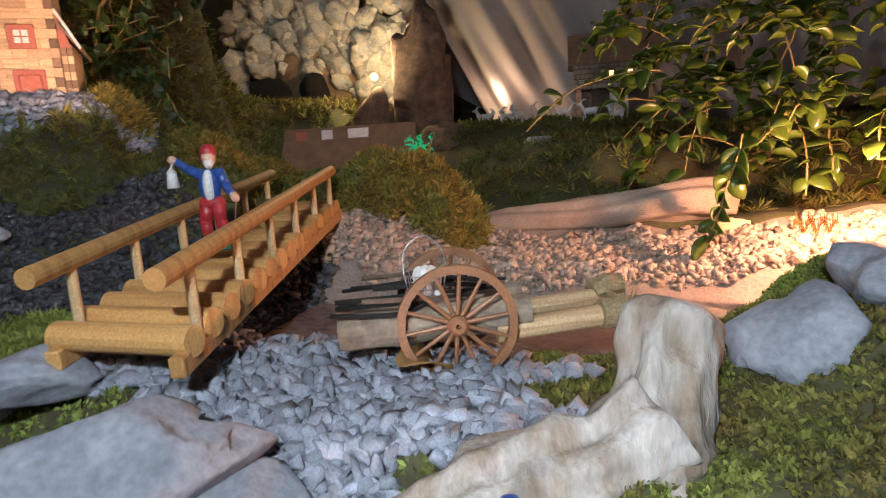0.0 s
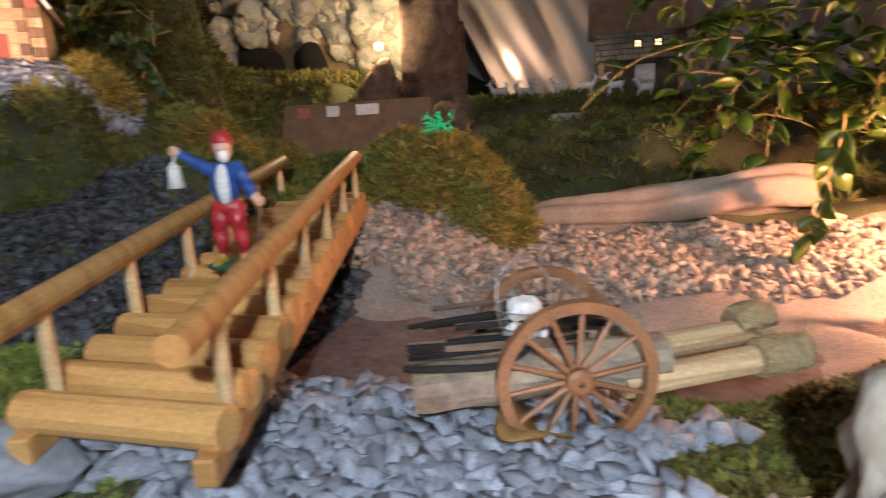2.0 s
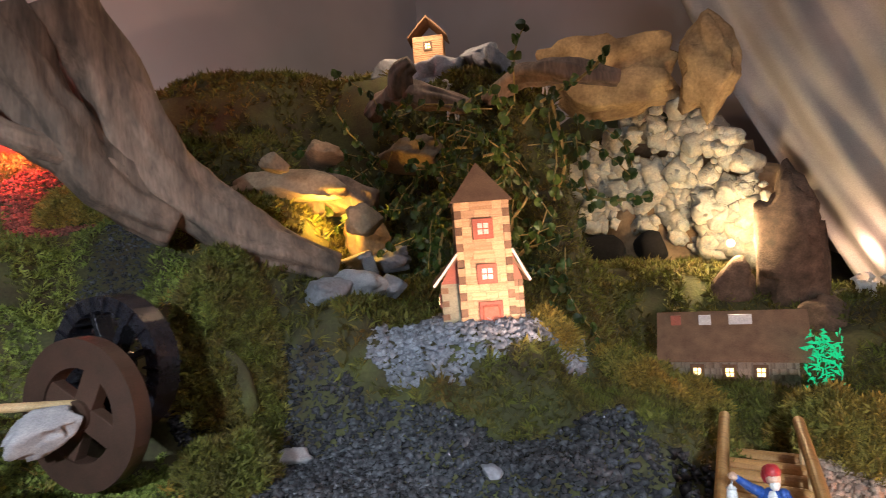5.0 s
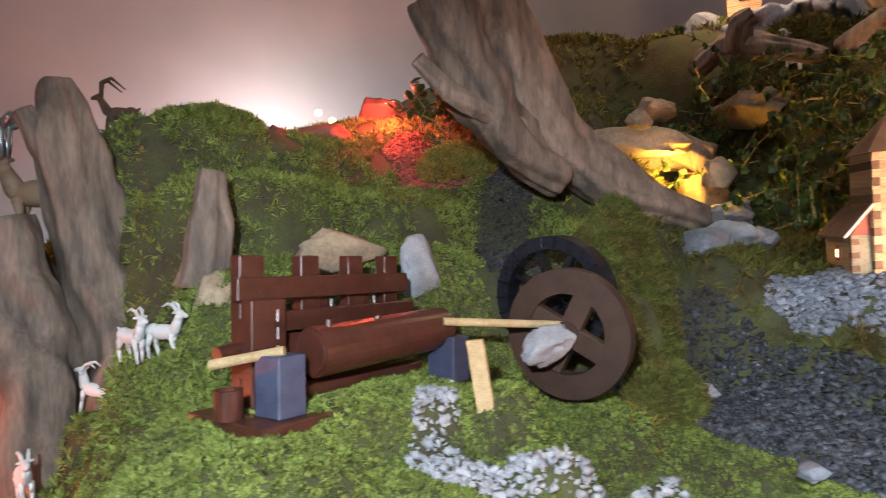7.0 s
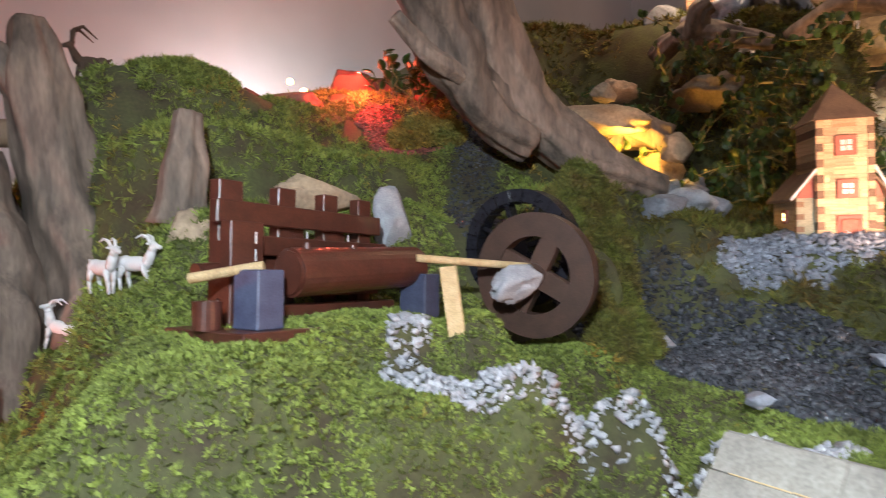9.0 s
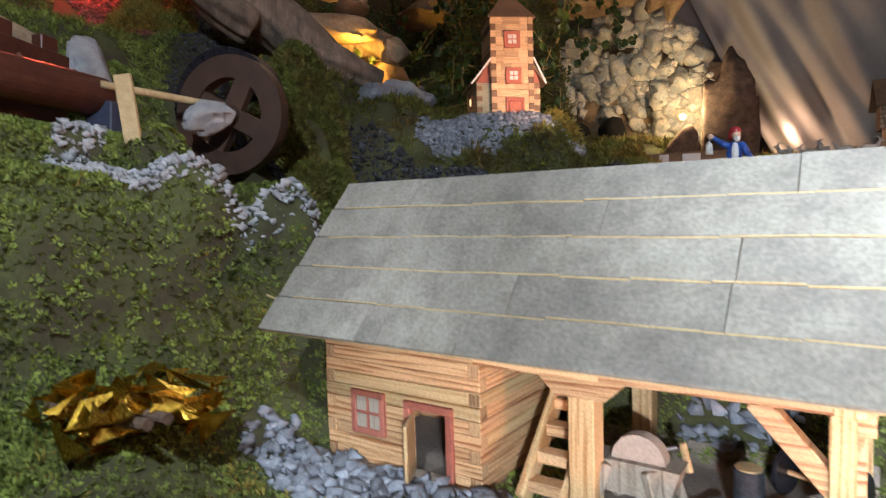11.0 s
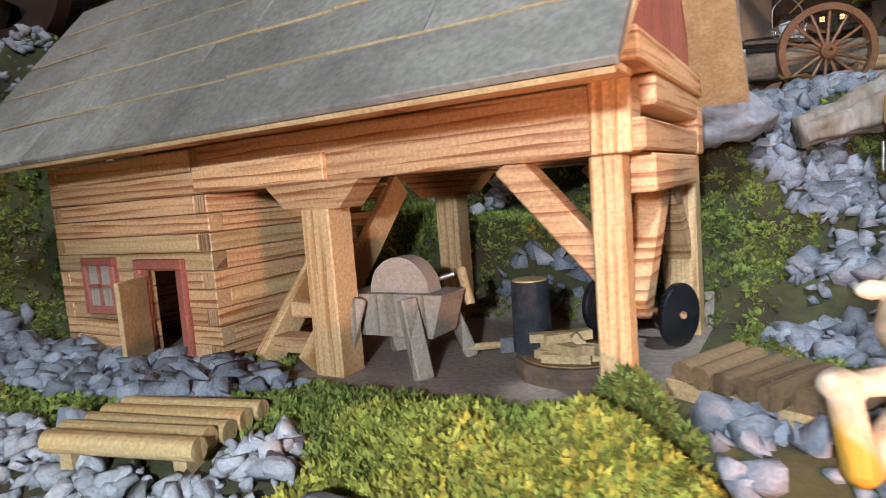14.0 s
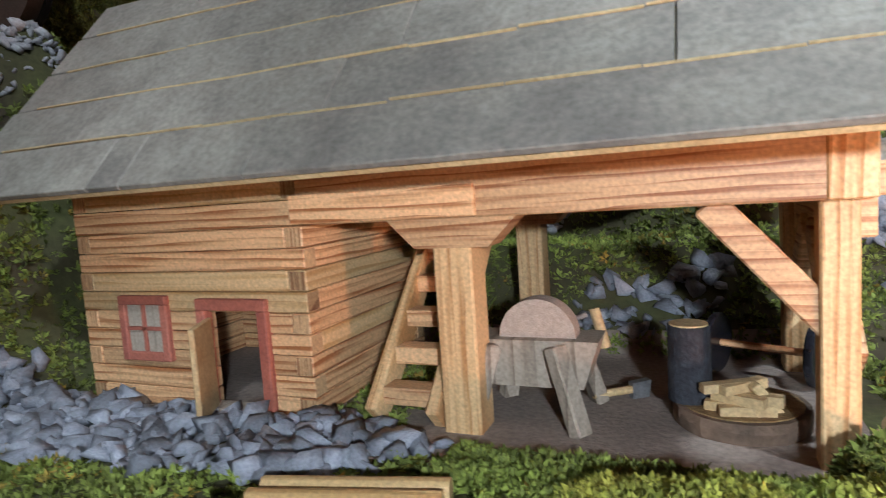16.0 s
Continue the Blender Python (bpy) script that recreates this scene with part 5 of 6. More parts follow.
def lantern_man(b):
    ball(b, (0, 0, 0.0015), (0.0125, 0.009, 0.0018), 5)
    for s in (-1, 1):
        limb(b, [(s * 0.0052, -0.001, 0.003), (s * 0.0045, 0.000, 0.007)], [0.0024, 0.0021], 4)
        ball(b, (s * 0.0058, -0.0035, 0.003), (0.0021, 0.004, 0.0016), 4)
        limb(b, [(s * 0.0045, 0, 0.0075), (s * 0.0042, -0.001, 0.016), (s * 0.0028, 0, 0.025)], [0.0026, 0.0034, 0.0042], 0)
    ball(b, (0, 0, 0.0255), (0.0062, 0.0045, 0.0042), 0)
    ball(b, (0, -0.0002, 0.0345), (0.0060, 0.0042, 0.0098), 1)
    ball(b, (0.0004, -0.0024, 0.0345), (0.0032, 0.0030, 0.0088), 2)
    limb(b, [(-0.0055, 0, 0.041), (-0.0100, -0.0012, 0.0435), (-0.0155, -0.002, 0.0478)], [0.0030, 0.0026, 0.0021], 1)
    limb(b, [(-0.0155, -0.002, 0.0478), (-0.0178, -0.0024, 0.0490)], [0.0019, 0.0024], 3)
    limb(b, [(0.0058, 0, 0.041), (0.0092, -0.0008, 0.0345), (0.0115, -0.002, 0.0305)], [0.0030, 0.0026, 0.0022], 1)
    limb(b, [(0.0118, -0.002, 0.0300), (0.0142, -0.003, 0.0275)], [0.0019, 0.0023], 3)
    limb(b, [(0.0142, -0.003, 0.0275), (0.0135, -0.004, 0.018), (0.0105, -0.004, 0.008)], [0.0007, 0.0006, 0.0005], 6, 6)
    ball(b, (0.0012, -0.0006, 0.0490), (0.0036, 0.0038, 0.0046), 3)
    ball(b, (0.0016, -0.0022, 0.0464), (0.0026, 0.0026, 0.0030), 2)
    ball(b, (0.0008, 0.0004, 0.0520), (0.0044, 0.0044, 0.0042), 0)
    ball(b, (-0.0010, 0.0018, 0.0500), (0.0036, 0.0032, 0.0052), 0)
    rod(b, (-0.0180, -0.0026, 0.0475), (-0.0188, -0.0028, 0.0440), 0.0006, None, 6, 2)
    rod(b, (-0.0188, -0.0028, 0.0345), (-0.0188, -0.0028, 0.0425), 0.0033, 0.0024, 8, 2)
    rod(b, (-0.0188, -0.0028, 0.0425), (-0.0188, -0.0028, 0.0450), 0.0028, 0.0006, 8, 2)


figurine("lantern_bearer_figurine", pose(-0.197, 0.304, 0.4305, 0, 0, 14), lantern_man, [REDPAINT, BLUEPAINT, WHITE, SKIN, OCHRE, GREENPAINT, BARK], "painted figurine in red cap holding a lantern aloft")


def lamb_carrier(b):
    ball(b, (0, 0, 0.001), (0.014, 0.010, 0.003), 1)
    limb(b, [(-0.003, 0, 0.003), (-0.003, 0, 0.018), (-0.001, 0, 0.034)], [0.0085, 0.0078, 0.0062], 1)
    limb(b, [(0.003, 0, 0.003), (0.002, 0, 0.018), (0.001, 0, 0.034)], [0.0082, 0.0072, 0.0060], 0)
    ball(b, (0.0004, -0.0012, 0.0405), (0.0072, 0.0048, 0.0100), 0)
    limb(b, [(-0.0062, -0.001, 0.0470), (-0.0130, -0.002, 0.0405), (-0.0142, -0.005, 0.0420), (-0.0165, -0.005, 0.0530)], [0.0033, 0.0029, 0.0027, 0.0024], 0)
    limb(b, [(0.0064, -0.001, 0.0465), (0.0110, -0.003, 0.0370), (0.0175, -0.006, 0.0400), (0.0215, -0.006, 0.0410)], [0.0034, 0.0030, 0.0025, 0.0026], 0)
    ball(b, (-0.0172, -0.005, 0.0548), (0.0032, 0.0024, 0.0024), 0)
    rod(b, (0.0205, -0.0065, 0.0430), (0.0250, -0.0075, 0.0365), 0.0020, 0.0021, 8, 0)
    ball(b, (0.0010, -0.0020, 0.0560), (0.0046, 0.0050, 0.0062), 0)
    ball(b, (0.0014, -0.0048, 0.0520), (0.0034, 0.0028, 0.0042), 0)
    ball(b, (0.0024, 0.0004, 0.0595), (0.0052, 0.0050, 0.0046), 0)
    limb(b, [(-0.0020, 0.003, 0.0560), (-0.0050, 0.002, 0.0610), (-0.0052, 0.000, 0.0665)], [0.0042, 0.0038, 0.0036], 0)
    limb(b, [(-0.0052, 0.000, 0.0672), (-0.0058, -0.0032, 0.0655)], [0.0036, 0.0022], 0)
    ball(b, (-0.0098, 0.0006, 0.0672), (0.0026, 0.0012, 0.0016), 0)
    ball(b, (-0.0006, 0.0006, 0.0650), (0.0026, 0.0012, 0.0016), 0)
    limb(b, [(0.0000, 0.005, 0.0535), (0.0080, 0.004, 0.0545), (0.0140, 0.002, 0.0510)], [0.0052, 0.0056, 0.0046], 0)
    limb(b, [(0.0140, 0.002, 0.0510), (0.0195, 0.000, 0.0530)], [0.0026, 0.0017], 0)
    limb(b, [(0.0100, 0.000, 0.0500), (0.0160, -0.004, 0.0455), (0.0215, -0.0062, 0.0410)], [0.0030, 0.0022, 0.0016], 0)
    limb(b, [(-0.0020, 0.000, 0.0515), (-0.0090, -0.003, 0.0545), (-0.0160, -0.005, 0.0545)], [0.0032, 0.0025, 0.0017], 0)
    limb(b, [(-0.0035, -0.0046, 0.0480), (-0.0030, -0.0056, 0.0300), (-0.0035, -0.0075, 0.006)], [0.0016, 0.0018, 0.0022], 2)


figurine("lamb_bearer_figurine", pose(-0.046, 0.001, 0.2335, 0, 0, 22) @ Matrix.Diagonal((1.25, 1.25, 1.25, 1)), lamb_carrier, [IVORY, OCHRE, SKIN], "ivory and ochre figurine carrying a lamb on its shoulders")


def carpenter(b):
    ball(b, (0, -0.004, 0.001), (0.016, 0.012, 0.0022), 3)
    for s in (-1, 1):
        ball(b, (s * 0.004 + 0.001, -0.010, 0.0035), (0.0030, 0.0052, 0.0028), 4)
        limb(b, [(s * 0.0042, -0.008, 0.006), (s * 0.0040, -0.009, 0.013)], [0.0026, 0.0030], 2)
        limb(b, [(s * 0.0040, -0.009, 0.014), (s * 0.0036, -0.006, 0.020), (s * 0.0026, 0.001, 0.021)], [0.0034, 0.0040, 0.0044], 0)
    ball(b, (0, 0.001, 0.030), (0.0066, 0.0048, 0.0105), 1)
    for s in (-1, 1):
        limb(b, [(s * 0.0062, 0.0005, 0.037), (s * 0.0078, -0.002, 0.031)], [0.0031, 0.0028], 2)
        limb(b, [(s * 0.0078, -0.002, 0.031), (s * 0.004 - 0.004, -0.009, 0.0295)], [0.0024, 0.0020], 5)
    ball(b, (0, -0.0008, 0.0405), (0.0046, 0.0036, 0.0020), 2)
    ball(b, (-0.0005, -0.0010, 0.0460), (0.0038, 0.0042, 0.0050), 5)
    ball(b, (-0.0004, -0.0030, 0.0432), (0.0030, 0.0026, 0.0030), 6)
    ball(b, (-0.0002, 0.0004, 0.0497), (0.0046, 0.0048, 0.0040), 7)
    rod(b, (-0.0002, 0.0004, 0.0470), (-0.0002, 0.0004, 0.0488), 0.0049, 0.0047, 14, 7)
    box(b, (0.002, 0.0052, 0.012), (0.012, 0.0066, 0.038))


figurine("carpenter_figurine", pose(-0.014, 0.190, 0.3275, 0, 0, 12), carpenter, [REDPAINT, OCHRE, WHITE, MOSSGOLD, GREENPAINT, SKIN, BARK, BLUEPAINT], "painted seated carpenter figurine in blue cap and ochre apron")
sw = thing("frame_saw", pose(-0.028, 0.182, 0.3545, 0, 0, 12), "small wooden frame saw held above a bench vice", "saw")
for a, b2 in (((-0.010, 0, 0.000), (-0.010, 0, 0.0125)), ((0.000, 0, 0.000), (0.000, 0, 0.0125))):
    part("upright", beam(BM(), a, b2, 0.0022, 0.0026), DOWEL, sw)
for z in (0.0005, 0.012):
    part("bar", beam(BM(), (-0.0105, 0, z), (0.0115, 0, z), 0.0022, 0.0022), DOWEL, sw)
part("blade", box(BM(), (-0.010, -0.0018, -0.0042), (0.014, -0.0010, -0.0012)), WHITE, sw, "white steel blade")
bn = thing("work_bench", pose(-0.004, 0.178, 0.3265, 0, 0, 10), "small brown varnished work bench on a grass mat", "bench")
part("top", box(BM(), (-0.018, -0.006, 0.0205), (0.030, 0.001, 0.0235), 0.0004), DOWEL, bn)
for x in (-0.016, 0.026):
    for y in (-0.005, 0.0):
        part("leg", beam(BM(), (x - 0.002, y, 0.000), (x, y, 0.0206), 0.0026, 0.0030), DOWEL, bn)
part("rail", box(BM(), (-0.016, -0.0064, 0.0085), (0.026, -0.0042, 0.0115), 0.0003), DOWEL, bn)
part("vice", box(BM(), (-0.034, -0.002, 0.006), (-0.030, 0.004, 0.028), 0.0004), DOWEL, bn)
part("vice_jaw", box(BM(), (-0.028, -0.002, 0.010), (-0.022, 0.004, 0.028), 0.0004), OXBLOOD, bn)
part("vice_screw", rod(BM(), (-0.0365, 0.001, 0.009), (-0.0365, 0.001, 0.021), 0.0007), STEEL, bn)
part("grass_mat", box(BM(), (-0.022, -0.010, -0.003), (0.032, 0.004, 0.0004), 0.0006), MOSSGOLD, bn, "yellow-green mat")
part("plane_iron", boulder(BM(), (0.014, -0.002, 0.0246), (0.004, 0.0025, 0.0016), 3, 0.2, 1), WHITE, bn)


def goat(name, m, s, material, label, horn=0.0, horn_mat=None, cat="goat figurine", group=""):
    """A small standing four-legged figurine, nose along -x."""
    b = BM()
    ball(b, (0, 0, 0.60), (0.42, 0.17, 0.19))
    ball(b, (0.28, 0, 0.63), (0.20, 0.17, 0.19))
    limb(b, [(-0.34, 0, 0.66), (-0.46, 0, 0.90), (-0.52, 0, 1.02)], [0.14, 0.10, 0.09])
    limb(b, [(-0.50, 0, 1.04), (-0.68, 0, 0.98)], [0.095, 0.055])
    for y in (-0.1, 0.1):
        ball(b, (-0.46, y, 1.08), (0.04, 0.09, 0.035))
        limb(b, [(-0.28, y, 0.5), (-0.30 - y * 0.5, y, 0.26), (-0.29 - y * 0.7, y, 0.0)], [0.075, 0.05, 0.04], 0, 6)
        limb(b, [(0.30, y, 0.52), (0.36 + y * 0.4, y, 0.28), (0.32 + y * 0.6, y, 0.0)], [0.09, 0.05, 0.04], 0, 6)
        pts = [(-0.47, y * 0.5, 1.08), (-0.42, y * 0.8, 1.20 + horn * 0.3), (-0.30 + horn * 0.1, y * (1.0 + horn), 1.26 + horn * 0.35), (-0.16 + horn * 0.35, y * (1.1 + horn), 1.22 + horn * 0.05)]
        limb(b, pts, [0.045, 0.04 + 0.02 * horn, 0.03 + 0.02 * horn, 0.015], 1, 6)
    limb(b, [(0.42, 0, 0.72), (0.52, 0, 0.80)], [0.05, 0.025])
    ob = link(name, b, [material, horn_mat or material], None, "", True)
    ob.matrix_world = m @ Matrix.Diagonal((s, s, s, 1))
    return tagged(ob, label, cat, group)


for x, y, z, rz, rx in ((-0.760, -0.192, 0.524, 205, 0), (-0.746, -0.170, 0.502, 222, 0), (-0.838, -0.222, 0.462, 55, 20), (-0.800, -0.272, 0.408, 190, 0)):
    goat("goat", pose(x, y, gz(x, y) + 0.004, 0, rx, rz), 0.033, WHITE, "white goat figurine on the mossy slope", 0.1, None, "goat figurine", "white goats on the slope")
goat("ibex", pose(-0.925, -0.244, 0.622, 0, 0, 60), 0.074, FUR, "brown ibex figurine with ringed grey horns", 1.0, STEEL, "ibex figurine")
goat("deer", pose(-0.99, -0.165, 0.735, 0, 0, 100), 0.040, BARK, "dark deer figurine behind the trunk", 0.8, BARK, "deer figurine")
rnd = random.Random(31)
for k, (x, y, rz) in enumerate(((-0.235, 1.01, 0), (-0.195, 1.00, 170), (-0.205, 1.06, 20), (-0.150, 1.05, 0), (-0.110, 1.03, 190), (-0.175, 0.985, 60), (-0.07, 1.01, 10), (-0.245, 1.07, 150), (-0.03, 1.00, 30))):
    goat("sheep", pose(x, y, gz(x, y) + 0.001, 0, 0, rz), 0.026, WHITE, "white sheep figurine grazing below the barn", 0.0, None, "sheep figurine", "sheep below the barn")
for k, (x, y, rz) in enumerate(((-0.735, 0.640, 20), (-0.670, 0.645, 160), (-0.560, 0.70, 10), (-0.700, 0.655, 200))):
    goat("sheep", pose(x, y, gz(x, y) + 0.004, 0, 0, rz), 0.030, WHITE, "white sheep figurine on the hill crest", 0.0, None, "sheep figurine", "sheep on the crest")


# ---------------------------------------------------------------- glowing bits and foil
gl = thing("gold_foil_fire", pose(-0.425, -0.080, gz(-0.425, -0.08)), "crumpled gold foil between dark sticks", "foil")
fb = BM()
rnd = random.Random(41)
for k in range(120):
    c = Vector((rnd.uniform(-0.040, 0.040), rnd.uniform(-0.03, 0.035), rnd.uniform(0.004, 0.026)))
    v = [fb.verts.new(c + Vector((rnd.gauss(0, 0.008), rnd.gauss(0, 0.008), rnd.gauss(0, 0.005)))) for _ in range(4)]
    fb.faces.new(v[:3]), fb.faces.new(v[1:])
part("foil", fb, TINSEL, gl)["kind"] = "stuff"
for k in range(2):
    part("stick", rod(BM(), (-0.04, -0.02 + 0.012 * k, 0.014), (0.045, -0.012 + 0.010 * k, 0.018), 0.0035, 0.003, 10), BARK, gl)
tf = thing("green_foil_tuft", pose(-0.247, 0.735, gz(-0.247, 0.735)), "shining green foil tuft beside the cottage", "foil tuft")
gb = BM()
for k in range(160):
    a, rr, h = rnd.uniform(0, 6.28), rnd.uniform(0, 0.02), rnd.uniform(0.015, 0.075)
    p = Vector((rr * math.cos(a), rr * math.sin(a), h))
    q = p + Vector((rnd.gauss(0, 0.006), rnd.gauss(0, 0.006), rnd.gauss(0, 0.006)))
    gb.faces.new([gb.verts.new(p), gb.verts.new(q), gb.verts.new((p + q) / 2 + Vector((0.002, 0, 0.003)))])
part("foil", gb, GREENGLOW, tf)["kind"] = "stuff"
rb = thing("river_lamp", pose(0.112, 0.462, 0.400), "small warm bulb half hidden by yellow foil", "lamp")
part("bulb", ball(BM(), (0, 0, 0.006), 0.0035), BULB, rb)
yb = BM()
for k in range(22):
    a = -0.6 + k * 0.11
    p = Vector((-0.008 + k * 0.0011, 0, 0.012 + 0.003 * math.sin(k)))
    yb.faces.new([yb.verts.new(p + Vector((0, -0.003, 0))), yb.verts.new(p + Vector((0.003, 0.003, 0.001))), yb.verts.new(p + Vector((0.001, 0, 0.008 + 0.003 * math.sin(k * 2.1))))])
part("foil_fringe", yb, TINSEL, rb)
for i, (x, y, z, big, mt) in enumerate(((-1.06, -0.02, 0.765, 0.016, REDBULB), (-1.10, 0.135, 0.782, 0.006, BULB), (-1.08, 0.105, 0.790, 0.005, BULB), (-0.70, 0.30, 0.640, 0.007, BULB), (-0.395, 0.950, 0.585, 0.006, BULB))):
    t = thing("small_bulb", pose(x, y, z), "small glowing bulb among the rocks", "bulb", "small bulbs among the rocks")
    part("glass", ball(BM(), (0, 0, 0), big), mt, t)


# ---------------------------------------------------------------- water
sp = [Vector((x, y, 0)) for x, y in STREAM if x > -0.25]
wb = BM()
rows = []
fine = []
for i in range(len(sp) - 1):
    for k in range(10):
        fine.append(sp[i].lerp(sp[i + 1], k / 10))
fine.append(sp[-1])
zs = [min(gz(p.x, p.y) + 0.006, 0.436) for p in fine]
for i in range(1, len(zs)):
    zs[i] = min(zs[i], zs[i - 1])
for i, p in enumerate(fine):
    d = (fine[min(i + 1, len(fine) - 1)] - fine[max(i - 1, 0)]).normalized()
    side = Vector((-d.y, d.x, 0))
    rows.append([wb.verts.new(p + side * (k / 8 - 0.5) * 0.13 + Vector((0, 0, zs[i]))) for k in range(9)])
for a, b in zip(rows, rows[1:]):
    for k in range(8):
        wb.faces.new((a[k], a[k + 1], b[k + 1], b[k]))
tagged(link("water", wb, WATER, None, "", True), "shallow brown stream water with fine ripples", "water", kind="structure")


# ---------------------------------------------------------------- scattered stones and moss
def stone_shapes(n, seed):
    out = []
    r = random.Random(seed)
    for _ in range(n):
        b = BM()
        for _ in range(9):
            v = Vector((r.gauss(0, 1), r.gauss(0, 1), r.gauss(0, 1))).normalized() * r.uniform(0.8, 1.1)
            b.verts.new((v.x, v.y * r.uniform(0.7, 1.0), v.z * 0.62))
        bmesh.ops.convex_hull(b, input=b.verts)
        bmesh.ops.delete(b, geom=[v for v in b.verts if not v.link_faces], context="VERTS")
        bmesh.ops.triangulate(b, faces=b.faces)
        b.verts.index_update()
        out.append((np.array([v.co[:] for v in b.verts]), np.array([[v.index for v in f.verts] for f in b.faces])))
        b.free()
    return out


STONES = stone_shapes(14, 2)


def spread(name, shapes, pos, size, material, label, cat, tilt=0.5, seed=1, squash=None):
    """Joins turned and scaled copies of a few shapes into one mesh."""
    rng = np.random.RandomState(seed)
    V, Fc, base = [], [], 0
    for p, s in zip(pos, size):
        v, f = shapes[rng.randint(len(shapes))]
        e = Euler((rng.normal(0, tilt), rng.normal(0, tilt), rng.rand() * 6.283)).to_matrix()
        V.append(v @ np.array(e).T * s + p)
        Fc.append(f + base)
        base += len(v)
    me = bpy.data.meshes.new(name)
    V, Fc = np.concatenate(V), np.concatenate(Fc)
    me.vertices.add(len(V)), me.vertices.foreach_set("co", V.ravel())
    me.loops.add(Fc.size), me.loops.foreach_set("vertex_index", Fc.ravel().astype(np.int32))
    me.polygons.add(len(Fc)), me.polygons.foreach_set("loop_start", np.arange(0, Fc.size, 3, dtype=np.int32))
    me.update(), me.validate()
    me.materials.append(material)
    return tagged(new(name, me), label, cat, kind="stuff")


def ellipse(x, y, cx, cy, rx, ry, turn=0.0):
    c, s = math.cos(radians(turn)), math.sin(radians(turn))
    return ((((x - cx) * c + (y - cy) * s) / rx) ** 2 + ((-(x - cx) * s + (y - cy) * c) / ry) ** 2) + 0.35 * lumps(x, y, 140, 9)


YARDPATH = np.array([(-0.012, 0.046), (-0.042, 0.075), (-0.066, 0.100), (-0.052, 0.145), (-0.050, 0.185), (-0.085, 0.215), (-0.10, 0.25)])
MILLPATH = np.array([(-0.578, -0.018), (-0.560, -0.036), (-0.530, -0.040), (-0.500, -0.012), (-0.470, 0.030), (-0.431, 0.061), (-0.415, 0.105), (-0.395, 0.150), (-0.380, 0.200)])
FRONTPATH = np.array([(-0.34, -0.085), (-0.27, -0.065), (-0.215, -0.058), (-0.18, -0.045)])
CHUTE = np.array([(-0.90, 0.30), (-0.83, 0.26), (-0.76, 0.18), (-0.69, 0.16)])


def in_hut(x, y):
    return (x > -0.378) & (x < -0.264) & (y > 0.014) & (y < 0.11)


def under_roof(x, y):
    return (x > -0.235) & (x < -0.09) & (y > 0.008) & (y < 0.115)


def zone(x, y):
    """Names by number: 0 moss, 1 grey gravel, 2 wet gravel, 3 tan gravel, 4 pale path, 5 water or bare, 6 red gravel."""
    z = np.zeros(np.shape(x), int)
    z[line_dist(x, y, CHUTE) < 0.03] = 2
    z[ellipse(x, y, -0.93, 0.20, 0.075, 0.05) < 1] = 6
    z[(line_dist(x, y, STREAM) < 0.066) & (x < -0.2)] = 2
    z[(line_dist(x, y, np.array([(-0.60, 0.27), (-0.45, 0.345), (-0.33, 0.40)])) < 0.020)] = 2
    z[ellipse(x, y, -0.02, 0.49, 0.23, 0.060, 6) < 1] = 3
    z[(line_dist(x, y, STREAM) < 0.045) & (x > -0.2)] = 5
    z[ellipse(x, y, -0.10, 0.264, 0.125, 0.052, 8) < 1] = 1
    z[ellipse(x, y, 0.005, 0.285, 0.040, 0.022, 25) < 1] = 0
    z[ellipse(x, y, -0.472, 0.416, 0.105, 0.034, 42) < 1] = 1
    z[line_dist(x, y, YARDPATH) < 0.0145 + 0.004 * lumps(x, y, 200, 7)] = 1
    z[ellipse(x, y, -0.315, -0.004, 0.100, 0.028, 4) < 1] = 1
    z[(ellipse(x, y, -0.165, 0.135, 0.060, 0.014) < 0.8) & (lumps(x, y, 130, 31) > 0.06)] = 1
    z[line_dist(x, y, FRONTPATH) < 0.013 + 0.005 * lumps(x, y, 220, 8)] = 4
    z[line_dist(x, y, MILLPATH) < 0.0125 + 0.008 * lumps(x, y, 160, 6)] = 4
    z[ellipse(x, y, -0.535, -0.040, 0.030, 0.018, 30) < 0.9] = 4
    z[(ellipse(x, y, -0.275, 0.205, 0.075, 0.028, -20) < 1) & (lumps(x, y, 150, 23) > 0.02)] = 4
    z[ellipse(x, y, -0.070, 0.024, 0.026, 0.036) < 1] = 1
    z[in_hut(x, y) | under_roof(x, y)] = 5
    z[(np.abs(x + 0.215) < 0.022) & (np.abs(y + 0.037) < 0.016)] = 5
    return z


rng = np.random.RandomState(12)


def sample(n, x0, x1, y0, y1, want):
    x, y = rng.uniform(x0, x1, n), rng.uniform(y0, y1, n)
    k = zone(x, y) == want
    return x[k], y[k]


def stones(name, want, n, area, lo, hi, material, label, lift=0.3):
    x, y = sample(n, *area, want)
    s = lo + (hi - lo) * rng.rand(len(x)) ** 2.2
    p = np.stack([x, y, surf(x, y) + s * lift], -1)
    return spread(name, STONES, p, s, material, label, "gravel", 0.5, n)


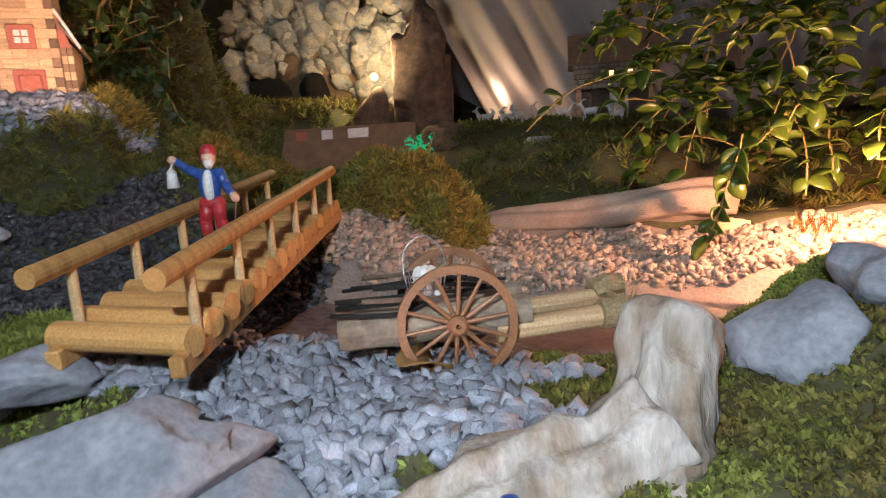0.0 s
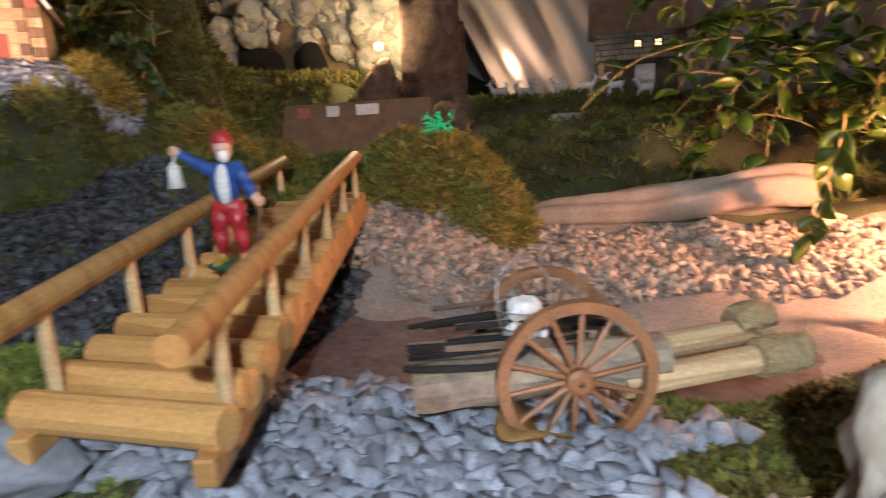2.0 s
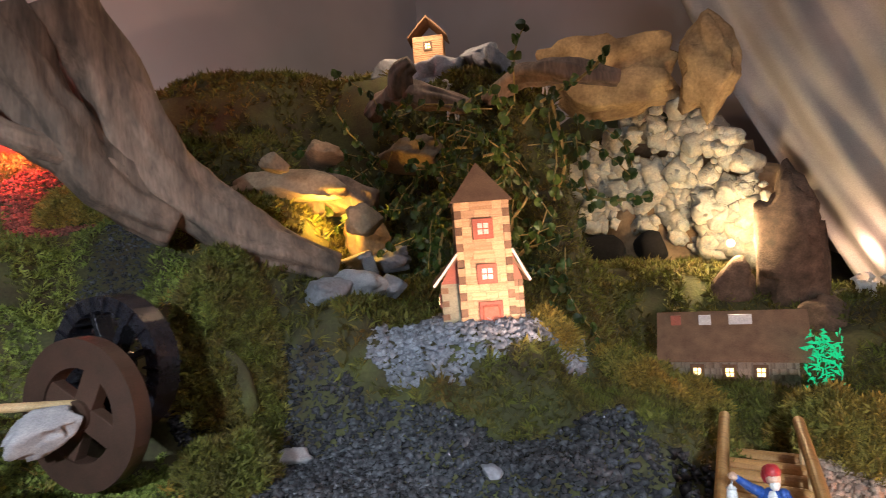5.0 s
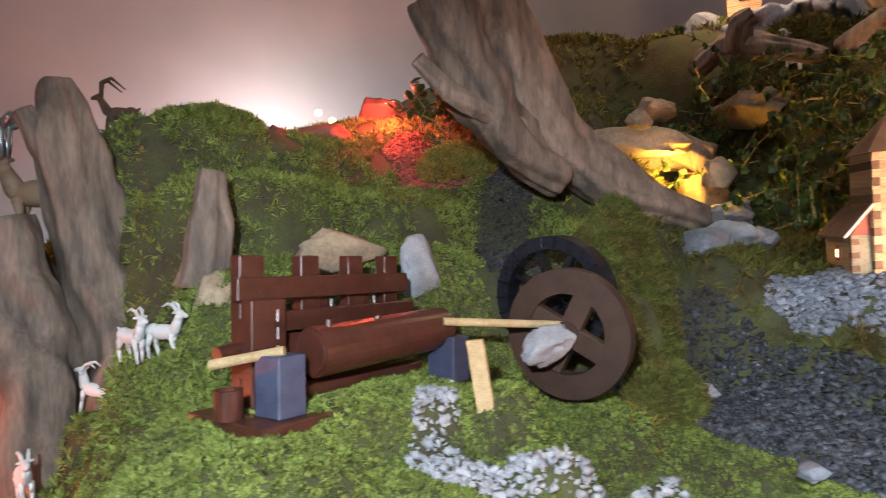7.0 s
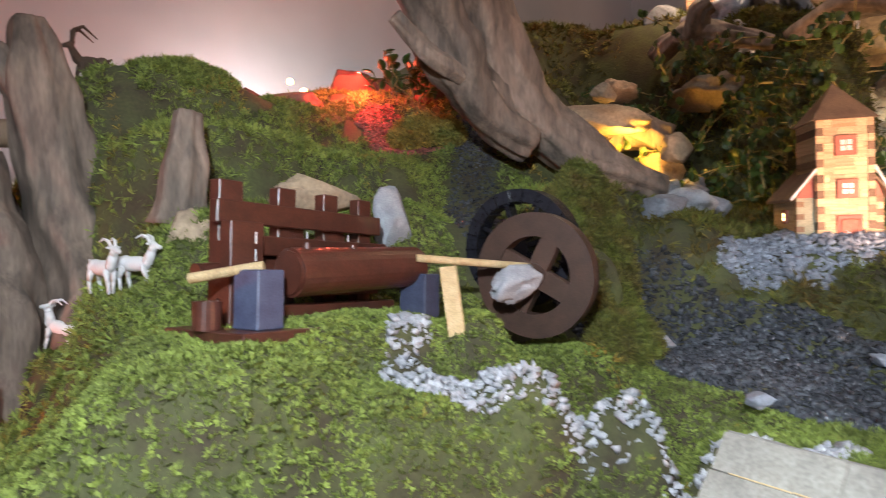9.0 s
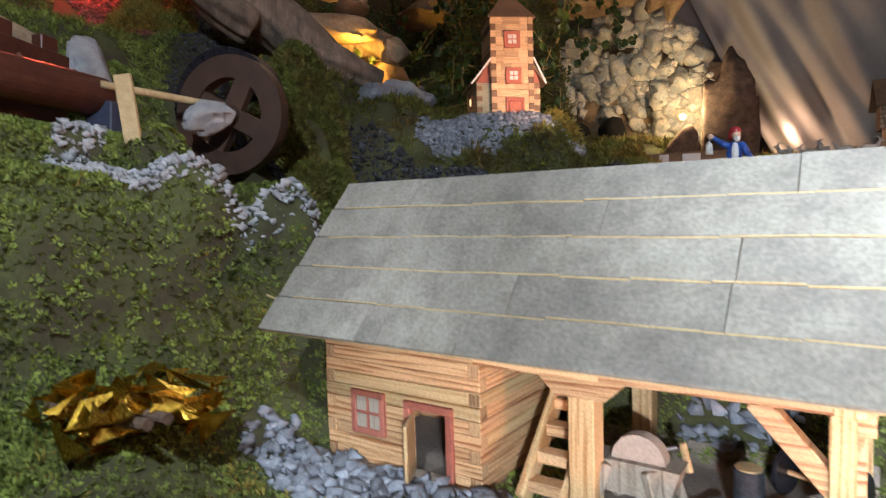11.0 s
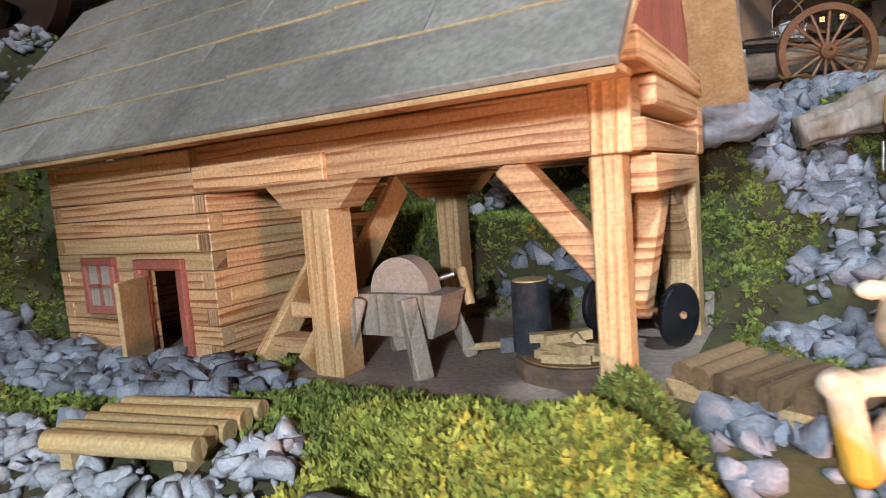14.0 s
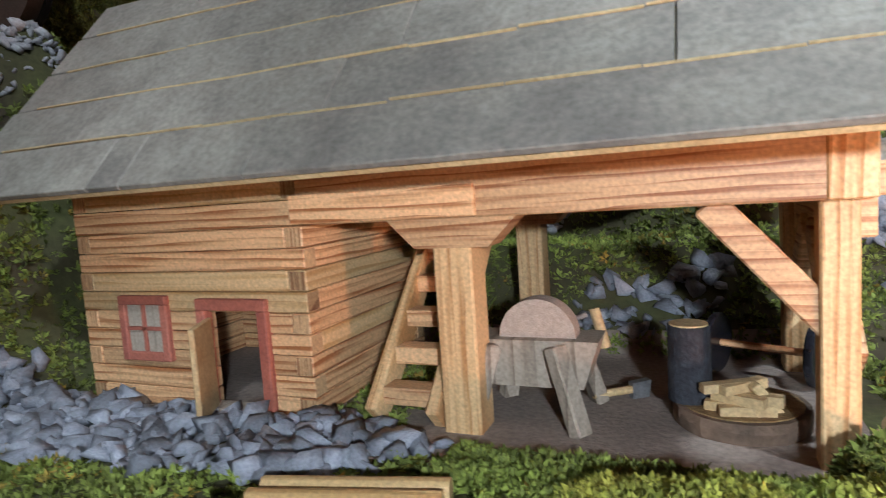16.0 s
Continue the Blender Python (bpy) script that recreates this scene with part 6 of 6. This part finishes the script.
stones("yard_gravel", 1, 11000, (-0.42, 0.05, -0.05, 0.26), 0.0030, 0.0092, PEBBLE, "loose blue-grey gravel round the hut")
stones("terrace_gravel", 1, 7500, (-0.26, 0.06, 0.18, 0.34), 0.0030, 0.0092, PEBBLE, "blue-grey crushed stone under the handcart")
stones("church_gravel", 1, 9000, (-0.56, -0.35, 0.32, 0.50), 0.0030, 0.0070, PEBBLE, "blue-grey gravel in front of the church")
stones("stream_gravel", 2, 26000, (-0.64, -0.18, 0.19, 0.45), 0.0022, 0.0068, WETSTONE, "dark wet gravel along the stream")
stones("chute_gravel", 2, 9000, (-0.95, -0.64, 0.12, 0.35), 0.0015, 0.0045, WETSTONE, "dark wet grit in the water chute")
stones("bank_gravel", 3, 17000, (-0.28, 0.24, 0.41, 0.58), 0.0016, 0.0064, TANSTONE, "tan rubble on the far bank")
stones("path_gravel", 4, 20000, (-0.62, -0.15, -0.12, 0.22), 0.0020, 0.0062, WHITESTONE, "pale path gravel", 0.5)
stones("flank_gravel", 4, 6000, (-0.38, -0.18, 0.16, 0.26), 0.0025, 0.0070, WHITESTONE, "pale stones scattered in the moss by the bridge", 0.6)
stones("red_gravel", 6, 9000, (-1.03, -0.83, 0.12, 0.28), 0.0018, 0.0045, REDGRAVEL, "fine gravel of the glowing ravine")


def tuft_shapes(n, seed, blades, spreadw, height, width):
    """Feathery moss tufts: thin curved blades out of one foot."""
    r = random.Random(seed)
    out = []
    for _ in range(n):
        V, Fc = [], []
        for _ in range(blades):
            a = r.uniform(0, 6.28)
            d = Vector((math.cos(a), math.sin(a), 0))
            side = Vector((-d.y, d.x, 0)) * width * r.uniform(0.6, 1.3)
            foot = d * r.uniform(0, 0.25)
            mid = foot + d * spreadw * 0.5 + Vector((0, 0, height * r.uniform(0.5, 0.8)))
            tip = foot + d * spreadw * r.uniform(0.7, 1.3) + Vector((0, 0, height * r.uniform(0.6, 1.2)))
            b = len(V)
            V += [foot[:], (mid + side)[:], (mid - side)[:], tip[:]]
            Fc += [(b, b + 1, b + 2), (b + 1, b + 3, b + 2)]
        out.append((np.array(V), np.array(Fc)))
    return out


TUFT = tuft_shapes(12, 6, 9, 0.80, 0.55, 0.085)

TUFTN = tuft_shapes(14, 9, 11, 0.60, 0.36, 0.15)


def moss(name, n, area, lo, hi, material, label, keep=None, lift=0.0, zone_id=0):
    x, y = sample(n, *area, zone_id)
    if keep is not None:
        k = keep(x, y)
        x, y = x[k], y[k]
    s = rng.uniform(lo, hi, len(x))
    p = np.stack([x, y, surf(x, y) + lift * s], -1)
    return spread(name, TUFTN if hi < 0.0068 else TUFT, p, s, material, label, "moss", 0.85, n)


patchy = lambda x, y: lumps(x, y, 60, 15) > -0.25
gold = lambda x, y: ellipse(x, y, -0.115, -0.036, 0.062, 0.026, 22) < 1
nogold = lambda x, y: ~gold(x, y)
moss("yard_moss", 34000, (-0.46, 0.12, -0.14, 0.22), 0.0024, 0.0052, MOSS, "soft green moss round the hut", nogold)
moss("mound_moss", 9000, (-0.19, -0.05, -0.07, 0.0), 0.0026, 0.0052, MOSSGOLD, "yellow-green moss mound before the hut", gold)
moss("yard_tan", 5000, (-0.46, 0.12, -0.14, 0.22), 0.0026, 0.0054, MOSSRUST, "tan dead moss among the green round the hut", lambda x, y: nogold(x, y) & (lumps(x, y, 70, 27) > 0.12))
moss("mound_fringe", 6500, (-0.21, -0.06, -0.04, 0.012), 0.0026, 0.0052, MOSS, "bright moss fringe before the hut")
moss("mill_moss", 30000, (-0.76, -0.42, -0.30, 0.12), 0.0028, 0.0066, MOSS, "green moss round the hammer mill")
moss("bank_edge_moss", 9000, (-0.62, -0.34, 0.08, 0.28), 0.0030, 0.0066, MOSS, "green moss along the edge of the pool")
moss("hill_moss", 24000, (-1.15, -0.70, -0.40, 0.40), 0.0050, 0.0110, MOSS, "thick green moss on the hill", patchy)
moss("terrace_moss", 12000, (-0.05, 0.22, 0.16, 0.42), 0.0028, 0.0060, MOSSDARK, "dry green moss beside the handcart")
moss("bank_moss", 18000, (-0.72, -0.24, 0.36, 0.72), 0.0045, 0.0100, MOSSDARK, "dark moss between stream and church")
moss("cliff_moss", 16000, (-1.20, -0.40, 0.30, 0.95), 0.0080, 0.0170, MOSSDARK, "dark moss on the cliff", patchy)
moss("far_moss", 11000, (-0.80, 0.45, 0.60, 1.20), 0.0080, 0.0150, MOSSDARK, "dark moss of the far meadow", patchy)
moss("side_moss", 9000, (-0.42, -0.24, 0.12, 0.30), 0.0040, 0.0085, MOSS, "moss below the footbridge")
moss("rust_patches", 9000, (-1.1, -0.35, -0.4, 0.75), 0.0050, 0.0100, MOSSRUST, "rust-brown dead moss", lambda x, y: lumps(x, y, 40, 19) > 0.25)


def heap(name, n, cx, cy, rx, ry, h, lo, hi, material, label, seed, shapes):
    """A rounded cushion of moss tufts standing over the ground."""
    r = np.random.RandomState(seed)
    a, q = r.rand(n) * 6.283, np.sqrt(r.rand(n))
    x, y = cx + rx * q * np.cos(a), cy + ry * q * np.sin(a)
    z = surf(x, y) + h * np.sqrt(np.clip(1 - q ** 2, 0, 1)) * (0.72 + 0.40 * lumps(x, y, 150, seed) + 0.22 * r.rand(n)) - 0.004
    return spread(name, shapes, np.stack([x, y, z], -1), r.uniform(lo, hi, n), material, label, "moss", 0.95, seed)


def mound(name, cx, cy, rx, ry, h, material, label):
    b = BM()
    boulder(b, (0, 0, 0), (rx, ry, h), int(abs(cx) * 1000), 0.15, 3)
    ob = link(name, b, material, None, "", True)
    ob.matrix_world = pose(cx, cy, gz(cx, cy) - 0.006)
    return tagged(ob, label, "moss mound")


for nm, cx, cy, rx, ry, h, n, mt, lb in (
    ("bank_bush", -0.182, 0.528, 0.072, 0.040, 0.054, 3800, MOSSRUST, "rust and green moss bush at the bridge end"),
    ("church_bush", -0.340, 0.520, 0.060, 0.050, 0.040, 3000, MOSSRUST, "olive moss cushion beside the church"),
    ("bridge_bush", -0.270, 0.560, 0.070, 0.040, 0.020, 2400, MOSSDARK, "dark moss cushion behind the bridge"),
    ("stream_bush", -0.420, 0.470, 0.020, 0.020, 0.020, 500, MOSSRUST, "rusty moss tuft before the church"),
    ("mill_bush", -0.560, 0.200, 0.030, 0.040, 0.040, 1300, MOSSDARK, "dark moss bank behind the wheel"),
    ("wheel_bush", -0.640, 0.250, 0.050, 0.050, 0.070, 2600, MOSSDARK, "dark moss bank above the pool"),
    ("ravine_bush", -0.915, 0.235, 0.050, 0.055, 0.060, 2600, MOSSRUST, "rust-orange moss bush above the red ravine"),
    ("hill_bush", -0.965, -0.075, 0.050, 0.060, 0.012, 1800, MOSS, "round green moss hump on the hill"),
    ("stone_moss", 0.105, 0.375, 0.034, 0.026, 0.026, 1600, MOSS, "bright moss cushion on the boulders"),
    ("yard_mound", -0.125, -0.022, 0.058, 0.020, 0.012, 2600, MOSSGOLD, "golden moss cushion before the shed"),
    ("post_tuft", -0.106, 0.006, 0.010, 0.008, 0.020, 260, MOSS, "moss tuft against the post"),
    ("fork_moss", -0.900, -0.262, 0.030, 0.030, 0.020, 700, MOSS, "moss pad on the driftwood stump"),
):
    core = mound(nm + "_core", cx, cy, rx * 0.80, ry * 0.80, h * 0.78, EARTH, lb)
    near = nm in ("yard_mound", "post_tuft", "stone_moss")
    heap(nm, int(n * (2.6 if near else 1.5)), cx, cy, rx, ry, h, 0.0024 if near else 0.0045, 0.0050 if near else 0.0105, mt, lb, n, TUFTN if near else TUFT)

# ---------------------------------------------------------------- leafy plant over the far bank
def leaf_mesh(name, length, width, fold):
    b = BM()
    prev = None
    for k in range(6):
        t = k / 5
        w = width * math.sin(math.pi * (0.12 + 0.86 * t)) ** 0.8
        z = fold * math.sin(t * 3.0)
        row = [b.verts.new((t * length, -w, z + w * 0.25)), b.verts.new((t * length, 0, z)), b.verts.new((t * length, w, z + w * 0.25))]
        if prev:
            for i in range(2):
                b.faces.new((prev[i], row[i], row[i + 1], prev[i + 1]))
        prev = row
    top = list(b.faces)
    got = bmesh.ops.extrude_face_region(b, geom=top)["geom"]
    for v in got:
        if isinstance(v, bmesh.types.BMVert):
            v.co.z -= 0.0007
    bmesh.ops.recalc_face_normals(b, faces=b.faces)
    me = bpy.data.meshes.new(name)
    b.to_mesh(me)
    b.free()
    me.materials.append(LEAF)
    me.shade_smooth()
    return me


LEAVES = [leaf_mesh("leaf", l, w, f) for l, w, f in ((0.018, 0.0060, 0.002), (0.016, 0.0056, 0.003), (0.021, 0.0062, 0.001), (0.013, 0.0050, 0.002))]
LEAFY = []
for me in LEAVES:
    t = bmesh.new()
    t.from_mesh(me)
    bmesh.ops.triangulate(t, faces=t.faces)
    t.verts.index_update()
    LEAFY.append((np.array([v.co[:] for v in t.verts]), np.array([[v.index for v in f.verts] for f in t.faces])))
    t.free()
plant = thing("trailing_leaf_plant", pose(0.22, 0.66, 0.42), "trailing plant with thick glossy green leaves", "plant")
rnd = random.Random(52)
count, far_pos, far_turn = 0, [], []
stems = BM()
far_V, far_F, far_n = [], [], 0
for s in range(92):
    root = Vector((rnd.uniform(0.02, 0.34), rnd.uniform(0.57, 0.76), rnd.uniform(0.44, 0.60)))
    aim = Vector((rnd.uniform(-0.9, 0.25), rnd.uniform(-1.0, 0.0), rnd.uniform(-0.1, 0.5))).normalized()
    p, d = root.copy(), aim.copy()
    for k in range(rnd.randint(6, 10)):
        q = p + d * 0.0135
        rod(stems, p, q, 0.0007, None, 4)
        for side in (-1, 1):
            if rnd.random() < 0.33:
                continue
            across = d.cross(Vector((0, 0, 1))).normalized() * side
            way = (d * 0.55 + across * rnd.uniform(0.5, 1.0) + Vector((0, 0, rnd.uniform(-0.5, 0.35)))).normalized()
            way = (way + Vector((rnd.gauss(0, 0.35), rnd.gauss(0, 0.35), rnd.gauss(0, 0.35)))).normalized()
            rot = way.to_track_quat("X", "Z").to_matrix().to_4x4()
            m = Matrix.Translation(q) @ rot @ Matrix.Rotation(rnd.uniform(-0.8, 0.8), 4, "X")
            near = q.y < 0.60 and q.x < 0.26
            if near and count < 290:
                lf = new("leaf", rnd.choice(LEAVES))
                lf.parent = plant
                lf.matrix_basis = plant.matrix_world.inverted() @ m
                count += 1
            else:
                v, f = LEAFY[rnd.randrange(4)]
                a = np.array(m)
                far_V.append(v @ a[:3, :3].T + a[:3, 3])
                far_F.append(f + far_n)
                far_n += len(v)
        p = q
        d = (d + Vector((rnd.gauss(0, 0.12), rnd.gauss(0, 0.12), -0.16 + rnd.gauss(0, 0.10)))).normalized()
        if p.z < gz(p.x, p.y) + 0.006:
            break
# one trailing spray that hangs down to the stream
p, d = Vector((0.085, 0.545, 0.47)), Vector((-0.15, -0.45, -0.8)).normalized()
for k in range(7):
    q = p + d * 0.0125
    rod(stems, p, q, 0.0008, None, 4)
    for side in (-1, 1):
        way = (d * 0.8 + Vector((side * rnd.uniform(0.2, 0.9), rnd.gauss(-0.2, 0.4), rnd.gauss(0, 0.3)))).normalized()
        lf = new("leaf", rnd.choice(LEAVES))
        lf.parent = plant
        lf.matrix_basis = plant.matrix_world.inverted() @ Matrix.Translation(q) @ way.to_track_quat("X", "Y").to_matrix().to_4x4()
    p, d = q, (d + Vector((rnd.gauss(0, 0.1), 0, 0.06))).normalized()
stems.transform(plant.matrix_world.inverted())
part("stem_tangle", stems, STRAW, plant, "thin green-brown stems")["kind"] = "stuff"
me = bpy.data.meshes.new("foliage")
V, Fc = np.concatenate(far_V) - np.array(plant.matrix_world.translation), np.concatenate(far_F)
me.from_pydata(V.tolist(), [], Fc.tolist())
me.materials.append(LEAF)
me.shade_smooth()
fo = new("foliage", me)
fo.parent = plant
fo["kind"] = "stuff"

# ---------------------------------------------------------------- ivy on the cliff behind the church
ivy = thing("cliff_ivy", pose(-0.60, 0.64, 0.58), "tangled ivy with thin yellow stems on the cliff", "ivy")
ib, il, ln = BM(), [], 0
iF = []
rnd = random.Random(61)
for s in range(84):
    p = Vector((rnd.uniform(-0.76, -0.46), rnd.uniform(0.54, 0.64), rnd.uniform(0.58, 0.78)))
    d = Vector((rnd.gauss(0, 0.7), rnd.gauss(-0.3, 0.3), rnd.uniform(-0.9, 0.6))).normalized()
    pts = [p]
    for k in range(7):
        d = (d + Vector((rnd.gauss(0, 0.3), rnd.gauss(0, 0.2), rnd.gauss(-0.10, 0.25)))).normalized()
        p = p + d * 0.018
        pts.append(p)
        for _ in range(3):
            way = Vector((rnd.gauss(0, 1), rnd.gauss(-0.5, 0.6), rnd.gauss(0, 0.8))).normalized()
            a = np.array(Matrix.Translation(p) @ way.to_track_quat("X", "Y").to_matrix().to_4x4() @ Matrix.Diagonal((0.55, 0.95, 0.8, 1)))
            v, f = LEAFY[rnd.randrange(4)]
            il.append(v @ a[:3, :3].T + a[:3, 3])
            iF.append(f + ln)
            ln += len(v)
    for a, b2 in zip(pts, pts[1:]):
        rod(ib, a, b2, 0.0018 if s % 6 == 0 else 0.0008, None, 5)
ib.transform(ivy.matrix_world.inverted())
part("stem_tangle", ib, STRAW, ivy, "yellowish stems")["kind"] = "stuff"
me = bpy.data.meshes.new("ivy_leaves")
me.from_pydata((np.concatenate(il) - np.array(ivy.matrix_world.translation)).tolist(), [], np.concatenate(iF).tolist())
me.materials.append(IVY)
fo = new("ivy_leaves", me)
fo.parent = ivy
fo["kind"] = "stuff"

# ---------------------------------------------------------------- succulent sprigs above the red ravine
sprig = thing("succulent_sprig", pose(-0.95, 0.235, 0.74), "dark green succulent with flat oval leaves above the ravine", "plant")
sb = BM()
rnd = random.Random(71)
flat = leaf_mesh("succulent_leaf", 0.017, 0.0062, 0.001)
flat.materials.clear(), flat.materials.append(IVY)
for k in range(22):
    p = Vector((rnd.uniform(-0.02, 0.02), rnd.uniform(-0.05, 0.06), rnd.uniform(0.0, 0.015)))
    d = Vector((rnd.gauss(0.1, 0.3), rnd.gauss(-0.25, 0.5), 1)).normalized()
    for j in range(rnd.randint(3, 5)):
        q = p + d * 0.013
        rod(sb, p, q, 0.0013, 0.0010, 5)
        way = Vector((rnd.gauss(0, 1), rnd.gauss(0, 1), rnd.gauss(0.5, 0.3))).normalized()
        lf = new("succulent_leaf", flat)
        lf.parent = sprig
        lf.matrix_basis = Matrix.Translation(q) @ way.to_track_quat("X", "Z").to_matrix().to_4x4()
        p, d = q, (d + Vector((rnd.gauss(0, 0.3), rnd.gauss(0, 0.35), 0.05))).normalized()
part("stem_tangle", sb, STRAW, sprig)["kind"] = "stuff"

# ---------------------------------------------------------------- small litter
lf = BM()
for k in range(7):
    t = k / 6
    w = 0.011 * math.sin(math.pi * (0.1 + 0.85 * t)) * (1 + 0.25 * math.sin(k * 2.4))
    z = 0.004 * math.sin(t * 4)
    lf.verts.new((t * 0.034, -w, z + w * 0.4)), lf.verts.new((t * 0.034, 0, z)), lf.verts.new((t * 0.034, w, z + w * 0.5))
lf.verts.ensure_lookup_table()
for k in range(6):
    for i in range(2):
        lf.faces.new([lf.verts[j] for j in (k * 3 + i, k * 3 + i + 1, k * 3 + 4 + i, k * 3 + 3 + i)])
ob = link("dry_leaf", lf, mat("dry_leaf", (0.26, 0.14, 0.04), (0.15, 0.08, 0.03), scale=150, rough=0.6), None, "", True)
ob.matrix_world = pose(-0.078, 0.262, 0.3885, 10, 25, 60)
tagged(ob, "curled brown oak leaf under the handcart", "leaf")
ob.modifiers.new("thick", "SOLIDIFY").thickness = 0.0004
